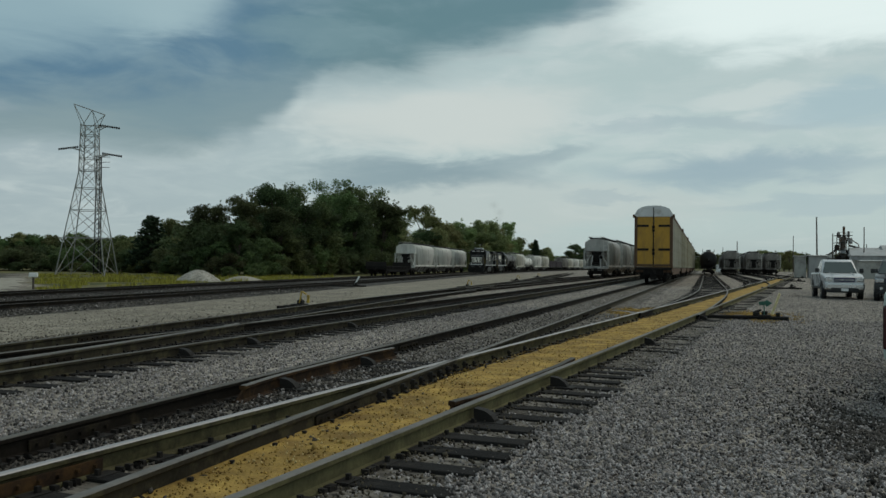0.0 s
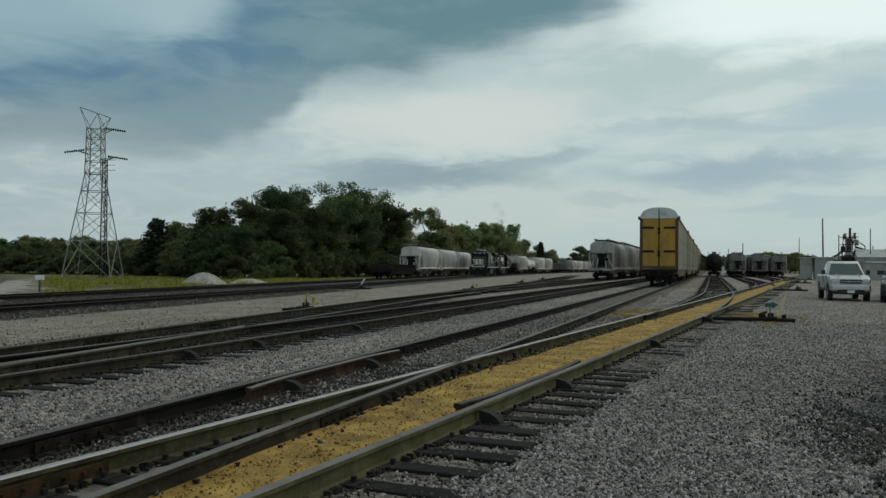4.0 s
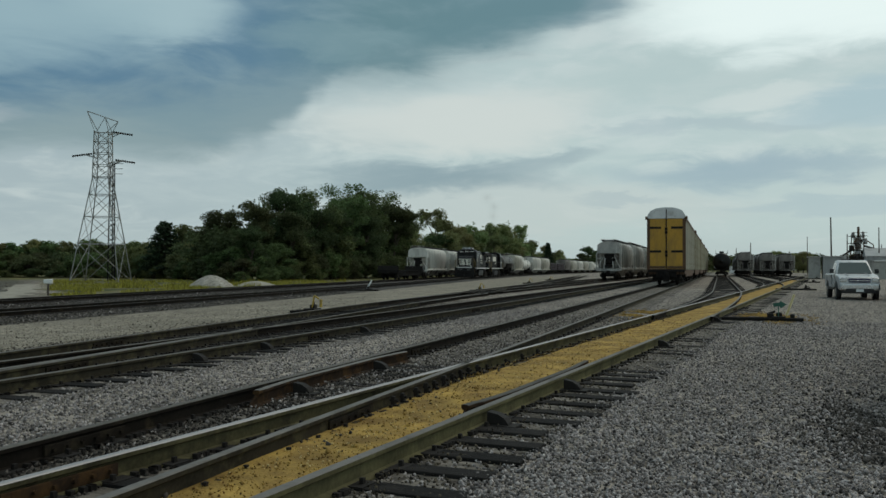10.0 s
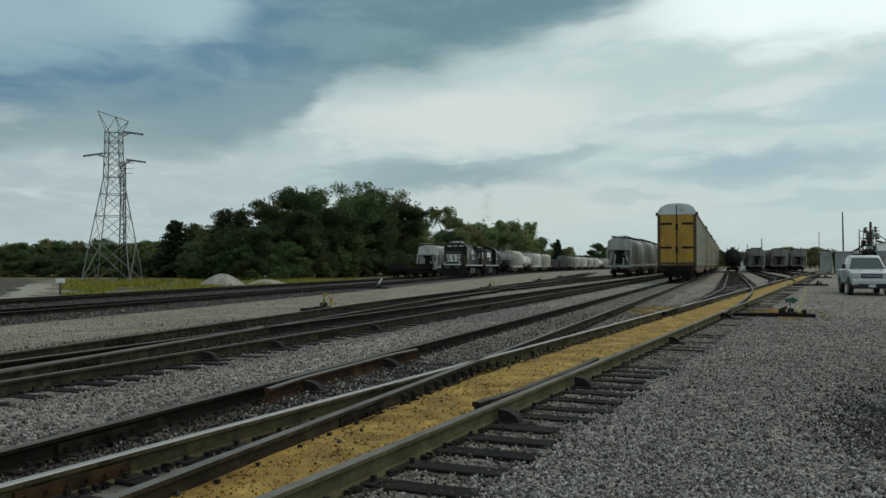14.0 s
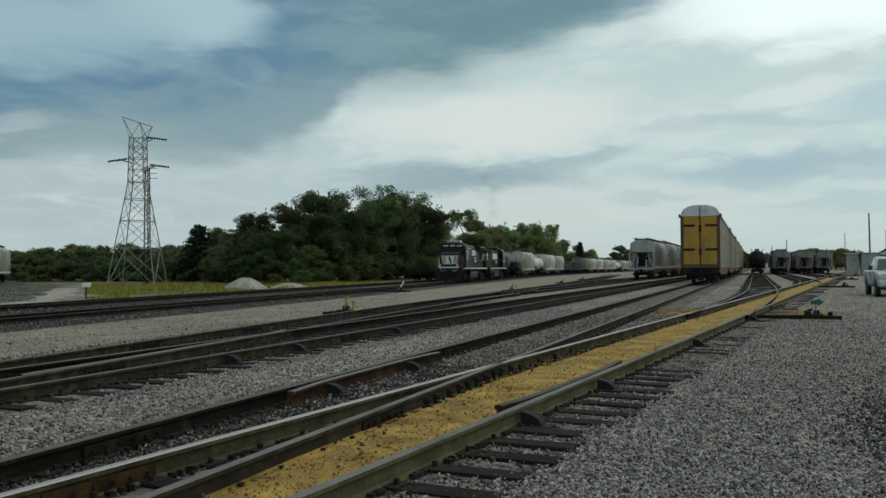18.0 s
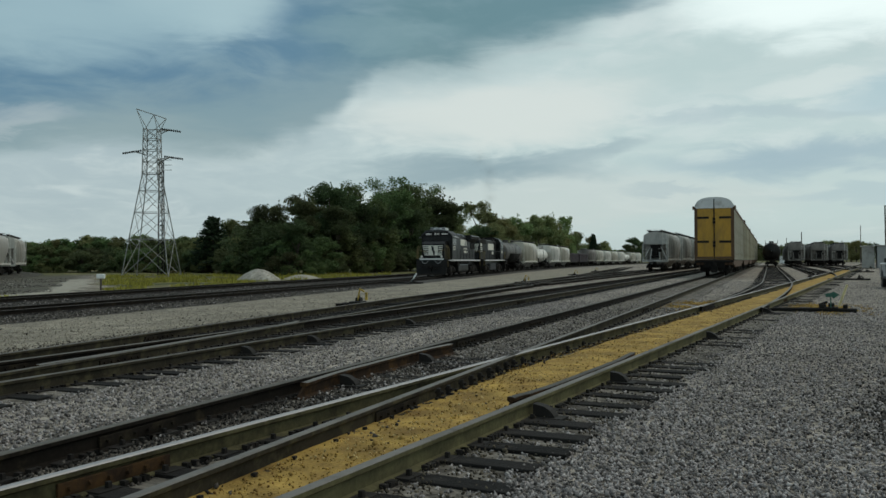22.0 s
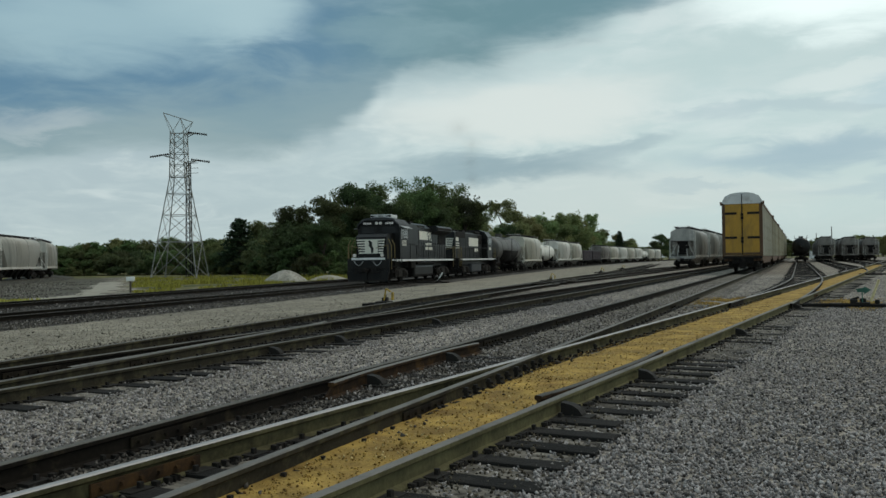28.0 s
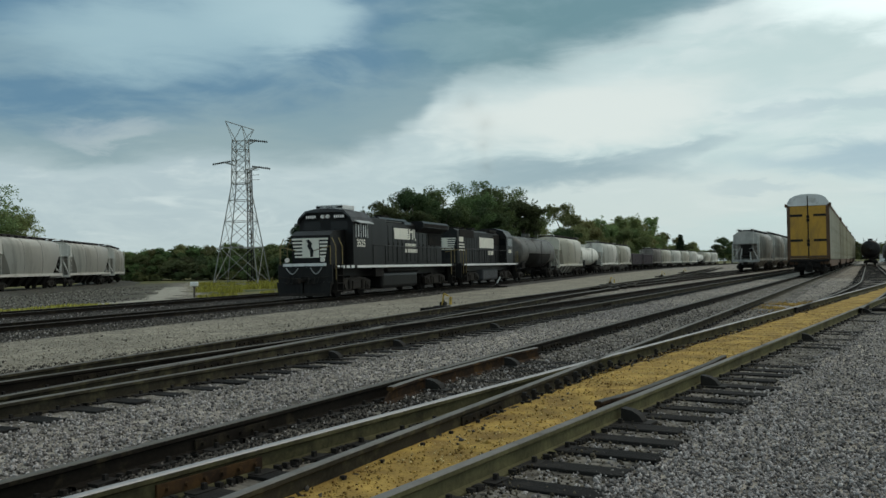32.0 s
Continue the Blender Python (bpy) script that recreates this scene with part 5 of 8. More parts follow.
def tank_car(label, paint, length=15.5, radius=1.42, platform=IRON, group="", lower=None):
    """Tank car: dished shell on stub sills, dome with platform and handrails, side ladder, saddles."""
    car = thing("tank_car", label, "tank car", group)
    h = length / 2 - 0.8
    zc = 1.15 + radius
    rings = [(-h, 0.05), (-h + 0.05, 0.5), (-h + 0.18, 0.8), (-h + 0.42, 0.96), (-h + 0.7, 1.0), (h - 0.7, 1.0), (h - 0.42, 0.96), (h - 0.18, 0.8), (h - 0.05, 0.5), (h, 0.05)]
    seg = 28
    verts = [(radius * f * math.sin(2 * math.pi * k / seg), y, zc + radius * f * math.cos(2 * math.pi * k / seg)) for y, f in rings for k in range(seg)]
    faces = [(i * seg + k, i * seg + (k + 1) % seg, (i + 1) * seg + (k + 1) % seg, (i + 1) * seg + k) for i in range(len(rings) - 1) for k in range(seg)]
    faces += [tuple(range(seg)), tuple((len(rings) - 1) * seg + k for k in range(seg))[::-1]]
    raw("shell", verts, faces, paint, car, smooth=True)
    if lower is not None:
        n = 14
        vs = [((radius + k) * math.sin(a), y, zc + (radius + k) * math.cos(a)) for k in (0.02, -0.02) for y in (-h * 0.62, h * 0.62) for a in [math.pi * (0.53 + 0.94 * q / n) for q in range(n + 1)]]
        m = n + 1
        fs = [(q, q + 1, m + q + 1, m + q) for q in range(n)] + [(2 * m + q, 3 * m + q, 3 * m + q + 1, 2 * m + q + 1) for q in range(n)] + [(q, 2 * m + q, 2 * m + q + 1, q + 1) for q in range(n)] + [(m + q, m + q + 1, 3 * m + q + 1, 3 * m + q) for q in range(n)]
        raw("belly_sheet", vs, fs, lower, car, "black belly sheet round the lower shell", smooth=True)
    for y in (-h * 0.62, -h * 0.2, h * 0.2, h * 0.62):
        part("weld_band", tube(B(), (0, y - 0.02, zc), (0, y + 0.02, zc), radius + 0.012, 28), paint, car)
    bm = B()
    tube(bm, (0, 0, zc + radius - 0.1), (0, 0, zc + radius + 0.38), 0.42, 14)
    for q in (-0.7, 0.7):
        tube(bm, (0, q, zc + radius - 0.1), (0, q, zc + radius + 0.2), 0.14, 10)
    part("dome", bm, paint, car)
    bm = B()
    for s in (-1, 1):
        box(bm, s * 0.85, 0, zc + radius - 0.02, 0.5, 2.3, 0.05)
        for q in (-1.15, 0, 1.15):
            tube(bm, (s * 1.08, q, zc + radius - 0.02), (s * 1.08, q, zc + radius + 0.55), 0.02, 5)
        tube(bm, (s * 1.08, -1.15, zc + radius + 0.55), (s * 1.08, 1.15, zc + radius + 0.55), 0.02, 5)
        tube(bm, (s * 1.08, -1.15, zc + radius + 0.28), (s * 1.08, 1.15, zc + radius + 0.28), 0.016, 5)
    part("dome_platform", bm, platform, car)
    for s in (-1, 1):
        bm = B()
        ladder_rungs(bm, s * (radius + 0.1), 0, 1.0, zc + radius * 0.75, 0.4, along="y", n=9)
        part("side_ladder", bm, platform, car)
    for s in (-1, 1):
        bm = B()
        box(bm, 0, s * (h - 0.9), 1.0, 0.75, 3.0, 0.32, 0.03)
        side_prism(bm, [(s * (h - 2.5), 1.1), (s * (h - 1.3), 1.1), (s * (h - 1.5), 1.85), (s * (h - 2.3), 1.85)], -1.15, 1.15)
        box(bm, 0, s * (h + 0.55), 1.1, 2.7, 0.12, 0.22, 0.01)
        for x in (-1.3, 1.3):
            box(bm, x, s * (h - 0.1), 1.1, 0.08, 1.4, 0.08)
            tube(bm, (x, s * (h + 0.55), 1.1), (x, s * (h + 0.55), 2.1), 0.02, 5)
        tube(bm, (-1.3, s * (h + 0.55), 2.1), (1.3, s * (h + 0.55), 2.1), 0.02, 5)
        part("stub_sill", bm, GRIME_AND_SHADE, car)
        coupler(car, s * length / 2, s)
        truck(car, s * (h - 1.0))
    return car


def autorack(label, length=27.6, group="", full=True):
    """Enclosed auto carrier: low deck, ribbed sheet sides, domed roof, double end doors."""
    car = thing("autorack_car", label, "autorack car", group)
    h = length / 2 - 0.55
    w = 1.52
    bm = B()
    box(bm, 0, 0, 1.02, 2.8, 2 * h, 0.42, 0.03)
    for s in (-1, 1):
        box(bm, s * 1.36, 0, 0.86, 0.10, 2 * h - 9.0, 0.5, 0.02)
    part("flat_deck", bm, RUST_BROWN, car, "dark rusty deck")
    # corner posts and top chords
    bm = B()
    for sx in (-1, 1):
        for sy in (-1, 1):
            box(bm, sx * (w - 0.06), sy * (h - 0.1), 3.1, 0.14, 0.2, 4.0, 0.01)
        box(bm, sx * (w - 0.03), 0, 5.06, 0.1, 2 * h, 0.16, 0.01)
        box(bm, sx * (w + 0.08), h - 0.12, 5.1, 0.14, 0.2, 0.25)
        box(bm, sx * (w + 0.08), -h + 0.12, 5.1, 0.14, 0.2, 0.25)
    part("corner_post", bm, RUST_BROWN, car)
    n = 14
    pitch = (2 * h - 0.5) / n
    panel, rib = None, None
    for s in (-1, 1):
        for row, (z0, z1) in enumerate(((1.25, 2.48), (2.52, 3.72), (3.76, 4.96))):
            for k in range(n):
                y = -h + 0.25 + pitch * (k + 0.5)
                if panel is None:
                    bm = B()
                    box(bm, 0, 0, 0, 0.02, pitch - 0.05, 1.2)
                    for q in range(6):
                        box(bm, 0.012, 0, -0.5 + q * 0.2, 0.02, pitch - 0.12, 0.05)
                    panel = bpy.data.meshes.new("side_panel")
                    bm.to_mesh(panel)
                    bm.free()
                    panel.materials.append(RACK_PANEL)
                if full:
                    ob = link_mesh("side_panel", panel, car)
                    ob.matrix_basis = Matrix.Translation((s * (w - 0.04), y, (z0 + z1) / 2)) @ Matrix.Rotation(0 if s > 0 else math.pi, 4, "Z")
        if not full:
            bm = B()
            box(bm, s * (w - 0.045), 0, 3.1, 0.02, 2 * h - 0.4, 3.7)
            part("side_sheet", bm, RACK_YELLOWED, car)
        for k in range(n + 1):
            if rib is None:
                bm = B()
                box(bm, 0, 0, 3.1, 0.07, 0.09, 3.9)
                ob = part("side_rib", bm, RACK_PANEL, car)
                rib = ob.data
            else:
                ob = link_mesh("side_rib", rib, car)
            ob.location = (s * (w - 0.02), -h + 0.25 + pitch * k, 0)
    # domed roof
    arc = [(w, 5.1), (w - 0.06, 5.35), (w - 0.25, 5.62), (w - 0.6, 5.80), (0.5, 5.88), (0, 5.9)]
    outline = arc + [(-x, z) for x, z in arc[-2::-1]]
    bm = prism(B(), outline, -h + 0.02, h - 0.02)
    for f in bm.faces:
        f.smooth = len(f.verts) == 4
    part("roof", bm, RACK_ROOF, car)
    for s in (-1, 1):
        for x in (-1, 1):
            bm = B()
            box(bm, x * 0.72, s * (h + 0.02), 3.14, 1.36, 0.06, 3.78, 0.015)
            door = part("end_door", bm, RACK_YELLOW, car)
            for z in (2.55, 4.35):
                bm = B()
                box(bm, x * 0.84, s * (h + 0.058), z, 0.9, 0.02, 0.17)
                part("vent_slot", bm, IRON, door)
            part("door_edge", box(B(), x * 1.36, s * (h + 0.05), 3.14, 0.16, 0.03, 3.78), RUST_BROWN, door, "rusty door edge")
            part("door_foot", box(B(), x * 0.72, s * (h + 0.053), 1.36, 1.3, 0.02, 0.16), RUST_BROWN, door, "rusty door foot")
            bm = B()
            prism(bm, [(x * 0.03, 5.05), (x * 1.4, 5.05), (x * 1.36, 5.32), (x * 1.16, 5.58), (x * 0.8, 5.74), (x * 0.03, 5.82)], min(s * h, s * (h + 0.07)), max(s * h, s * (h + 0.07)))
            part("end_gable", bm, RACK_ROOF, car)
        bm = B()
        tube(bm, (0, s * (h + 0.08), 1.25), (0, s * (h + 0.08), 5.75), 0.035, 6)
        for z in (2.25, 2.5, 4.0, 4.25):
            box(bm, 0, s * (h + 0.09), z, 0.2, 0.06, 0.2)
        part("lock_rod", bm, IRON, car)
        bm = B()
        box(bm, 0, s * (h + 0.1), 1.08, 2.9, 0.3, 0.16, 0.02)
        box(bm, 0, s * (h - 0.1), 0.8, 1.6, 0.5, 0.45, 0.05)
        for x in (-1.25, 1.25):
            ladder_rungs(bm, x, s * (h + 0.12), 0.45, 1.05, 0.4, n=3, r=0.02)
        part("end_platform", bm, GRIME_AND_SHADE, car)
        bm = B()
        box(bm, 0, s * (h - 0.35), 0.62, 2.2, 0.5, 0.5, 0.05)
        box(bm, 0, s * (h + 0.2), 0.5, 0.5, 0.5, 0.5, 0.08)
        part("cushion_gear", bm, GRIME_AND_SHADE, car)
        coupler(car, s * length / 2, s)
        truck(car, s * (h - 3.2))
    return car


def box_car(label, paint, length=16.5, height=4.4, base=None, group=""):
    """Plain-sided car: ribbed sheets, corrugated ends, flat roof; base paints the lower half."""
    car = thing("box_car", label, "box car", group)
    h = length / 2 - 0.6
    bm = B()
    box(bm, 0, 0, (height + 1.1) / 2, 2.9, 2 * h, height - 1.1, 0.04)
    for s in (-1, 1):
        for k in range(11):
            box(bm, s * 1.47, (k - 5) * h / 5.2, (height + 1.1) / 2, 0.06, 0.1, height - 1.3)
        for k in range(7):
            box(bm, 0, s * (h + 0.02), 1.5 + k * (height - 2) / 6, 2.7, 0.08, 0.14)
    part("body", bm, paint, car)
    if base:
        bm = B()
        for s in (-1, 1):
            box(bm, s * 1.52, 0, 1.75, 0.03, 2 * h, 1.35)
        part("lower_side", bm, base, car)
    bm = B()
    prism(bm, [(-1.5, height), (1.5, height), (1.2, height + 0.1), (0, height + 0.18), (-1.2, height + 0.1)], -h - 0.05, h + 0.05)
    part("roof", bm, paint, car)
    bm = B()
    box(bm, 0, 0, 0.98, 2.7, 2 * h, 0.24)
    part("underframe", bm, GRIME_AND_SHADE, car)
    for s in (-1, 1):
        coupler(car, s * length / 2, s)
        truck(car, s * (h - 1.9))
    return car


def stand_on(car, line, s, turned=False):
    """Set a car on a track by its two truck places."""
    a, b = line.at(s - 5), line.at(s + 5)
    c, d = (a + b) / 2, b - a
    ang = math.degrees(math.atan2(d[1], d[0])) - 90 + (180 if turned else 0)
    return pose(c[0], c[1], level(c[0]) + RAIL, 0, 0, ang)


def cab_window(bm, x, y0, y1, z0, z1):
    box(bm, x, (y0 + y1) / 2, (z0 + z1) / 2, 0.02, y1 - y0, z1 - z0)


def loco_truck(unit, y, iron):
    bm = B()
    for s in (-1, 1):
        side_prism(bm, [(y - 1.75, 0.42), (y - 1.2, 0.3), (y - 0.55, 0.36), (y + 0.55, 0.36), (y + 1.2, 0.3), (y + 1.75, 0.42), (y + 1.85, 0.78), (y + 1.1, 0.95), (y - 1.1, 0.95), (y - 1.85, 0.78)], s * 0.98, s * 1.16)
        for k in (-1.37, 1.37):
            box(bm, s * 1.17, y + k, 0.55, 0.14, 0.46, 0.42, 0.04)
            tube(bm, (s * 1.2, y + k, 0.55), (s * 1.3, y + k, 0.55), 0.14, 10)
            tube(bm, (s * 1.18, y + k * 0.55, 0.4), (s * 1.18, y + k * 0.55, 0.85), 0.1, 8)
        box(bm, s * 1.15, y, 0.58, 0.16, 0.8, 0.4, 0.04)
        tube(bm, (s * 1.22, y - 0.3, 0.95), (s * 1.22, y + 0.9, 0.75), 0.05, 6)
    box(bm, 0, y, 0.85, 2.1, 0.7, 0.4)
    t = part("truck", bm, iron, unit)
    for k in (-1.37, 1.37):
        w = link_mesh("wheelset", WHEEL, t)
        w.location = (0, y + k, 0.5)
        w.scale = (1, 1.08, 1.08)
    return t


def handrail(unit, x, y0, y1, z0, z1, n, material, name="handrail"):
    bm = B()
    tube(bm, (x, y0, z1), (x, y1, z1), 0.022, 6)
    for k in range(n):
        y = y0 + (y1 - y0) * k / (n - 1)
        tube(bm, (x, y, z0), (x, y, z1), 0.018, 5)
    return part(name, bm, material, unit)


def steps(unit, x, y, material=GRIME_AND_SHADE):
    bm = B()
    for k in range(4):
        box(bm, x, y, 0.35 + k * 0.37, 0.32, 0.6, 0.04)
    for q in (-0.31, 0.31):
        box(bm, x, y + q, 0.95, 0.34, 0.03, 1.35)
    return part("steps", bm, material, unit)


def lettering(text, size, material, parent, m, name="lettering"):
    cu = bpy.data.curves.new(name, "FONT")
    cu.body, cu.size, cu.align_x, cu.align_y, cu.extrude, cu.offset = text, size, "CENTER", "CENTER", 0.004, 0.012
    cu.materials.append(material)
    ob = new(name, cu)
    ob.parent = parent
    ob.matrix_basis = m
    return ob


def on_right(y, z, x):
    """A pose on the car's right-hand side, reading forwards to the right."""
    return Matrix.Translation((x, y, z)) @ Matrix(((0, 0, 1, 0), (1, 0, 0, 0), (0, 1, 0, 0), (0, 0, 0, 1)))


def on_left(y, z, x):
    return Matrix.Translation((x, y, z)) @ Matrix(((0, 0, -1, 0), (-1, 0, 0, 0), (0, 1, 0, 0), (0, 0, 0, 1)))


def hood_doors(u, x, y0, z, tall, paint=BLACK):
    """Two rows of engine-room doors, each with its latch."""
    bm = B()
    box(bm, 0, 0, 0, 0.025, 0.6, tall, 0.006)
    box(bm, 0.023, -0.22, 0, 0.03, 0.03, 0.16)
    me = bpy.data.meshes.new("hood_door")
    bm.to_mesh(me)
    bm.free()
    me.materials.append(paint)
    for k in range(14):
        for s in (-1, 1):
            ob = link_mesh("hood_door", me, u)
            ob.matrix_basis = Matrix.Translation((s * x, y0 - k * 0.68, z)) @ Matrix.Rotation(0 if s > 0 else math.pi, 4, "Z")


DUSTY_BLACK = surface("dust_greyed_black_paint", (0.015, 0.0155, 0.016), rough=0.55, var=0.4, scale=0.8, grain=12, bump=0.04, dirt=(0.045, 0.043, 0.04), dirt_amount=0.4, stretch=(1, 1, 0.35), spec=0.15)
TANK_GREY = surface("dusty_dark_tank", (0.075, 0.078, 0.083), rough=0.7, var=0.3, scale=1.0, dirt=(0.04, 0.036, 0.032), dirt_amount=0.4, spec=0.2)


def lead_locomotive():
    u = thing("diesel_locomotive", "black diesel locomotive with white nose stripes leading the train", "locomotive")
    # frame with walkway, pilot and plough
    bm = B()
    box(bm, 0, -0.1, 1.50, 3.0, 18.0, 0.16, 0.01)
    box(bm, 0, 0, 1.22, 1.7, 17.4, 0.42)
    part("frame", bm, BLACK, u)
    bm = B()
    for s in (-1, 1):
        box(bm, s * 1.513, -0.9, 1.50, 0.012, 14.6, 0.13)
        for k in range(4):
            box(bm, s * 1.513, 6.9 + k * 0.55, 1.50, 0.012, 0.34, 0.13)
    part("sill_stripe", bm, WHITE, u, "white sill stripe")
    bm = B()
    box(bm, 0, 9.0, 1.15, 2.9, 0.12, 0.95, 0.02)
    prism(bm, [(-1.45, 0.75), (1.45, 0.75), (1.3, 0.14), (-1.3, 0.14)], 9.0, 9.1)
    for s in (-1, 1):
        prism(bm, [(s * 1.45, 0.8), (s * 0.05, 0.8), (s * 0.05, 0.12), (s * 1.35, 0.16)], 9.1, 9.22)
    part("pilot", bm, BLACK, u)
    bm = B()
    box(bm, 0, -9.1, 1.05, 2.9, 0.12, 1.0, 0.02)
    part("rear_pilot", bm, BLACK, u)
    bm = B()
    box(bm, 0.0, 9.08, 1.62, 2.3, 0.05, 0.14)
    part("pilot_stripe", bm, WHITE, u, "white stripe across the pilot")
    for x0, x1 in ((-0.95, -0.35), (0.3, 0.95)):
        bm = B()
        pts = [(x0 + (x1 - x0) * k / 6, 9.16, 1.48 - 0.3 * math.sin(math.pi * k / 6)) for k in range(7)]
        for p, q in zip(pts, pts[1:]):
            tube(bm, p, q, 0.026, 5)
        part("jumper_cable", bm, SHEET_GREY, u, "pale drooping jumper cable")
    part("plough_edge", box(B(), 0, 9.24, 0.2, 2.3, 0.03, 0.12), TRUCK_IRON, u, "rubbed lower edge of the plough")
    for s in (-1, 1):
        part("uncoupling_lever", tube(B(), (s * 1.35, 9.2, 1.05), (s * 0.25, 9.25, 0.95), 0.022, 5), TRUCK_IRON, u)
    # low nose
    bm = B()
    side_prism(bm, [(6.75, 1.58), (8.45, 1.58), (8.5, 3.0), (8.1, 3.26), (6.75, 3.34)], -1.05, 1.05)
    bmesh.ops.bevel(bm, geom=[e for e in bm.edges if abs(e.verts[0].co.y - e.verts[1].co.y) < 0.1 and abs(e.verts[0].co.x) == abs(e.verts[1].co.x)], offset=0.08, segments=2, affect="EDGES")
    part("nose", bm, BLACK, u)
    bm = B()
    zs = [2.86, 2.69, 2.52, 2.35, 2.18, 2.01]
    for k, z in enumerate(zs):
        w = 0.98 - 0.03 * k
        if k == 0:
            box(bm, 0, 8.515, z, 2 * w, 0.012, 0.09)
        else:
            for a, b in ((-w, -0.52), (0.42, w)):
                box(bm, (a + b) / 2, 8.515 - 0.004 * k, z, b - a, 0.012, 0.09)
    box(bm, -0.03, 8.51, 2.43, 0.9, 0.012, 0.94)
    part("nose_stripes", bm, CREAM, u, "white horizontal nose stripes")
    bm = prism(B(), [(-0.16, 2.0), (-0.02, 2.0), (0.0, 2.3), (0.14, 2.5), (0.10, 2.66), (0.2, 2.8), (0.05, 2.84), (-0.12, 2.66), (-0.08, 2.5), (-0.2, 2.3)], 8.516, 8.526)
    part("nose_emblem", bm, BLACK, u, "black emblem shape on the nose")
    for s in (-1, 1):
        part("ditch_light", tube(B(), (s * 0.95, 9.0, 1.85), (s * 0.95, 9.1, 1.85), 0.11, 12), LAMP, u)
    # cab with windscreen, side windows, number boards and headlights
    bm = B()
    prism(bm, [(-1.5, 1.58), (1.5, 1.58), (1.5, 3.7), (1.42, 3.95), (1.05, 4.28), (0.5, 4.38), (-0.5, 4.38), (-1.05, 4.28), (-1.42, 3.95), (-1.5, 3.7)], 4.55, 6.8)
    part("cab", bm, BLACK, u)
    bm = B()
    prism(bm, [(-1.54, 3.72), (-1.45, 3.98), (-1.07, 4.32), (-0.5, 4.42), (0.5, 4.42), (1.07, 4.32), (1.45, 3.98), (1.54, 3.72), (1.44, 3.9), (1.0, 4.24), (-1.0, 4.24), (-1.44, 3.9)], 4.4, 7.0)
    part("cab_roof", bm, TANK_GREY, u, "dusty dark grey cab roof")
    for s in (-1, 1):
        bm = B()
        box(bm, s * 0.75, 6.815, 3.56, 0.95, 0.02, 0.42)
        part("windscreen", bm, GLASS, u)
        for a, b in ((5.95, 6.45), (5.15, 5.85)):
            bm = B()
            cab_window(bm, s * 1.508, a, b, 3.0, 3.62)
            part("cab_window", bm, GLASS, u)
    bm = B()
    for s in (-1, 1):
        for y in (5.1, 5.9, 6.5):
            box(bm, s * 1.515, y, 3.31, 0.02, 0.05, 0.7)
        for y in (5.35, 5.62, 6.2):
            box(bm, s * 1.514, y, 3.3, 0.016, 0.11, 0.6)
    part("window_frame", bm, RACK_ROOF, u, "grey aluminium window frame and sunshade")
    bm = B()
    for s in (-1, 1):
        part("number_board", box(B(), s * 0.78, 6.86, 4.02, 0.66, 0.1, 0.2, 0.01), BLACK, u, "black number board with pale bars")
        for k in range(5):
            box(bm, s * 0.78 + (k - 2) * 0.115, 6.915, 4.02, 0.075, 0.01, 0.13)
    part("number_bars", bm, NUMBER_LIT, u, "dimly lit pale bars on the number boards")
    bm = B()
    for s in (-1, 1):
        tube(bm, (s * 0.14, 6.8, 4.03), (s * 0.14, 6.92, 4.03), 0.10, 12)
    part("headlight", bm, LAMP, u)
    bm = B()
    box(bm, 0, 5.7, 4.52, 1.5, 1.4, 0.24, 0.04)
    for k in range(5):
        box(bm, 0, 6.42, 4.44 + k * 0.04, 1.0, 0.03, 0.015)
    for x in (-0.55, 0.0, 0.55):
        part("air_conditioner_grille", box(B(), x, 6.41, 4.53, 0.36, 0.03, 0.1), GRIME_AND_SHADE, u)
    part("air_conditioner", bm, RACK_ROOF, u, "grey roof air conditioner")
    # long hood with doors, equipment box behind the cab and flared radiators
    bm = B()
    prism(bm, [(-0.95, 1.58), (0.95, 1.58), (0.95, 3.92), (0.7, 4.1), (-0.7, 4.1), (-0.95, 3.92)], -7.8, 4.55)
    box(bm, 0, 3.5, 2.8, 2.9, 1.9, 2.5, 0.04)
    part("long_hood", bm, BLACK, u)
    hood_doors(u, 0.962, 2.2, 2.75, 2.0)
    bm = B()
    prism(bm, [(-1.0, 3.5), (1.0, 3.5), (1.5, 3.8), (1.5, 4.05), (1.35, 4.18), (-1.35, 4.18), (-1.5, 4.05), (-1.5, 3.8)], -7.75, -3.1)
    prism(bm, [(-1.0, 4.08), (1.0, 4.08), (0.8, 4.22), (-0.8, 4.22)], -1.8, 2.2)
    part("radiator_wing", bm, BLACK, u)
    bm = B()
    for s in (-1, 1):
        part("radiator_grille", box(B(), s * 1.505, -5.4, 3.93, 0.02, 4.3, 0.2), GRIME_AND_SHADE, u)
        part("air_intake", box(B(), s * 0.99, -6.4, 3.2, 0.04, 2.4, 0.9), GRIME_AND_SHADE, u)
    bm.free()
    bm = B()
    box(bm, 0, -0.2, 4.32, 0.5, 1.0, 0.2, 0.03)
    part("exhaust_stack", bm, GRIME_AND_SHADE, u)
    bm = B()
    tube(bm, (-0.25, 2.9, 4.14), (-0.25, 3.3, 4.2), 0.05, 6)
    tube(bm, (0.1, 2.9, 4.14), (0.1, 3.35, 4.2), 0.05, 6)
    tube(bm, (0, 4.1, 4.0), (0, 4.1, 4.6), 0.02, 5)
    box(bm, 1.2, 4.0, 4.12, 0.2, 0.7, 0.25)
    part("air_horn", bm, TRUCK_IRON, u)
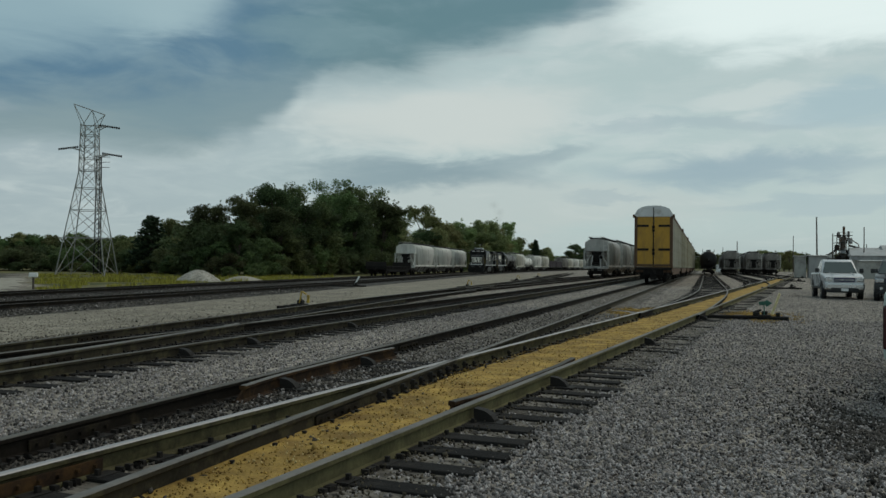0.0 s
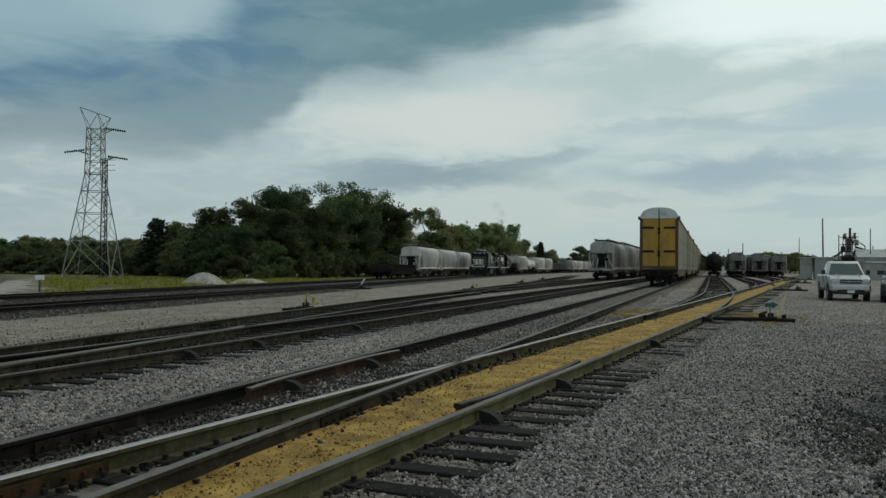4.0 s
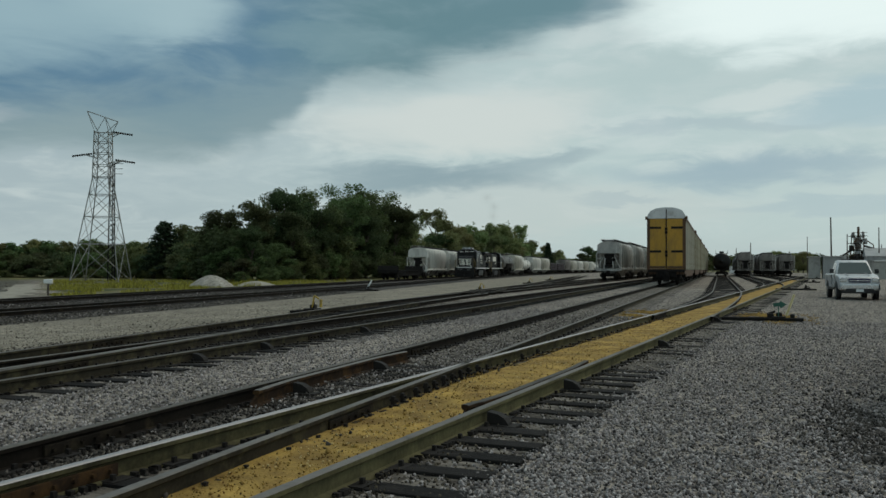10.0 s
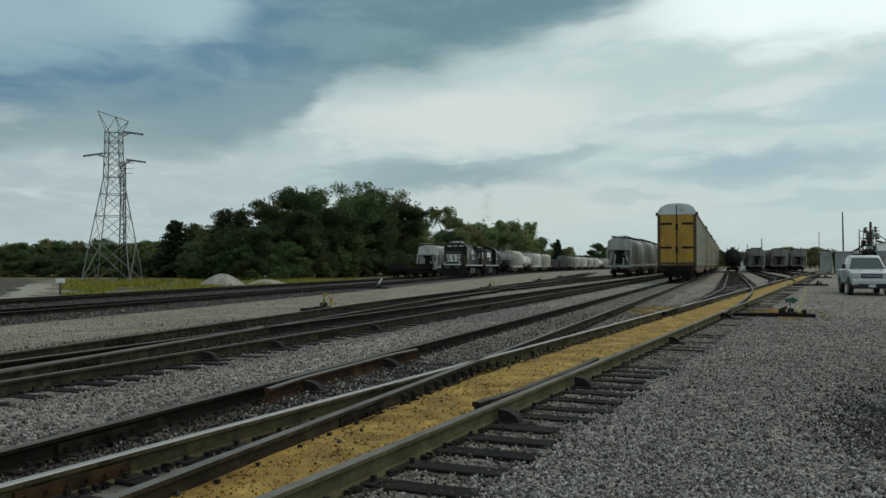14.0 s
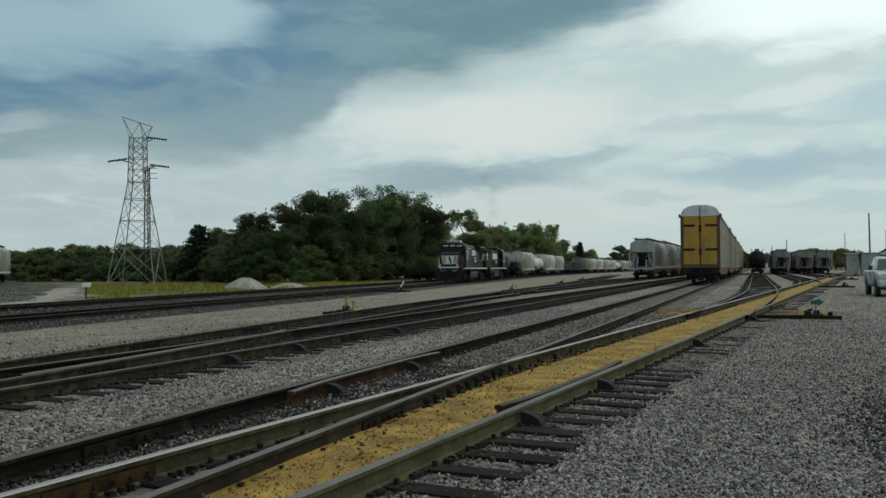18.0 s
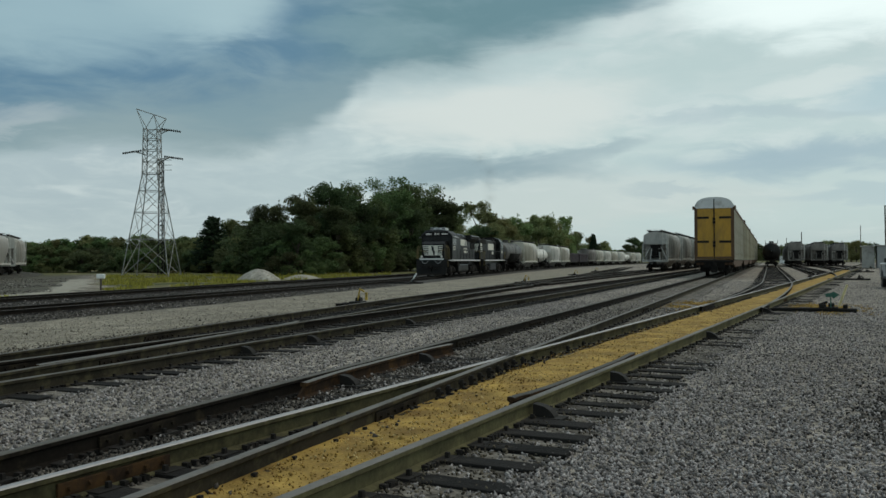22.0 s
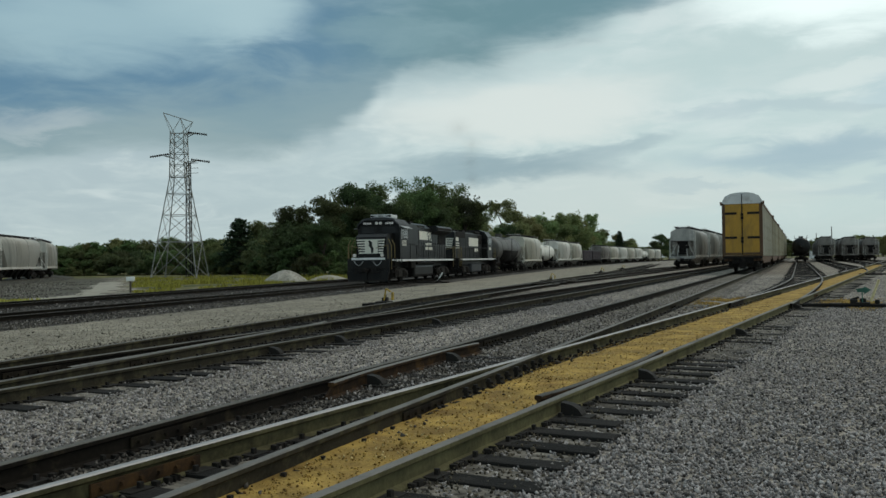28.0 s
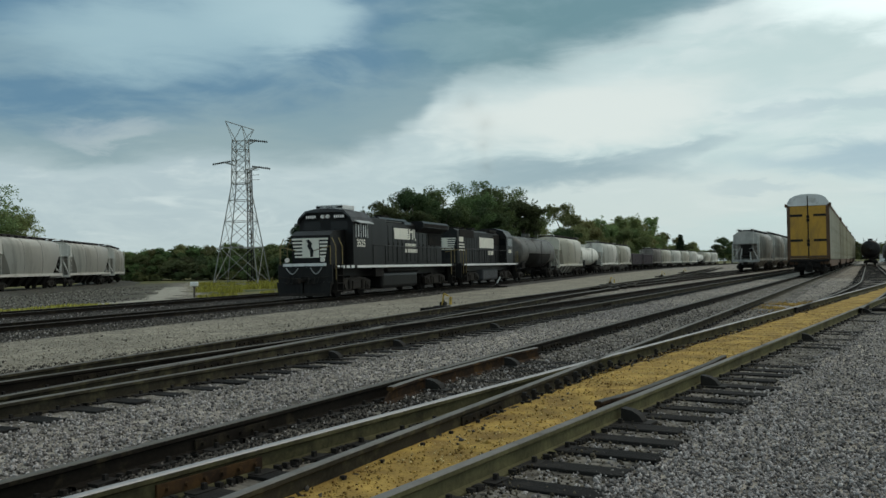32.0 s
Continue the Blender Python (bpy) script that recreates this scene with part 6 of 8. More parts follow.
    for s in (-1, 1):
        emblem = part("side_emblem", box(B(), s * 0.982, -0.75, 3.35, 0.008, 2.0, 0.6), CREAM, u, "cream striped side emblem")
        for k in range(5):
            part("emblem_stripe", box(B(), s * 0.984, -0.75 - 0.05 * k, 3.62 - 0.135 * k, 0.012, 2.2, 0.1), CREAM, emblem)
        for y, z, w, h in ((-2.1, 3.36, 0.16, 0.62), (-2.34, 3.5, 0.34, 0.12), (-2.58, 3.34, 0.16, 0.6), (-2.84, 3.4, 0.2, 0.5), (-3.02, 3.06, 0.18, 0.14)):
            part("emblem_bar", box(B(), s * 0.984, y, z, 0.012, w, h), CREAM, u, "cream emblem shape")
        for row, (y0, n, w) in enumerate(((-1.5, 8, 0.17), (-1.45, 9, 0.18))):
            for q in range(n):
                part("name_bar", box(B(), s * 0.984, y0 - q * (w + 0.05), 2.7 - 0.32 * row, 0.012, w, 0.22), CREAM, u, "cream lettering bar")
        part("hood_edge", box(B(), s * 0.86, 0.6, 4.02, 0.05, 3.4, 0.05, turn=Matrix.Rotation(0.6 * s, 4, "Y")), SHEET_GREY, u, "thin grey strip along the hood shoulder")
        part("sunshade", box(B(), s * 1.66, 5.8, 3.74, 0.36, 1.75, 0.035, turn=Matrix.Rotation(0.42 * s, 4, "Y")), SHEET_GREY, u, "grey awning over the cab window")
        part("rear_window_frame", box(B(), s * 1.2, 4.53, 3.62, 0.5, 0.04, 0.6), SHEET_GREY, u)
    lettering("3525", 0.52, CREAM, u, on_right(5.9, 2.66, 1.512), "road_number")
    lettering("3525", 0.52, CREAM, u, on_left(5.9, 2.66, -1.512), "road_number")
    bm = B()
    box(bm, 0, 0, 0.72, 2.5, 5.2, 0.85, 0.16)
    part("fuel_tank", bm, BLACK, u)
    bm = B()
    for s in (-1, 1):
        tube(bm, (s * 1.28, -2.3, 1.28), (s * 1.28, 2.3, 1.28), 0.13, 10)
        box(bm, s * 1.3, 3.4, 1.2, 0.25, 1.1, 0.5, 0.03)
    part("air_reservoir", bm, GRIME_AND_SHADE, u)
    for y in (5.9, -5.9):
        loco_truck(u, y, TRUCK_IRON)
    for s in (-1, 1):
        handrail(u, s * 1.46, -8.6, 4.3, 1.58, 2.6, 9, BLACK)
        steps(u, s * 1.38, 8.4)
        steps(u, s * 1.38, -8.5)
        part("rear_platform_rail", tube(B(), (s * 1.3, -8.95, 2.6), (s * 0.4, -8.95, 2.6), 0.024, 6), HANDRAIL, u, "yellow platform handrail")
        for q in (8.05, 8.75):
            bm = tube(B(), (s * 1.5, q, 0.9), (s * 1.5, q, 2.5), 0.026, 6)
            tube(bm, (s * 1.5, q, 2.48), (s * 1.3, q, 2.9), 0.026, 6)
            part("step_handrail", bm, HANDRAIL, u, "yellow step handrail")
        for q in (-8.15, -8.85):
            part("step_handrail", tube(B(), (s * 1.5, q, 0.9), (s * 1.5, q, 2.6), 0.026, 6), HANDRAIL, u, "yellow step handrail")
        bm = B()
        tube(bm, (s * 1.35, 9.02, 1.6), (s * 1.35, 9.02, 2.5), 0.024, 6)
        tube(bm, (s * 1.35, 9.02, 2.5), (s * 0.5, 9.02, 2.3), 0.02, 6)
        part("front_handrail", bm, HANDRAIL, u)
        coupler(u, s * 9.65, s)
        for q in (-0.8, -0.5, 0.5, 0.8):
            w = math.copysign(1, q)
            pts = [(q, s * 9.15, 1.1), (q + 0.05 * w, s * 9.4, 0.75), (q - 0.1 * w, s * 9.55, 0.7), (q - 0.15 * w, s * 9.3, 0.95)]
            bm = B()
            for p0, p1 in zip(pts, pts[1:]):
                tube(bm, p0, p1, 0.03, 5)
            part("air_hose", bm, GRIME_AND_SHADE, u)
    return u



def second_locomotive():
    """Runs hood end first: striped hood end, cab at the far end."""
    u = thing("diesel_locomotive", "black diesel locomotive running long hood first behind the leader", "locomotive")
    bm = B()
    box(bm, 0, 0, 1.50, 3.0, 16.8, 0.16, 0.01)
    box(bm, 0, 0, 1.22, 1.7, 16.2, 0.42)
    part("frame", bm, BLACK, u)
    bm = B()
    for s in (-1, 1):
        box(bm, s * 1.513, 0, 1.50, 0.012, 16.2, 0.13)
    part("sill_stripe", bm, WHITE, u, "white sill stripe")
    for s in (-1, 1):
        bm = B()
        box(bm, 0, s * 8.45, 1.1, 2.9, 0.12, 1.0, 0.02)
        part("pilot", bm, BLACK, u)
    bm = B()
    prism(bm, [(-0.9, 1.58), (0.9, 1.58), (0.9, 3.88), (0.6, 4.06), (-0.6, 4.06), (-0.9, 3.88)], -4.2, 7.6)
    part("long_hood", bm, DUSTY_BLACK, u)
    hood_doors(u, 0.912, 7.1, 2.6, 1.8, DUSTY_BLACK)
    for s in (-1, 1):
        part("radiator_grille", box(B(), s * 0.912, 5.3, 3.72, 0.04, 3.6, 0.55), GRIME_AND_SHADE, u)
        part("air_intake", box(B(), s * 0.912, -3.0, 3.4, 0.04, 1.6, 0.8), GRIME_AND_SHADE, u)
    for y in (6.2, 4.9):
        part("roof_fan", tube(B(), (0, y, 4.02), (0, y, 4.2), 0.6, 16), GRIME_AND_SHADE, u)
    part("exhaust_stack", box(B(), 0, 1.2, 4.17, 0.5, 0.9, 0.26, 0.03), GRIME_AND_SHADE, u)
    part("blower_duct", box(B(), 0, -2.4, 4.13, 1.7, 2.2, 0.2, 0.04), GRIME_AND_SHADE, u)
    bm = B()
    for k in range(6):
        w = 0.8 - 0.03 * k
        z = 3.35 - 0.15 * k
        box(bm, 0, 7.615, z, 2 * w, 0.012, 0.085)
    box(bm, 0.0, 7.612, 3.0, 0.4, 0.01, 0.8)
    part("hood_end_stripes", bm, CREAM, u, "white stripes on the hood end")
    for s in (-1, 1):
        part("side_emblem", box(B(), s * 0.93, -0.1, 3.15, 0.012, 4.2, 0.8), CREAM, u, "cream side emblem")
        part("end_emblem", box(B(), s * 0.93, 6.7, 3.3, 0.012, 1.0, 0.34), CREAM, u, "white square on the hood side")
        part("name_bar", box(B(), s * 0.93, -1.3, 2.4, 0.012, 1.5, 0.34), CREAM, u)
        for k in range(3):
            part("emblem_stripe", box(B(), s * 0.93, 6.6, 2.95 - 0.2 * k, 0.012, 1.3, 0.1), CREAM, u)
    bm = B()
    prism(bm, [(-1.5, 1.58), (1.5, 1.58), (1.5, 3.75), (1.2, 4.2), (0.5, 4.45), (-0.5, 4.45), (-1.2, 4.2), (-1.5, 3.75)], -6.4, -4.2)
    side_prism(bm, [(-6.4, 1.58), (-7.7, 1.58), (-7.75, 2.8), (-6.4, 3.0)], -0.9, 0.9)
    part("cab", bm, BLACK, u)
    for s in (-1, 1):
        bm = B()
        cab_window(bm, s * 1.508, -6.1, -4.5, 2.95, 3.6)
        part("cab_window", bm, GLASS, u)
        bm = B()
        box(bm, s * 1.2, -4.19, 3.3, 0.45, 0.02, 0.55)
        part("windscreen", bm, GLASS, u)
        bm = B()
        box(bm, s * 0.75, -6.41, 3.4, 0.9, 0.02, 0.5)
        part("windscreen", bm, GLASS, u)
    bm = B()
    for s in (-1, 1):
        box(bm, s * 1.514, -5.3, 2.55, 0.012, 1.0, 0.28)
    part("road_number_bar", bm, CREAM, u, "cream number bar below the cab window")
    bm = B()
    box(bm, 0, 0, 0.7, 2.5, 4.4, 0.8, 0.16)
    part("fuel_tank", bm, TANK_GREY, u, "dusty dark grey fuel tank")
    for y in (5.1, -5.1):
        loco_truck(u, y, TRUCK_IRON)
    for s in (-1, 1):
        handrail(u, s * 1.46, -4.0, 7.4, 1.58, 2.6, 8, BLACK)
        steps(u, s * 1.38, 7.8)
        steps(u, s * 1.38, -7.8)
        for q in (7.5, 8.15, -7.5, -8.15):
            part("step_handrail", tube(B(), (s * 1.5, q, 0.9), (s * 1.5, q, 2.6), 0.03, 6), HANDRAIL, u, "yellow step handrail")
        bm = tube(B(), (s * 1.4, 8.4, 1.6), (s * 1.4, 8.4, 2.6), 0.024, 6)
        tube(bm, (s * 1.4, 8.4, 2.58), (s * 0.3, 8.4, 2.4), 0.022, 6)
        part("end_handrail", bm, HANDRAIL, u, "yellow end handrail")
        coupler(u, s * 8.95, s)
    return u


LAMP = glow("headlight_glass", (0.55, 0.54, 0.5), 0.08)
NUMBER_LIT = glow("lit_number_board", (0.6, 0.6, 0.58), 0.15)

# ---- standing cars ----
for k in range(5):
    if k == 0:
        rack = autorack("yellow-ended autorack with a rounded galvanised roof", group="autoracks")
    car = rack if k == 0 else (copy_thing(rack2, stand_on(rack2, TRACK_B, 1)) if k > 1 else autorack("autorack with ribbed grey side panels", group="autoracks", full=False))
    if k == 1:
        rack2 = car
    car.matrix_basis = stand_on(car, TRACK_B, TRACK_B.s_of_y(69.0 + 13.8 + k * 27.7)) @ Matrix.Diagonal((0.955, 1, 1.025, 1))
# dark discharge hoppers: the shadow under the cars is put into their colour
grey_hopper = hopper_car("light grey covered hopper car with dirty streaks", HOPPER_GREY, group="grey hopper cars", dark_end=GRIME_AND_SHADE)
TALL = Matrix.Diagonal((1, 1, 1.04, 1))
dull_hopper = hopper_car("sooty grey covered hopper car on the yard track", HOPPER_DULL, group="dull hopper cars")
white_hopper = hopper_car("white covered hopper car parked on the far main track", HOPPER_WHITE, length=18.4)
dull_hopper.matrix_basis = stand_on(dull_hopper, TRACK_C2, TRACK_C2.s_of_y(103 + 8.7)) @ TALL
for k in range(1, 6):
    copy_thing(dull_hopper, stand_on(dull_hopper, TRACK_C2, TRACK_C2.s_of_y(103 + 8.7 + 17.6 * k)) @ TALL)
soot_hopper = hopper_car("brown-sooted grey covered hopper car", HOPPER_SOOT, group="sooted hopper cars", dark_end=GRIME_AND_SHADE)
soot_hopper.matrix_basis = stand_on(soot_hopper, TRACK_E, TRACK_E.s_of_y(174 + 8.7))
for ln, y0, first, n in ((TRACK_E, 174, 1, 4), (TRACK_F, 181, 0, 3)):
    for k in range(first, n):
        copy_thing(soot_hopper, stand_on(soot_hopper, ln, ln.s_of_y(y0 + 8.7 + 17.6 * k)))
for k in range(3):
    copy_thing(soot_hopper, stand_on(soot_hopper, TRACK_G, TRACK_G.s_of_y(192 + 8.7 + 17.6 * k)))
black_tank = tank_car("black tank car with dome and platform at the track's end", BLACK, radius=1.56, group="black tank cars")
black_tank.matrix_basis = stand_on(black_tank, TRACK_D, TRACK_D.s_of_y(166 + 7.7))
for k in (1, 2, 3):
    copy_thing(black_tank, stand_on(black_tank, TRACK_D, TRACK_D.s_of_y(166 + 7.7 + 15.8 * k)))
white_hopper.matrix_basis = stand_on(white_hopper, FAR_MAIN, FAR_MAIN.s_of_y(116 + 9.1))
second_white = copy_thing(white_hopper, stand_on(white_hopper, FAR_MAIN, FAR_MAIN.s_of_y(116 + 9.1 + 18.5)))
copy_thing(white_hopper, stand_on(white_hopper, FAR_MAIN, FAR_MAIN.s_of_y(116 + 9.1 + 37.0)))


def flat_car(label, length=16.0):
    """Empty low flat car: planked deck on a fish-bellied sill, with stake pockets."""
    car = thing("flat_car", label, "flat car")
    h = length / 2 - 0.6
    part("deck", box(B(), 0, 0, 1.12, 2.8, 2 * h, 0.12, 0.01), TIE_WOOD, car)
    part("side_sill", side_prism(B(), [(-h, 1.06), (h, 1.06), (h, 0.8), (h * 0.5, 0.5), (-h * 0.5, 0.5), (-h, 0.8)], -1.2, 1.2), GRIME_AND_SHADE, car)
    for s in (-1, 1):
        for k in range(9):
            part("stake_pocket", box(B(), s * 1.42, (k - 4) * h / 4.4, 1.05, 0.08, 0.14, 0.3), IRON, car)
        part("end_post", box(B(), 0, s * (h - 0.1), 1.45, 2.6, 0.12, 0.6, 0.02), IRON, car)
        coupler(car, s * length / 2, s)
        truck(car, s * (h - 1.8))
    return car


empty_flat = flat_car("empty dark flat car coupled to the white hopper")
empty_flat.matrix_basis = stand_on(empty_flat, FAR_MAIN, FAR_MAIN.s_of_y(107.6))
# parked string on the branch at the edge of the woods
sb = BRANCH.s_of_y(57.4)
grey_hopper.matrix_basis = stand_on(grey_hopper, BRANCH, sb - 9.1)
for k in (1, 2):
    copy_thing(grey_hopper, stand_on(grey_hopper, BRANCH, sb - 9.1 + 18.2 * k))

# ---- the moving train ----
lead = lead_locomotive()
helper = second_locomotive()
train = [(lead, 19.4), (helper, 18.4)]
train.append((tank_car("dark grey tank car coupled behind the locomotives", surface("sooty_tank_paint", (0.105, 0.098, 0.088), rough=0.5, var=0.3, scale=0.6, dirt=(0.025, 0.022, 0.02), dirt_amount=0.6, spec=0.25), length=17.8, radius=1.45, group="train cars", lower=GRIME_AND_SHADE), 18.0))
cream_hopper = hopper_car("cream-grey covered hopper car in the moving train", CREAM_GREY, group="train cars")
train.append((cream_hopper, 17.6))
pale_tank = tank_car("white tank car in the moving train", HOPPER_WHITE, length=16.2, radius=1.22, group="train cars")
train.append((pale_tank, 16.4))
train.append((copy_thing(white_hopper, Matrix()), 18.6))
white_train_car = train[-1][0]
tagged(white_train_car, "white covered hopper car in the moving train", "hopper car", "train cars")
train.append((copy_thing(cream_hopper, Matrix()), 17.6))
DULL_BROWN = surface("dull_blue_brown_paint", (0.05, 0.042, 0.05), rough=0.75, var=0.3, scale=0.8, dirt=(0.09, 0.055, 0.04), dirt_amount=0.4, spec=0.2)
brown_car = box_car("low dull blue-brown open car in the moving train", DULL_BROWN, height=3.0, group="train cars")
train.append((brown_car, 16.8))
train.append((copy_thing(brown_car, Matrix()), 16.8))
train.append((copy_thing(soot_hopper, Matrix()), 17.6))
tagged(train[-1][0], "brown-sooted hopper car in the moving train", "hopper car", "train cars")
train += [(copy_thing(cream_hopper, Matrix()), 17.6), (copy_thing(white_train_car, Matrix()), 18.6), (copy_thing(cream_hopper, Matrix()), 17.6), (copy_thing(white_train_car, Matrix()), 18.6)]
train += [(copy_thing(pale_tank, Matrix()), 16.4), (copy_thing(cream_hopper, Matrix()), 17.6), (copy_thing(white_train_car, Matrix()), 18.6)]
# where the lead cab stands on its track, by the clock
RUN = [(0, 195.0), (3, 192.5), (6, 185.0), (9, 172.5), (12, 158.5), (14, 148.7), (17, 136.0), (20, 125.0), (22, 118.0), (25, 106.9), (28, 92.9), (30, 84.6), (32, 76.5)]


def run_at(t):
    """Smooth run of the train through the rows of RUN."""
    ts, ss = [r[0] for r in RUN], [r[1] for r in RUN]
    i = max(0, min(len(ts) - 2, next((k for k in range(len(ts) - 1) if t <= ts[k + 1]), len(ts) - 2)))
    slope = [(ss[min(k + 1, len(ss) - 1)] - ss[max(k - 1, 0)]) / (ts[min(k + 1, len(ts) - 1)] - ts[max(k - 1, 0)]) for k in range(len(ts))]
    w = ts[i + 1] - ts[i]
    u = (t - ts[i]) / w
    return (2 * u ** 3 - 3 * u * u + 1) * ss[i] + (u ** 3 - 2 * u * u + u) * w * slope[i] + (3 * u * u - 2 * u ** 3) * ss[i + 1] + (u ** 3 - u * u) * w * slope[i + 1]


def smoke_plume():
    """Thin diesel exhaust: a loose column of faint wisps that leans back from the stack."""
    m = bpy.data.materials.new("thin_exhaust_smoke")
    m.use_nodes = True
    nt = m.node_tree
    b = nt.nodes["Principled BSDF"]
    b.inputs["Base Color"].default_value = (0.15, 0.135, 0.12, 1)
    b.inputs["Roughness"].default_value = 1.0
    b.inputs["Specular IOR Level"].default_value = 0.0
    # each wisp thins out from its middle
    uv, ball, thin = nt.nodes.new("ShaderNodeUVMap"), nt.nodes.new("ShaderNodeTexGradient"), nt.nodes.new("ShaderNodeMath")
    ball.gradient_type = "QUADRATIC_SPHERE"
    nt.links.new(uv.outputs[0], ball.inputs[0])
    thin.operation = "MULTIPLY"
    thin.inputs[1].default_value = 0.14
    nt.links.new(ball.outputs["Fac"], thin.inputs[0])
    nt.links.new(thin.outputs[0], b.inputs["Alpha"])
    rs = np.random.RandomState(8)
    n = 6
    u = (np.arange(n) + 0.5) / n
    p = np.column_stack([rs.normal(size=n) * 0.25, 1.5 * u ** 1.3, 0.6 + 10.0 * u])
    k = (0.9 + 1.1 * u) * rs.uniform(0.9, 1.1, n)
    a = rs.uniform(-0.25, 0.25, n)
    right = np.column_stack([np.cos(a), np.sin(a), np.zeros(n)]) * k[:, None]
    up = np.array((0, 0, 1.25)) * (0.95 + 0.4 * u)[:, None]
    v = np.stack([p - right - up, p + right - up, p + right + up, p - right + up], 1).reshape(-1, 3)
    me = leaf_mesh("exhaust_smoke", v, np.arange(n * 4).reshape(-1, 4), m)
    layer = me.uv_layers.new(name="wisp")
    layer.data.foreach_set("uv", np.tile(np.array([-1, -1, 1, -1, 1, 1, -1, 1], np.float32), n))
    return tagged(new("exhaust_smoke", me), "thin grey-brown diesel smoke above the second locomotive", "smoke", kind="stuff")


def motions():
    times = [0.5 * k for k in range(65)]
    s0 = -2.6
    for car, length in train:
        rows = [(t, stand_on(car, MAIN, run_at(t) + s0 + length / 2, turned=True)) for t in times]
        walk(car, rows)
        s0 += length
    plume = smoke_plume()
    rise = Matrix.Translation((0, -0.2, 4.6))
    walk(plume, [(t, stand_on(plume, MAIN, run_at(t) - 2.6 + 31.0, turned=True) @ rise) for t in times])
    # wheels turn with the run
    fine = [0.1 * k for k in range(321)]
    for car, length in train[:4]:
        for t in [c for c in car.children if c.name.startswith("truck")]:
            for w in [c for c in t.children if c.name.startswith("wheelset")]:
                place, size = w.location.copy(), w.scale.copy()
                walk(w, [(q, Matrix.Translation(place) @ Matrix.Rotation((run_at(q) - 200.0) / 0.48, 4, "X")) for q in fine])
                w.scale = size

# ---- trees and weeds ----
def leaf_cloud(rs, centres, radii, per, size):
    """Leaf sprays round the given centres: bent four-sided blades facing every way."""
    vs, n = [], 0
    for c, r in zip(centres, radii):
        d = rs.normal(size=(per, 3))
        d /= np.linalg.norm(d, axis=1)[:, None]
        p = np.array(c) + d * r * (rs.rand(per, 1) ** 0.45) * np.array((1, 1, 0.8))
        u = rs.normal(size=(per, 3))
        u /= np.linalg.norm(u, axis=1)[:, None]
        w = np.cross(u, rs.normal(size=(per, 3)))
        w /= np.linalg.norm(w, axis=1)[:, None] + 1e-6
        k = size * rs.uniform(0.6, 1.4, (per, 1))
        vs.append(np.stack([p - u * k, p + w * k * 0.55, p + u * k, p - w * k * 0.55], 1))
        n += per
    v = np.concatenate(vs).reshape(-1, 3)
    f = np.arange(len(v)).reshape(-1, 4)
    return v, f


def leaf_mesh(name, v, f, material):
    me = bpy.data.meshes.new(name)
    me.vertices.add(len(v))
    me.vertices.foreach_set("co", v.ravel())
    me.loops.add(f.size)
    me.loops.foreach_set("vertex_index", f.ravel().astype(np.int32))
    me.polygons.add(len(f))
    me.polygons.foreach_set("loop_start", np.arange(0, f.size, f.shape[1], dtype=np.int32))
    me.update(calc_edges=True)
    me.materials.append(material)
    return me


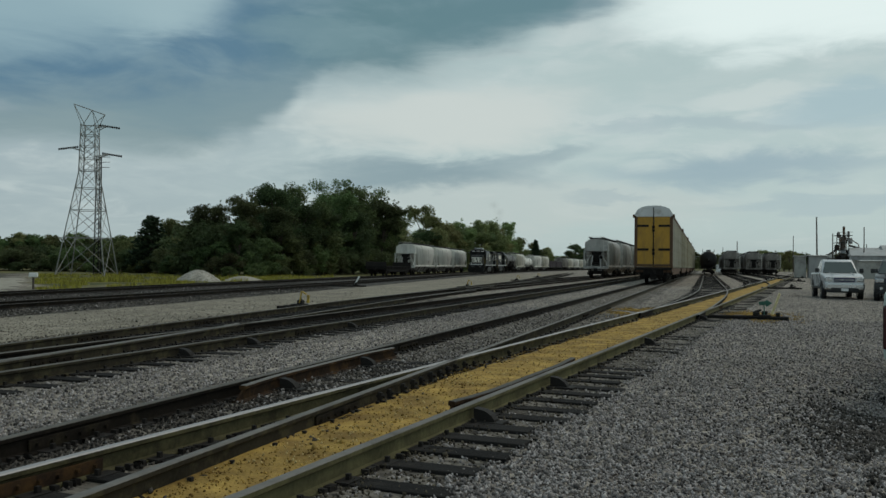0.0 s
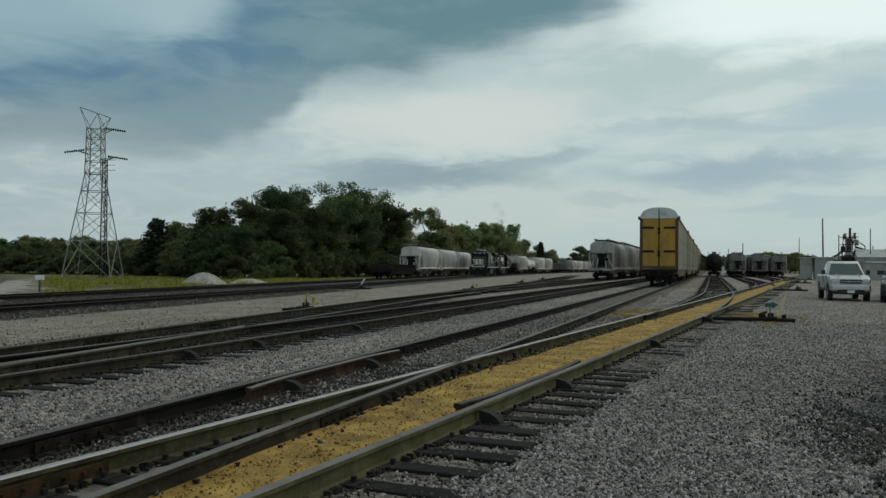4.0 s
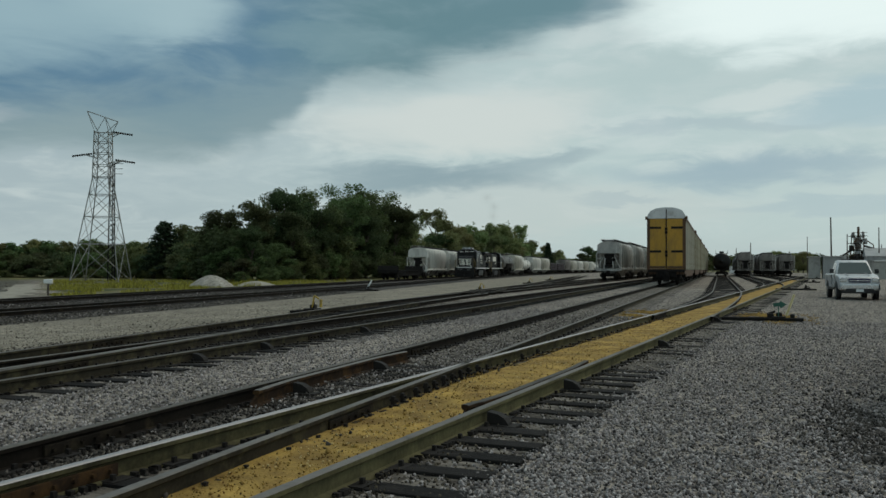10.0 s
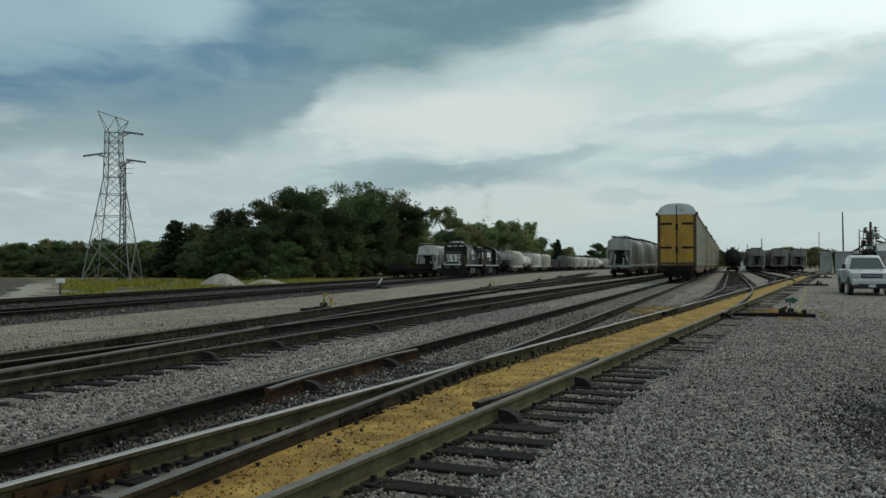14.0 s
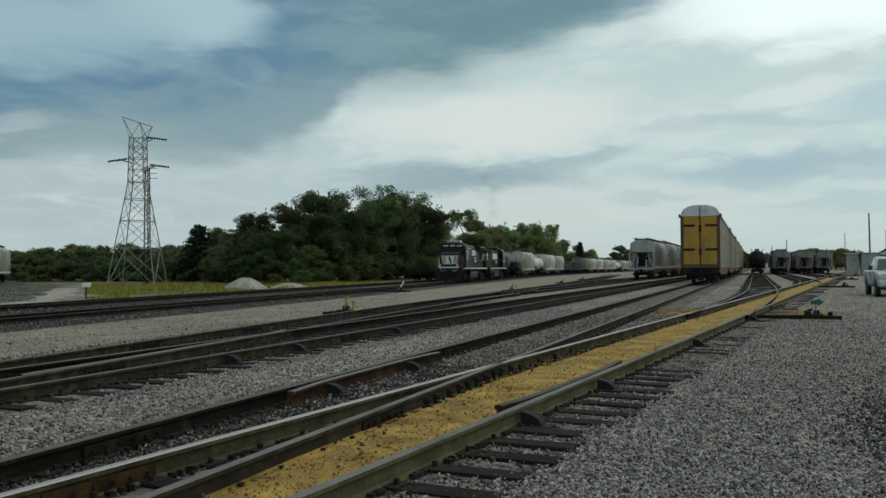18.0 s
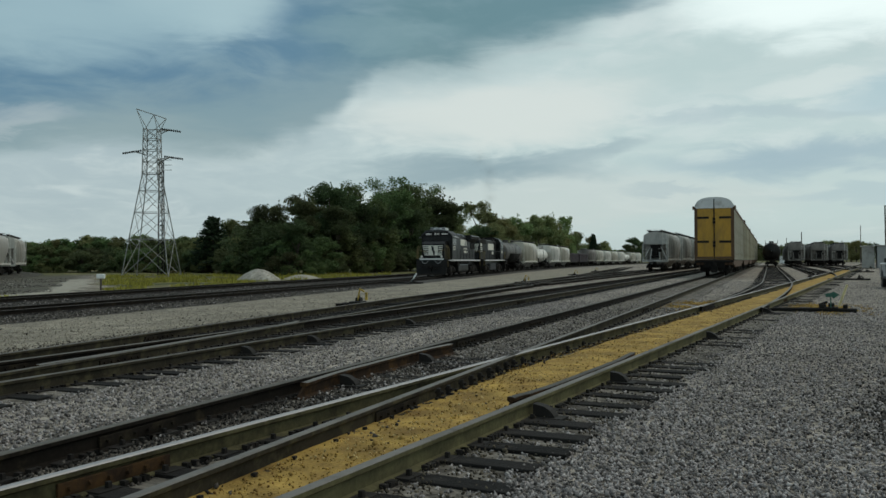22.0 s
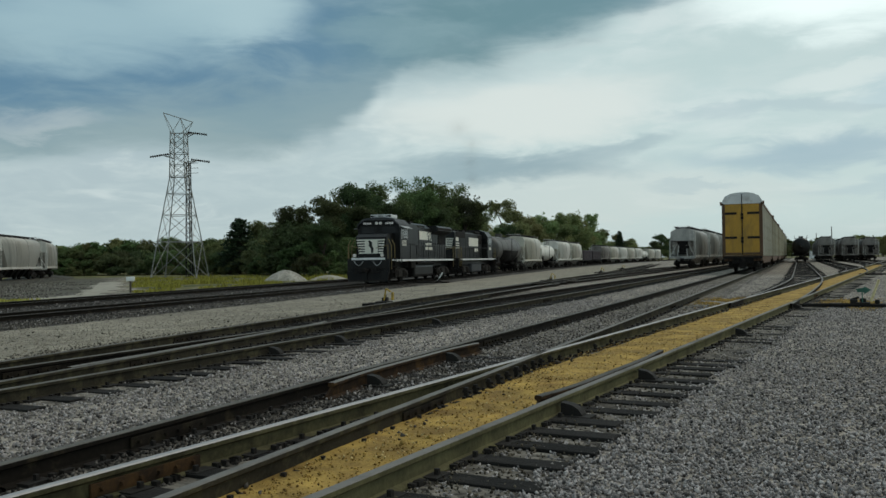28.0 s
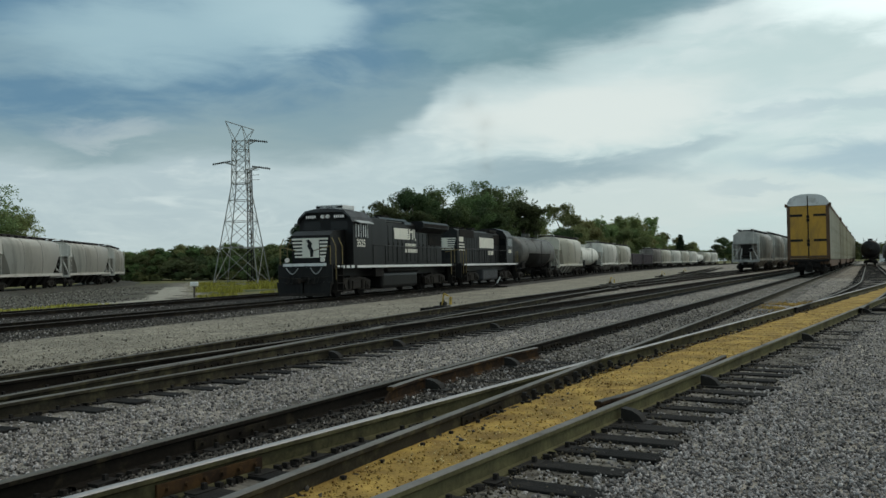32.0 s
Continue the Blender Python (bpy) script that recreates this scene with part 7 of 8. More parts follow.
def broadleaf(seed, height, spread, label, leaves=LEAF_HAZE, low=0.12, clumps=60, per=80, size=0.26):
    """Tapered trunk, forking limbs, and a crown of leaf sprays gathered in uneven lobes with gaps between."""
    rs = np.random.RandomState(seed)
    tree = thing("tree", label, "tree")
    bm = B()
    top = Vector((rs.uniform(-0.4, 0.4), rs.uniform(-0.4, 0.4), height * 0.72))
    p, r = Vector((0, 0, -0.2)), 0.035 * height * 0.6
    for k in range(1, 5):
        q = top * (k / 4) + Vector((rs.uniform(-0.15, 0.15), rs.uniform(-0.15, 0.15), 0))
        tube(bm, p, q, r, 8, r * 0.75)
        p, r = q, r * 0.75
    lobes = []
    for k in range(11):
        a = k * 2.4 + rs.uniform(-0.5, 0.5)
        z = height * rs.uniform(max(low, 0.1) + 0.1, 0.9)
        width = spread * math.sin(math.pi * min(0.95, max(0.15, (z / height - low) / (1.02 - low)))) ** 0.6
        out = width * rs.uniform(0.35, 0.8)
        lobes.append((Vector((out * math.cos(a), out * math.sin(a), z)), spread * rs.uniform(0.3, 0.5)))
        start = top * min(0.95, max(0.25, z / height * 0.8))
        mid = (start + lobes[-1][0]) / 2 + Vector((0, 0, 0.3))
        tube(bm, start, mid, 0.009 * height, 6, 0.006 * height)
        tube(bm, mid, lobes[-1][0], 0.006 * height, 5, 0.002 * height)
    lobes.append((Vector((0, 0, height * 0.86)), spread * 0.45))
    part("trunk", bm, BARK, tree)
    centres, radii = [], []
    for k in range(int(clumps * 1.5)):
        c, lr = lobes[rs.randint(len(lobes))]
        d = rs.normal(size=3)
        d /= np.linalg.norm(d)
        c2 = np.array(c) + d * lr * rs.uniform(0.3, 1.0) * np.array((1, 1, 0.8))
        c2[2] = min(max(c2[2], 0.4), height)
        centres.append(c2)
        radii.append(spread * rs.uniform(0.10, 0.26))
    v, f = leaf_cloud(rs, centres, radii, int(per * 1.25), size * 0.72)
    # thin sprays that stand out of the crown
    tips, reach = [], []
    for k in range(clumps):
        c, lr = lobes[rs.randint(len(lobes))]
        d = rs.normal(size=3)
        d[2] = abs(d[2])
        d /= np.linalg.norm(d)
        q = np.array(c) + d * lr * rs.uniform(0.95, 1.15) * np.array((1, 1, 0.85))
        q[2] = min(max(q[2], 0.4), height * 1.03)
        tips.append(q)
        reach.append(spread * rs.uniform(0.03, 0.08))
    v2, f2 = leaf_cloud(rs, tips, reach, 14, size * 0.62)
    v, f = np.concatenate([v, v2]), np.concatenate([f, f2 + len(v)])
    link_mesh("crown", leaf_mesh("crown", v, f, leaves), tree)
    return tree


def conifer(seed, height, spread, label):
    rs = np.random.RandomState(seed)
    tree = thing("pine_tree", label, "tree")
    bm = B()
    tube(bm, (0, 0, -0.2), (0, 0, height), 0.16, 8, 0.03)
    cs, rr = [], []
    for k in range(70):
        z = height * (0.12 + 0.88 * k / 70)
        w = spread * (1 - (z / height) ** 1.3) + 0.25
        a = k * 2.4
        e = Vector((w * math.cos(a), w * math.sin(a), z - 0.1 * w + rs.uniform(-0.2, 0.3)))
        if k % 2 == 0:
            tube(bm, (0, 0, z), e, 0.035, 4, 0.01)
        for u in (0.45, 0.75, 1.0):
            cs.append((e.x * u, e.y * u, z + (e.z - z) * u))
            rr.append(0.12 * spread + 0.25 * u)
    part("trunk", bm, BARK, tree)
    v, f = leaf_cloud(rs, cs, rr, 26, 0.17)
    link_mesh("crown", leaf_mesh("crown", v, f, NEEDLE), tree)
    return tree


def plant(tree, x, y, scale=1.0, turn=0.0, wide=1.0, first=False):
    m = pose(x, y, level(x), 0, 0, turn)
    ob = tree if first else copy_thing(tree, m)
    ob.matrix_basis = m @ Matrix.Diagonal((scale * wide, scale * wide, scale, 1))
    return ob


dark_trees = [broadleaf(11 + k, 12.0, 4.4, "dense dark green broadleaf tree at the yard's edge", LEAF_DARK, clumps=100, per=130, size=0.17) for k in range(3)]
open_trees = [broadleaf(61 + k, 13.0, 4.6, "tall spreading tree with gaps in its green crown", LEAF_MID, low=0.3, clumps=62, per=130, size=0.17) for k in range(3)]
# far woods carry the leaf colour with haze painted in
light_trees = [broadleaf(31 + k, 10.0, 3.9, "broadleaf tree with a ragged crown, its green paled for haze", LEAF_HAZE, clumps=85, per=120, size=0.17) for k in range(3)]
shrubs = [broadleaf(51 + k, 4.0, 2.6, "dark green shrub at the foot of the trees", LEAF_SHADE if k else LEAF_MID, low=0.02, clumps=50, per=110, size=0.14) for k in range(2)]
FULL = {id(t): h for group, h in ((dark_trees, 12.0), (open_trees, 13.0), (light_trees, 10.0), (shrubs, 4.0)) for t in group}
used = set()
rt = random.Random(21)


def put(kinds, x, y, h, wide=1.0):
    fresh = [k for k in kinds if id(k) not in used]
    t = fresh[0] if fresh else kinds[rt.randrange(len(kinds))]
    first = bool(fresh)
    used.add(id(t))
    plant(t, x, y, h / FULL[id(t)] / 1.03, rt.uniform(0, 360), wide, first)


def by_bearing(kinds, az, d, h, wide=1.0):
    put(kinds, d * math.sin(math.radians(az)), d * math.cos(math.radians(az)), h, wide)


# the skyline of the woods: bearing and height of the treetops in degrees
SKYLINE = [(-58, 2.0), (-50, 1.4), (-46.3, 1.3), (-44, 1.15), (-42.5, 1.5), (-40, 1.6), (-38, 1.7), (-36.8, 2.3), (-36.2, 1.9), (-34, 2.5), (-32.8, 2.9), (-31.6, 3.8), (-30.6, 4.0), (-29.8, 4.3), (-28, 4.75), (-26.5, 5.2), (-25.2, 5.4), (-23.8, 5.3), (-23.2, 4.9),
           (-22.5, 5.2), (-21.4, 5.5), (-20.6, 5.3), (-20.3, 3.5), (-19.1, 3.4), (-17.4, 3.2), (-16.0, 2.85), (-14.2, 2.9), (-13.2, 2.6), (-11.8, 1.9), (-10.9, 1.3), (-9.6, 0.95)]


def treetop(az):
    return float(np.interp(az, [a for a, e in SKYLINE], [e for a, e in SKYLINE]))


def depth(az):
    """How far off the front of the woods stands."""
    return float(np.interp(az, (-60, -46, -40, -36, -33.5, -32, -30, -25, -19.3, -18.8, -15, -12, -9.5), (150, 150, 142, 132, 122, 108, 102, 124, 160, 186, 246, 300, 350)))


az = -60.0
while az < -9.6:
    d = depth(az)
    e = math.radians(treetop(az))
    tall = -32 < az < -20.4
    kinds = (open_trees if -26.5 < az else dark_trees) if tall else light_trees
    h = ((d + 6) * math.tan(e + (0.006 if az > -19.3 else 0.002)) + 1.65) * (1.05 if tall else 1.0)
    by_bearing(kinds, az, d + 6, h * (rt.uniform(0.92, 1.02) if tall else rt.uniform(0.84, 1.08)))
    by_bearing(dark_trees if tall else light_trees + dark_trees[:1], az + rt.uniform(-0.3, 0.5), d + 1.5, h * rt.uniform(0.62, 0.8), 1.1)
    by_bearing(light_trees if not tall else dark_trees, az + rt.uniform(-0.4, 0.4), d + 15, (d + 15) * math.tan(e) * rt.uniform(0.72, 0.9) + 1.65, 1.2)
    az += math.degrees((3.6 if tall else 4.4) / d) * rt.uniform(0.85, 1.15)
az = -60.0
while az < -9.6:
    d = depth(az) - 2
    by_bearing(shrubs, az, d, rt.uniform(2.2, 3.6), 1.25)
    by_bearing(shrubs, az + 0.1, d - 3.0, rt.uniform(1.0, 1.9), 1.6)
    by_bearing(shrubs, az + 0.4, d + 3, rt.uniform(3.2, 4.6), 1.3)
    by_bearing(shrubs, az + 0.2, d + 9, rt.uniform(4.6, 5.6) * (1 if az < -33 or az > -19 else 1.3), 1.3)
    az += math.degrees(3.0 / d) * rt.uniform(0.8, 1.2)
az = -60.0
while az < -32.5:
    d = depth(az)
    by_bearing(shrubs, az, d - 0.5, rt.uniform(2.6, 3.4), 1.5)
    by_bearing(shrubs, az + 0.3, d + 12, rt.uniform(4.6, 5.4), 1.5)
    az += math.degrees(3.4 / d) * rt.uniform(0.85, 1.15)
pine = conifer(5, 9.2, 2.1, "dark pointed pine standing above the woods")
plant(pine, 128 * math.sin(math.radians(-35.4)), 128 * math.cos(math.radians(-35.4)), 0.85, 0, 1.75, True)
plant(pine, 290 * math.sin(math.radians(-10.75)), 290 * math.cos(math.radians(-10.75)), 1.08, 40)
# this nearer tree shares the haze-paled leaf colour
near_tree = broadleaf(77, 13.0, 5.0, "spreading green tree behind the parked hopper cars", LEAF_HAZE, low=0.35, clumps=80, per=120, size=0.17)
plant(near_tree, -80.0, 57.4, 0.86, 20, 1.0, True)
plant(near_tree, -81.4, 61.2, 0.7, 130, 1.3)
for bearing, d, h in ((-8.15, 400, 12.0), (-7.7, 410, 10.5), (-8.7, 390, 9.0)):
    by_bearing(dark_trees, bearing, d, h, 1.2)
for k in range(9):
    by_bearing(light_trees, -10.6 + k * 0.42, rt.uniform(400, 430), rt.uniform(6.5, 9.0), 1.3)
for k in range(8):
    by_bearing(light_trees, 3.3 + k * 0.26, rt.uniform(400, 430), rt.uniform(7.5, 10.0), 1.35)
for k in range(40):
    by_bearing(shrubs, -7.0 + k * 0.55, rt.uniform(480, 560), rt.uniform(6, 10.5), 1.6)


def weeds(name, count, place, height, label, seed):
    rs = np.random.RandomState(seed)
    p = place(rs, count)
    n = len(p)
    a = rs.rand(n) * 6.283
    h = height * rs.uniform(0.4, 1.3, n) * np.array([0.5 + 1.7 * max(0.0, 0.35 + noise.noise((x * 0.28, y * 0.28, 6.0))) for x, y, z in p])
    w = 0.03 + 0.05 * rs.rand(n)
    dx, dy = np.cos(a) * w, np.sin(a) * w
    lean = rs.uniform(-0.35, 0.35, (n, 2)) * h[:, None]
    v = np.stack([np.column_stack([p[:, 0] - dx, p[:, 1] - dy, p[:, 2]]), np.column_stack([p[:, 0] + dx, p[:, 1] + dy, p[:, 2]]),
                  np.column_stack([p[:, 0] + lean[:, 0], p[:, 1] + lean[:, 1], p[:, 2] + h])], 1).reshape(-1, 3)
    me = leaf_mesh(name, v, np.arange(len(v)).reshape(-1, 3), WEED)
    tagged(new(name, me), label, "weeds", kind="stuff")


def strip(line, y0, y1, o0, o1, clump=0.5):
    def place(rs, count):
        out = []
        while len(out) < count:
            s = rs.uniform(line.s_of_y(y0), line.s_of_y(y1))
            o = rs.uniform(o0, o1)
            p, t = line.at(s), line.tangent(s)
            x, yy = p[0] - o * t[1], p[1] + o * t[0]
            if noise.noise((x * clump, yy * clump, 2.0)) > -0.1 - 0.4 * rs.rand():
                out.append((x, yy, level(x)))
        return np.array(out)
    return place



def fan(a0, a1, d0, d1):
    def place(rs, count):
        a, d = np.radians(rs.uniform(a0, a1, count)), d0 + (d1 - d0) * rs.rand(count)
        p = np.column_stack([d * np.sin(a), d * np.cos(a), np.zeros(count)])
        keep = np.array([noise.noise((x * 0.3, y * 0.3, 2.0)) > 0.08 and x < FAR_MAIN.at(FAR_MAIN.s_of_y(y))[0] - 2.6 for x, y, z in p])
        p = p[keep]
        p[:, 2] = [level(x) for x in p[:, 0]]
        return p
    return place


weeds("weeds", 42000, fan(-42.0, -24, 46, 112), 0.2, "yellow-green weeds and grass below the pylon", 3)
weeds("weeds", 1800, strip(FAR_MAIN, 8, 32, 2.4, 5.0), 0.08, "sparse yellow-green grass beside the main track", 4)


def mound(name, x, y, rx, ry, h, material, label, category, seed=1):
    verts, faces = [(x, y, level(x) + h)], []
    rings, seg = 9, 28
    for r in range(1, rings + 1):
        for k in range(seg):
            a = 2 * math.pi * k / seg
            q = r / rings * (1 + 0.18 * noise.noise((math.cos(a) * 2 + seed, math.sin(a) * 2, 0.0)))
            z = h * (1 - (r / rings) ** 1.7) + 0.05 * h * noise.noise((math.cos(a) * r, math.sin(a) * r, seed)) * (r < rings)
            verts.append((x + rx * q * math.cos(a), y + ry * q * math.sin(a), level(x) + z - (0.03 if r == rings else 0)))
    for k in range(seg):
        faces.append((0, 1 + k, 1 + (k + 1) % seg))
        for r in range(rings - 1):
            a0, a1 = 1 + r * seg + k, 1 + r * seg + (k + 1) % seg
            faces.append((a0, a0 + seg, a1 + seg, a1))
    return tagged(raw(name, verts, faces, material, smooth=True), label, category)


mound("spoil_heap", -41.6, 65.2, 1.85, 1.9, 0.98, HEAP_STONE, "pale heap of gravel beside the far main track", "gravel pile")
mound("spoil_heap", -40.3, 70.4, 1.9, 1.6, 0.42, DIRT_PALE, "low pale dirt heap beside the far main track", "gravel pile", 9)
ribbon("dirt_road", Line([(-34.0, 30.5), (-37.2, 37.4), (-45.0, 47.0), (-55.5, 58.5), (-63, 67)]), 0, 44, -0.8, 1.1, 0.014, DIRT_PALE, "pale dry dirt road leading off past a relay box", "dirt road", rough=0.2)
ribbon("stone_bank", BRANCH, 4, BRANCH.length - 20, -4.6, 3.6, 0.05, BANK_STONE, "grey stone bank under the branch track", "stone bank", rough=0.2, crown=0.22)
tagged(mound("dirt_road", -47.0, 88.0, 3.0, 5.0, 0.05, DIRT_PALE, "pale bare dirt patch at the edge of the trees", "dirt road", 5), kind="structure")


# ---- pylon, poles and line-side things ----
def pylon():
    t = thing("power_pylon", "tall galvanised lattice steel power pylon in the weeds", "pylon")

    def half(z):
        return float(np.interp(z, (0, 4, 12, 17.7, 20.3), (2.75, 2.15, 0.92, 0.80, 0.75)))
    legs = [(1, 1), (-1, 1), (-1, -1), (1, -1)]
    levels = [0, 4.4, 7.6, 10.2, 12.3, 13.7, 15.1, 16.4, 17.7]
    for sx, sy in legs:
        rings = [0, 4, 12, 17.7]
        vs = [(sx * half(z) + 0.065 * math.cos(q * 1.257), sy * half(z) + 0.065 * math.sin(q * 1.257), z - (0.1 if z == 0 else 0)) for z in rings for q in range(5)]
        raw("leg", vs, [(i * 5 + q, i * 5 + (q + 1) % 5, i * 5 + 5 + (q + 1) % 5, i * 5 + 5 + q) for i in range(3) for q in range(5)], GALV, t)
    bm = B()
    for i, (a, b) in enumerate(zip(levels, levels[1:])):
        for k in range(4):
            p, q = legs[k], legs[(k + 1) % 4]
            tube(bm, (p[0] * half(a), p[1] * half(a), a), (q[0] * half(b), q[1] * half(b), b), 0.034, 4)
            tube(bm, (q[0] * half(a), q[1] * half(a), a), (p[0] * half(b), p[1] * half(b), b), 0.034, 4)
            if i:
                tube(bm, (p[0] * half(a), p[1] * half(a), a), (q[0] * half(a), q[1] * half(a), a), 0.04, 4)
    part("lattice", bm, GALV, t)
    # flared head
    ends = [(-1.9, 0, 20.1), (1.7, 0, 18.9), (0.2, 0, 19.4)]
    for sx, sy in legs:
        for e in (ends[0],) if sx < 0 else (ends[2], ends[1]):
            part("head_member", tube(B(), (sx * 0.8, sy * 0.8, 17.7), e, 0.045, 4), GALV, t)
    part("head_beam", tube(B(), ends[0], ends[1], 0.05, 4), GALV, t)
    part("head_brace", tube(B(), (-0.8, 0, 17.7), ends[2], 0.04, 4), GALV, t)
    for z in (17.7, 12.3):
        part("stub_arm", tube(B(), (-1.25, 0.8, z), (1.0, 0.8, z), 0.06, 4), GALV, t)
    for x, z, s in ((-2.3, 15.0, -1), (2.1, 17.6, 1), (2.4, 14.3, 1)):
        bm = B()
        tube(bm, (s * 0.8, 0.8, z - 0.4), (x, 0, z), 0.06, 4)
        tube(bm, (s * 0.8, -0.8, z - 0.4), (x, 0, z), 0.06, 4)
        arm = part("cross_arm", bm, GALV, t)
        bm = B()
        a, b = Vector((x - 0.9 * s, 0, z + 0.05)), Vector((x + 1.2 * s, 0, z - 0.25))
        for k in range(9):
            p = a.lerp(b, k / 8)
            tube(bm, p - Vector((0.03, 0, 0)), p + Vector((0.09, 0, 0)), 0.13, 8)
        tube(bm, a, b, 0.05, 5)
        part("insulator", bm, IRON, arm, "dark insulator string")
    t.matrix_basis = pose(-66.2, 81.55, level(-60), 0, 0, 22) @ Matrix.Diagonal((0.95, 0.95, 0.955, 1))
    # slim mast just behind
    m = thing("lattice_mast", "slim dark lattice mast behind the pylon", "mast")
    bm = B()
    for k in range(3):
        a = k * 2.094
        tube(bm, (0.45 * math.cos(a), 0.45 * math.sin(a), -0.1), (0.3 * math.cos(a), 0.3 * math.sin(a), 13.9), 0.065, 5)
    for k in range(24):
        z = k * 0.575
        for j in range(3):
            a, b = j * 2.094, (j + 1) * 2.094
            r1, r2 = 0.45 - 0.01 * z, 0.45 - 0.01 * (z + 0.58)
            tube(bm, (r1 * math.cos(a), r1 * math.sin(a), z), (r2 * math.cos(b), r2 * math.sin(b), z + 0.58), 0.035, 4)
    part("lattice", bm, IRON, m)
    bm = B()
    for z in (12.6, 13.2, 13.8):
        tube(bm, (-0.5, 0, z), (1.3, 0.2, z), 0.03, 4)
    part("antenna", bm, TRUCK_IRON, m)
    m.matrix_basis = pose(-68.1, 85.6, level(-60))


pylon()


def pole(x, y, h, arms=1, lean=0.0):
    t = thing("utility_pole", "weathered wooden utility pole beyond the yard", "utility pole", "utility poles")
    bm = B()
    tube(bm, (0, 0, -0.3), (0, 0, h), 0.17, 9, 0.11)
    part("shaft", bm, POLE_WOOD, t)
    for k in range(arms):
        bm = B()
        box(bm, 0, 0.12, h - 0.4 - k * 0.9, 2.2, 0.1, 0.12)
        arm = part("cross_arm", bm, POLE_WOOD, t)
        bm = B()
        for q in (-1, -0.5, 0.5, 1):
            tube(bm, (q, 0.12, h - 0.34 - k * 0.9), (q, 0.12, h - 0.18 - k * 0.9), 0.04, 6)
        part("insulator", bm, GALV, arm)
    t.matrix_basis = pose(x, y, 0, 0, lean, 20)


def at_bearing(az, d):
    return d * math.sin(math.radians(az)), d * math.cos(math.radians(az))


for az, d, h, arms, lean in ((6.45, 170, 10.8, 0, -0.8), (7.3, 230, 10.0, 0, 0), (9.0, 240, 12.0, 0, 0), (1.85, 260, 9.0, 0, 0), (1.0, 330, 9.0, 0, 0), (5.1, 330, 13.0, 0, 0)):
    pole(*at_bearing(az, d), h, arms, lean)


def post_box():
    t = thing("relay_box", "small white box on a post beside the main track", "relay box")
    bm = B()
    box(bm, 0, 0, 0.3, 0.1, 0.1, 0.75)
    part("post", bm, POLE_WOOD, t)
    bm = B()
    box(bm, 0, 0, 0.8, 0.46, 0.3, 0.26, 0.05)
    part("box", bm, WHITE, t)
    t.matrix_basis = pose(-36.7, 40.7, level(-36), 0, 0, 30)


post_box()


def switch_stand(x, y, turn, lever, target, label, tall=0.75, back=1, size=0.8, straight=False):
    """Hand-thrown switch stand: two head-block timbers, iron base, weighted lever and a target."""
    t = thing("switch_stand", label, "switch stand", "switch stands")
    for q in (-0.3, 0.3):
        bm = B()
        box(bm, -0.75, q, 0.05, 3.3, 0.24, 0.16, 0.012)
        part("head_block", bm, TIE_WOOD, t)
    bm = B()
    box(bm, 0.1, 0, 0.17, 0.5, 0.7, 0.08, 0.02)
    box(bm, 0.05, 0, 0.27, 0.22, 0.3, 0.2, 0.05)
    tube(bm, (0.05, 0, 0.3), (0.05, 0, 0.45), 0.06, 8)
    part("base", bm, IRON, t)
    bm = B()
    if straight:
        tube(bm, (-0.1, 0.1, 0.2), (0.32 * back, 0.2, tall + 0.15), 0.07, 7)
    else:
        tube(bm, (0.05, 0.12, 0.25), (0.05 + 0.12 * back, 0.2, tall), 0.035, 7)
        tube(bm, (0.05 + 0.12 * back, 0.2, tall), (0.05 + 0.32 * back, 0.2, tall - 0.12), 0.035, 7)
        box(bm, 0.35 * back, 0.2, tall - 0.3, 0.1, 0.08, 0.32, 0.02)
    part("lever", bm, lever, t)
    if target is not None:
        bm = B()
        tube(bm, (-0.12, -0.15, 0.2), (-0.12, -0.15, 0.5), 0.02, 6)
        side_prism(bm, [(-0.5, 0.5), (-0.1, 0.42), (0.2, 0.5), (0.2, 0.62), (-0.1, 0.66)], -0.14, -0.12)
        part("target", bm, target, t)
    bm = B()
    tube(bm, (-0.1, 0.0, 0.12), (-2.1, 0.0, 0.10), 0.025, 6)
    part("throw_rod", bm, IRON, t)
    t.matrix_basis = pose(x, y, level(x), 0, 0, turn) @ Matrix.Diagonal((size, size, size, 1))
    return t


PALE_YELLOW = surface("sun_bleached_yellow_paint", (0.66, 0.56, 0.30), rough=0.6, var=0.2, scale=5, dirt=(0.40, 0.22, 0.08), dirt_amount=0.2)


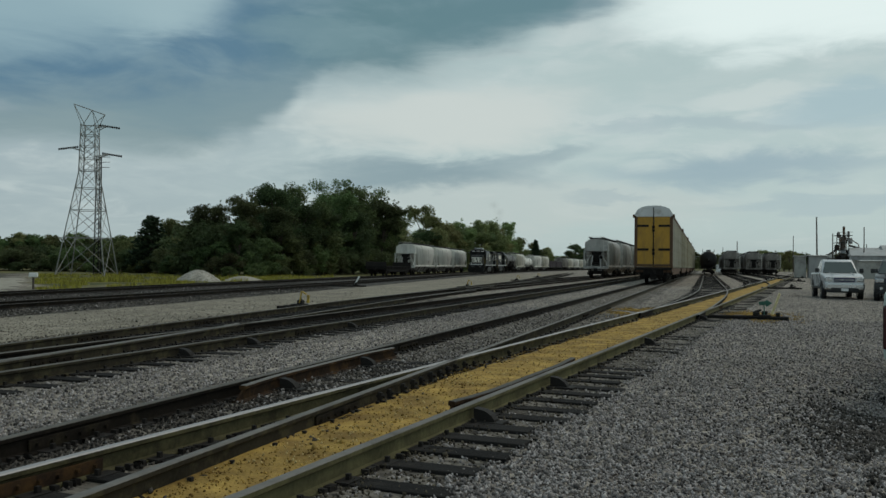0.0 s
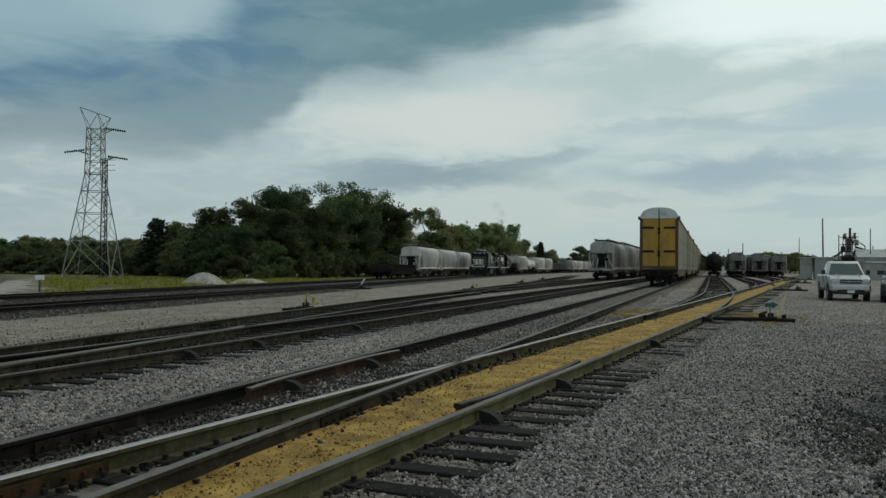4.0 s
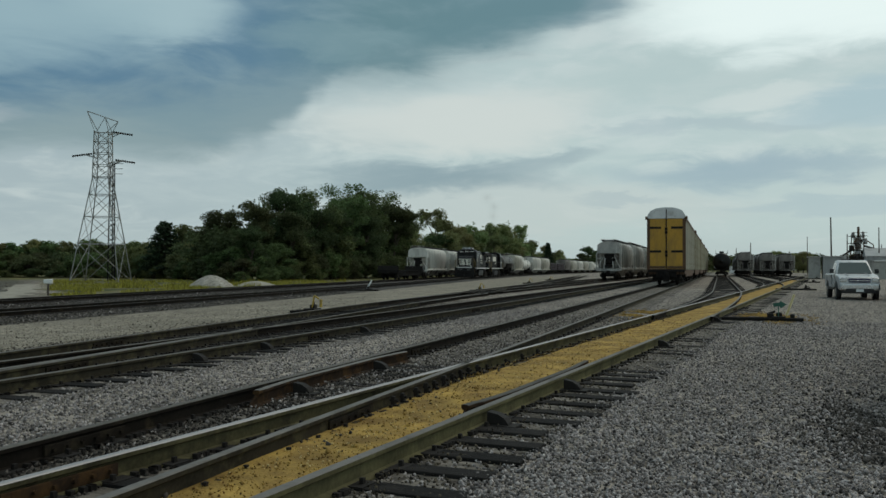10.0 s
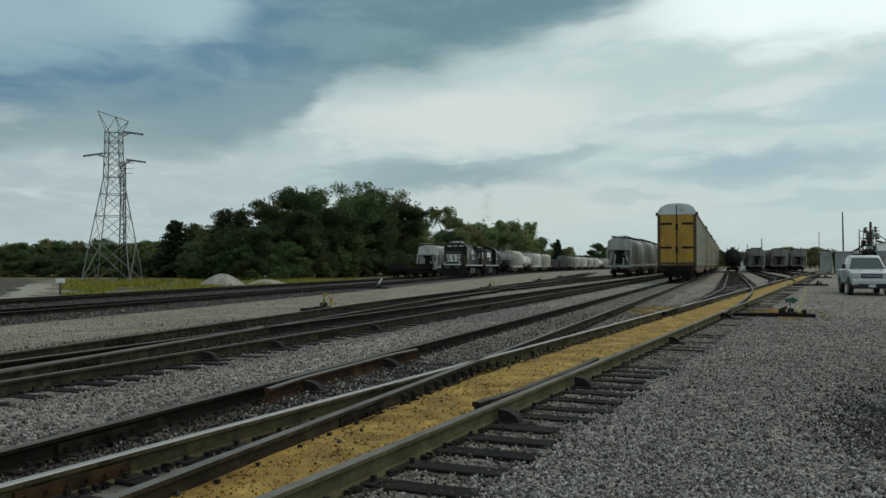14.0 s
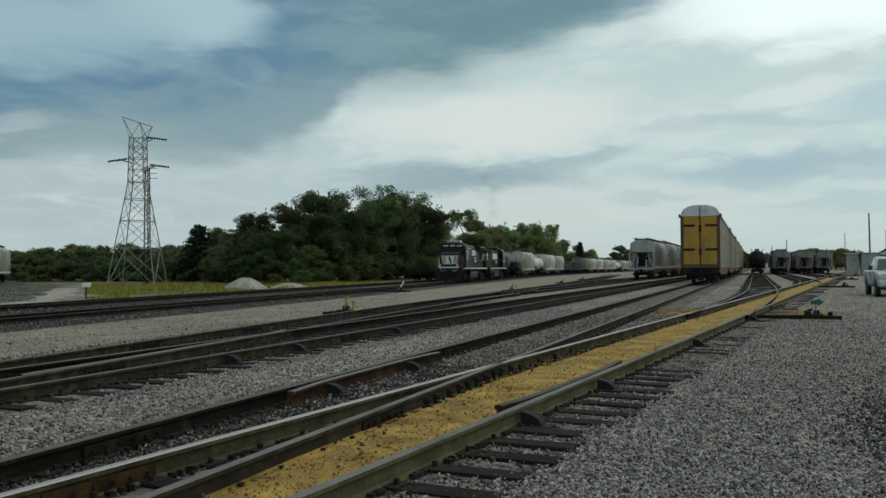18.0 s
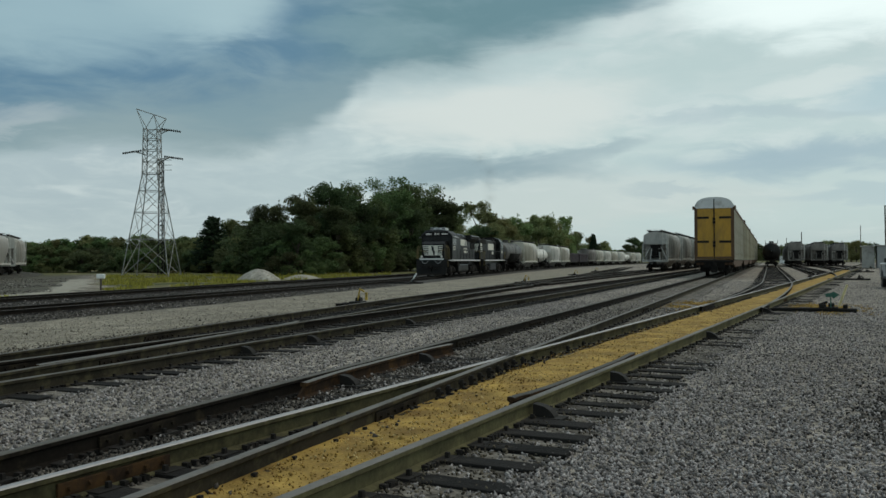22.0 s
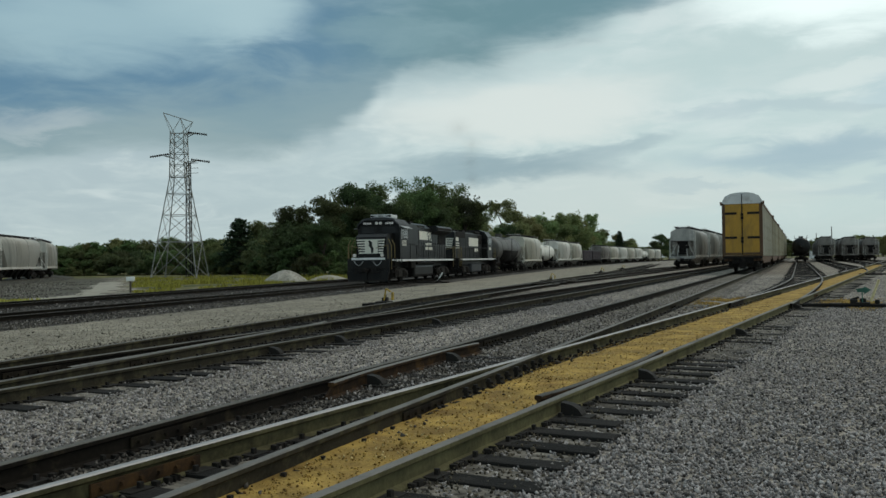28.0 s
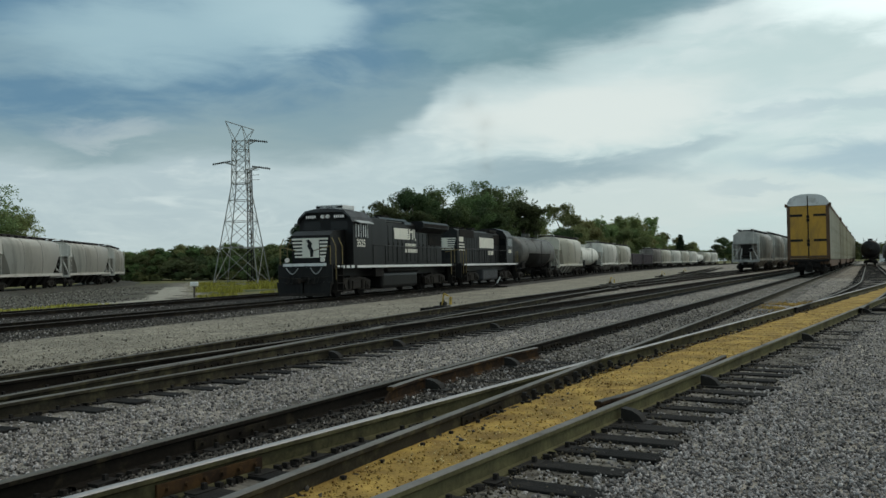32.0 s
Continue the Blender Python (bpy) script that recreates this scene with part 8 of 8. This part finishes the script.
def near_stand():
    """The nearest stand: long head blocks, a straight yellow lever and a green arrow target."""
    t = thing("switch_stand", "low switch stand with green target and yellow lever", "switch stand", "switch stands")
    for q, ln in ((-0.28, 3.4), (0.3, 2.6)):
        bm = B()
        box(bm, 1.0 - ln / 2, q, 0.06, ln, 0.26, 0.18, 0.014)
        part("head_block", bm, TIE_WOOD, t)
    bm = B()
    box(bm, 0, 0, 0.18, 0.55, 0.75, 0.08, 0.02)
    box(bm, 0.0, -0.05, 0.28, 0.25, 0.35, 0.2, 0.05)
    box(bm, 0.55, 0.05, 0.24, 0.2, 0.3, 0.16, 0.05)
    box(bm, -0.35, -0.1, 0.24, 0.3, 0.26, 0.2, 0.06)
    tube(bm, (-0.5, -0.1, 0.3), (-0.15, -0.1, 0.42), 0.05, 7)
    tube(bm, (-0.3, -0.2, 0.16), (-1.9, -0.2, 0.14), 0.03, 6)
    part("base", bm, IRON, t)
    bm = B()
    tube(bm, (0.3, -0.1, 0.25), (0.62, -0.1, 1.12), 0.055, 8, 0.05)
    part("lever", bm, PALE_YELLOW, t)
    bm = B()
    tube(bm, (-0.02, -0.25, 0.2), (-0.02, -0.25, 0.75), 0.025, 6)
    prism(bm, [(-0.26, 0.76), (-0.2, 0.62), (0.04, 0.64), (0.06, 0.55), (0.32, 0.72), (0.06, 0.86), (0.04, 0.8)], -0.265, -0.24)
    part("target", bm, GREEN, t)
    t.matrix_basis = pose(1.55, 25.5, 0, 0, 0, -4) @ Matrix.Diagonal((0.62, 0.62, 0.66, 1))


near_stand()
for y, lab in ((25.9, "yellow-levered switch stand on the gravel lane"), (59.8, "yellow-levered switch stand beside the second ladder"), (94.0, "small switch stand far along the second ladder"), (123.0, "small switch stand far along the second ladder")):
    switch_stand(-8.05 - 0.108 * y - 1.6, y - 0.4, 184, YELLOW, None, lab, 0.72, -1)
switch_stand(-23.9, 57.5, 8, WHITE, None, "white-levered switch stand beside the main track", 0.8, straight=True)
for y in (65, 104, 143):
    switch_stand(-3.6 + 0.107 * y + 2.3, y, -4, IRON, None, "dark low switch stand beside the ladder track", 0.35)


# ---- vehicles ----
def wheel(car, x, y, r=0.37):
    bm = B()
    tube(bm, (x - 0.12, y, r), (x + 0.12, y, r), r, 22)
    tyre = part("tyre", bm, RUBBER, car)
    bm = B()
    tube(bm, (x - 0.13, y, r), (x + 0.13, y, r), r * 0.6, 14)
    part("rim", bm, CHROME, tyre)


def bevel_all(bm, r, seg=2):
    bmesh.ops.bevel(bm, geom=list(bm.edges), offset=r, segments=seg, profile=0.6, affect="EDGES")
    return bm


TAIL_RED = surface("dark_red_lens", (0.05, 0.012, 0.012), rough=0.25, var=0.1, bump=0.0)
GRILLE = surface("dark_blue_grille", (0.012, 0.012, 0.05), rough=0.4, var=0.2, scale=20, bump=0.0)


def pickup(label, paint, m, closed=False, dark=False):
    """A pickup or, when closed, an estate-bodied 4x4; y forward."""
    car = thing("pickup_truck" if not closed else "suv", label, "pickup truck" if not closed else "suv")
    low = [(-2.7, 0.5), (-2.7, 1.22), (0.75, 1.24), (1.2, 1.23), (1.8, 1.20), (2.35, 1.12), (2.6, 1.02), (2.68, 0.86), (2.68, 0.5)]
    bm = side_prism(B(), low, -0.98, 0.98)
    for v in bm.verts:  # the nose narrows a little
        if v.co.y > 2.2:
            v.co.x *= 0.95
    ob = part("body", bevel_all(bm, 0.085, 4), paint, car)
    ob.data.polygons.foreach_set("use_smooth", [True] * len(ob.data.polygons))
    roof = [(-1.0, 1.16), (-0.82, 1.8), (-0.6, 1.88), (0.2, 1.90), (0.42, 1.84), (1.18, 1.18)] if not closed else [(-2.6, 1.16), (-2.42, 1.8), (-2.1, 1.86), (0.2, 1.88), (0.42, 1.83), (1.2, 1.18)]
    bm = side_prism(B(), roof, -0.80, 0.80)
    for v in bm.verts:
        v.co.x *= 1.14 if v.co.z < 1.25 else 0.9
    ob = part("cabin", bevel_all(bm, 0.05, 3), paint, car)
    ob.data.polygons.foreach_set("use_smooth", [True] * len(ob.data.polygons))
    bm = B()
    v = [bm.verts.new(p) for p in ((-0.83, 1.13, 1.25), (0.83, 1.13, 1.25), (0.65, 0.50, 1.78), (-0.65, 0.50, 1.78))]
    for q in v:
        q.co.y += 0.035
    bm.faces.new(v)
    ext = bmesh.ops.extrude_face_region(bm, geom=bm.faces[:])
    bmesh.ops.translate(bm, verts=[e for e in ext["geom"] if isinstance(e, bmesh.types.BMVert)], vec=(0, -0.03, -0.02))
    part("windscreen", bm, CAR_GLASS, car)
    for s in (-1, 1):
        spans = ((-0.68, 0.0), (0.06, 0.72)) if not closed else ((-2.15, -1.25), (-1.15, -0.25), (-0.15, 0.72))
        for a, b in spans:
            bm = side_prism(B(), [(a, 1.28), (b, 1.28), (min(b, 0.42), 1.76), (a + 0.04, 1.76)], s * 0.88, s * 0.905)
            for q in bm.verts:
                q.co.x -= s * (q.co.z - 1.24) * 0.30
            part("side_window", bm, CAR_GLASS, car)
        bm = B()
        box(bm, s * 1.08, 0.95, 1.36, 0.2, 0.1, 0.22, 0.04)
        part("mirror", bm, TRIM_BLACK, car)
        bm = B()
        box(bm, s * 0.74, 2.64, 0.93, 0.36, 0.1, 0.2, 0.04)
        part("headlight", bm, CHROME, car)
        bm = B()
        box(bm, s * 0.88, -2.69, 0.85, 0.2, 0.08, 0.44, 0.03)
        part("tail_light", bm, TAIL_RED, car)
        bm = B()
        box(bm, s * 0.98, 0.0, 0.52, 0.04, 3.0, 0.12, 0.01)
        for q in (-1.65, 1.72):
            tube(bm, (s * 0.86, q, 0.42), (s * 0.99, q, 0.42), 0.46, 20)
        part("wheel_arch", bm, TRIM_BLACK, car)
        for q in (-1.65, 1.72):
            wheel(car, s * 0.88, q, 0.39)
    bm = B()
    box(bm, 0, 2.68, 0.92, 1.02, 0.05, 0.2, 0.03)
    part("grille", bm, GRILLE, car, "dark blue grille")
    part("grille_bar", box(B(), 0, 2.71, 0.92, 0.95, 0.02, 0.03), CHROME, car)
    part("bonnet_line", box(B(), 0, 2.62, 1.045, 1.7, 0.06, 0.014), TRIM_BLACK, car)
    for s in (-1, 1):
        part("bonnet_ridge", box(B(), s * 0.5, 1.85, 1.205, 0.05, 1.0, 0.03, 0.012, turn=Matrix.Rotation(-0.1, 4, "X")), paint, car)
        part("fog_lamp", tube(B(), (s * 0.66, 2.74, 0.58), (s * 0.66, 2.78, 0.58), 0.07, 10), CHROME, car)
        part("door_gap", box(B(), s * 0.985, 0.0, 0.95, 0.012, 0.016, 0.55), TRIM_BLACK, car)
        part("door_handle", box(B(), s * 0.995, -0.12, 1.1, 0.02, 0.14, 0.035, 0.008), TRIM_BLACK, car)
    part("valance", box(B(), 0, 2.62, 0.4, 1.7, 0.12, 0.16, 0.03), TRIM_BLACK, car)
    bm = B()
    box(bm, 0, 2.77, 0.5, 1.3, 0.02, 0.1, 0.006)
    part("air_intake", bm, TRIM_BLACK, car)
    bm = B()
    box(bm, 0, 2.68, 0.62, 1.9, 0.18, 0.34, 0.09)
    bump = part("bumper", bm, TRIM_BLACK if closed or dark else CHROME, car)
    bm = B()
    box(bm, 0, -2.68, 0.55, 1.86, 0.16, 0.22, 0.05)
    part("rear_bumper", bm, CHROME if not closed else TRIM_BLACK, car)
    bm = B()
    box(bm, 0, 2.785, 0.46, 0.34, 0.02, 0.13)
    part("plate", bm, WHITE, bump)
    bm = B()
    box(bm, 0, 2.70, 0.40, 1.5, 0.1, 0.1, 0.02)
    if not closed:
        box(bm, 0, -1.75, 1.08, 1.5, 1.55, 0.04)
    part("trim", bm, TRIM_BLACK, car)
    car.matrix_basis = m
    return car


pickup("silver pickup truck parked on the gravel lot", SILVER, pose(6.22, 47.2, 0, 0, 0, 180) @ Matrix.Diagonal((0.92, 1, 1, 1)))
pickup("dark charcoal suv parked beside the silver pickup", CHARCOAL, pose(8.75, 45.6, 0, 0, 0, 168), True)
pickup("white suv parked behind the dark one", WHITE, pose(10.2, 53.5, 0, 0, 0, 170), True)
pickup("pale green pickup truck parked close by", PALE_GREEN, pose(3.32, 11.85, 0, 0, 0, -15), dark=True)


# ---- buildings beyond the lot ----
def shed(x, y, w, d, h, turn, label, cladding, roof_h=0.5, doors=0):
    b = thing("shed", label, "building")
    bm = B()
    box(bm, 0, 0, h / 2, w, d, h)
    part("wall", bm, cladding, b)
    for k in range(int(w / 0.9) + 1):
        part("wall_rib", box(B(), -w / 2 + 0.02 + k * 0.9, -d / 2 - 0.03, h / 2, 0.08, 0.06, h - 0.1), cladding, b)
    bm = B()
    side_prism(bm, [(-d / 2 - 0.3, h), (d / 2 + 0.3, h), (0, h + roof_h)], -w / 2 - 0.3, w / 2 + 0.3)
    part("roof", bm, SHEET_GREY, b)
    for k in range(doors):
        bm = B()
        box(bm, -w / 2 + (k + 0.5) * w / doors, -d / 2 - 0.08, 1.45, 2.4, 0.06, 2.9)
        part("door", bm, HOPPER_DULL, b)
    b.matrix_basis = pose(x, y, 0, 0, 0, turn)


shed(14.4, 150, 1.6, 6, 3.4, -4, "narrow grey sheet-clad shed at the yard's end", CONCRETE, 0.1)
shed(16.8, 149, 2.6, 6, 3.5, -4, "narrow dark grey shed beside the yard", SHEET_GREY, 0.1)
shed(25.0, 150, 13.5, 7, 2.75, -4, "long low grey concrete building behind the car park", CONCRETE, 0.15, 2)
shed(42.0, 152, 20, 9, 2.7, -4, "long low grey warehouse behind the car park", SHEET_GREY, 0.3, 3)
for k, (x, y, w, h) in enumerate(((44, 240, 18, 4.8), (58, 240, 12, 5.6), (70, 244, 16, 5.2))):
    shed(x, y, w, 16, h, -6, "large grey industrial hall with a pitched roof", SHEET_GREY, 1.6)
shed(6.2, 330, 5.5, 3, 2.6, 0, "small white trailer far down the yard", WHITE, 0.1)


def refinery():
    """A cluttered plant: braced tower, bins, sloping conveyor galleries, pipes and low roofs."""
    t = thing("process_plant", "rusty process tower with pipes, conveyors and low roofs", "industrial plant")
    rs = random.Random(3)
    part("column", tube(B(), (0, 0, 0), (0, 0, 11.5), 0.8, 12), HOPPER_SOOT, t)
    part("vent_stack", tube(B(), (0.3, 0, 11.5), (0.3, 0, 14.6), 0.35, 10), RUST_BROWN, t)
    for sx in (-1.6, 1.6):
        for sy in (-1.6, 1.6):
            part("tower_leg", tube(B(), (sx, sy, 0), (sx * 0.8, sy * 0.8, 12.6), 0.13, 5), RUST_BROWN, t)
    for z in (5.2, 7.4, 9.6, 11.8):
        part("platform", box(B(), rs.uniform(-0.4, 0.4), 0, z, 4.4, 4.4, 0.14), TRUCK_IRON, t)
        part("guard_rail", tube(B(), (-2.2, -2.2, z + 1), (2.2, -2.2, z + 1), 0.05, 4), RUST_BROWN, t)
        part("brace", tube(B(), (-1.6, -1.7, z - 2.1), (1.6, -1.7, z), 0.07, 4), RUST_BROWN, t)
        part("brace", tube(B(), (1.6, -1.7, z - 2.1), (-1.6, -1.7, z), 0.07, 4), RUST_BROWN, t)
    for x, z, r, m in ((-1.5, 12.2, 0.5, HOPPER_SOOT), (1.3, 12.4, 0.4, HOPPER_SOOT), (1.9, 10.4, 0.6, HOPPER_DULL), (-2.1, 8.3, 0.7, TRUCK_IRON), (2.3, 6.6, 0.8, HOPPER_DULL), (-3.6, 5.4, 0.9, HOPPER_GREY)):
        part("bin", tube(B(), (x, -1.2, z - 1.1), (x, -1.2, z + 0.7), r, 10, r * 0.8), m, t)
    for a, b, r in (((2.0, -1, 10.6), (4.2, -1, 9.2), 0.16), ((4.2, -1, 9.2), (4.6, -1, 6.0), 0.16), ((1.5, -1.5, 8.8), (8.5, -1.5, 6.6), 0.3), ((2.0, -1.2, 7.2), (11.0, -1.2, 5.6), 0.35), ((-1.5, -1.4, 7.8), (-4.8, -1.4, 5.8), 0.25), ((-4.8, -1.4, 5.8), (-5.0, -1.4, 0), 0.25)):
        part("pipe", tube(B(), a, b, r, 7), rs.choice((TRUCK_IRON, HOPPER_DULL, RUST_BROWN)), t)
    for x, w, z in ((5.0, 3.2, 6.2), (9.0, 4.5, 5.6)):
        part("gallery", box(B(), x, 0, z - 1.0, w, 2.4, 2.0, 0.05), SHEET_GREY, t)
    for x in range(-5, 34, 3):
        part("bent", tube(B(), (x, -2.6, 0), (x, -2.6, 4.6), 0.14, 5), TRUCK_IRON, t)
    for k in range(26):
        x, z = rs.uniform(-3.2, 7.5), 0.0
        z = rs.uniform(4.2, 7.5) if abs(x) > 2.4 else rs.uniform(5.0, 12.8)
        if k % 3:
            part("duct", tube(B(), (x, -1.9, z), (x + rs.uniform(-1.6, 1.6), -1.9, z + rs.uniform(-1.8, 1.8)), rs.uniform(0.07, 0.22), 6), rs.choice((TRUCK_IRON, HOPPER_DULL, RUST_BROWN, SHEET_GREY)), t)
        else:
            part("equipment_box", box(B(), x, -1.7, z, rs.uniform(0.5, 1.3), 0.9, rs.uniform(0.5, 1.3), 0.04), rs.choice((TRUCK_IRON, HOPPER_DULL, SHEET_GREY)), t)
    part("pipe_rack", box(B(), 14.5, -2.6, 4.7, 40, 0.6, 0.35), GRIME_AND_SHADE, t)
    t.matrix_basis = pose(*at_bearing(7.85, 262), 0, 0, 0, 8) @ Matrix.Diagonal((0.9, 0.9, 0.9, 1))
    for x, w, h in ((41.0, 7.5, 7.3), (49.0, 8, 8.0), (58.0, 9.5, 8.6), (68.5, 11, 8.8)):
        b = thing("plant_hall", "grey sheet-roofed hall of the process plant", "building")
        part("wall", box(B(), 0, 0, h / 2 - 1, w, 12, h - 2), TRUCK_IRON, b)
        part("roof", side_prism(B(), [(-7, h - 2.1), (7, h - 2.1), (0, h)], -w / 2 - 0.2, w / 2 + 0.2), SHEET_GREY, b)
        b.matrix_basis = pose(x, 258, 0, 0, 0, 0)


refinery()

motions()
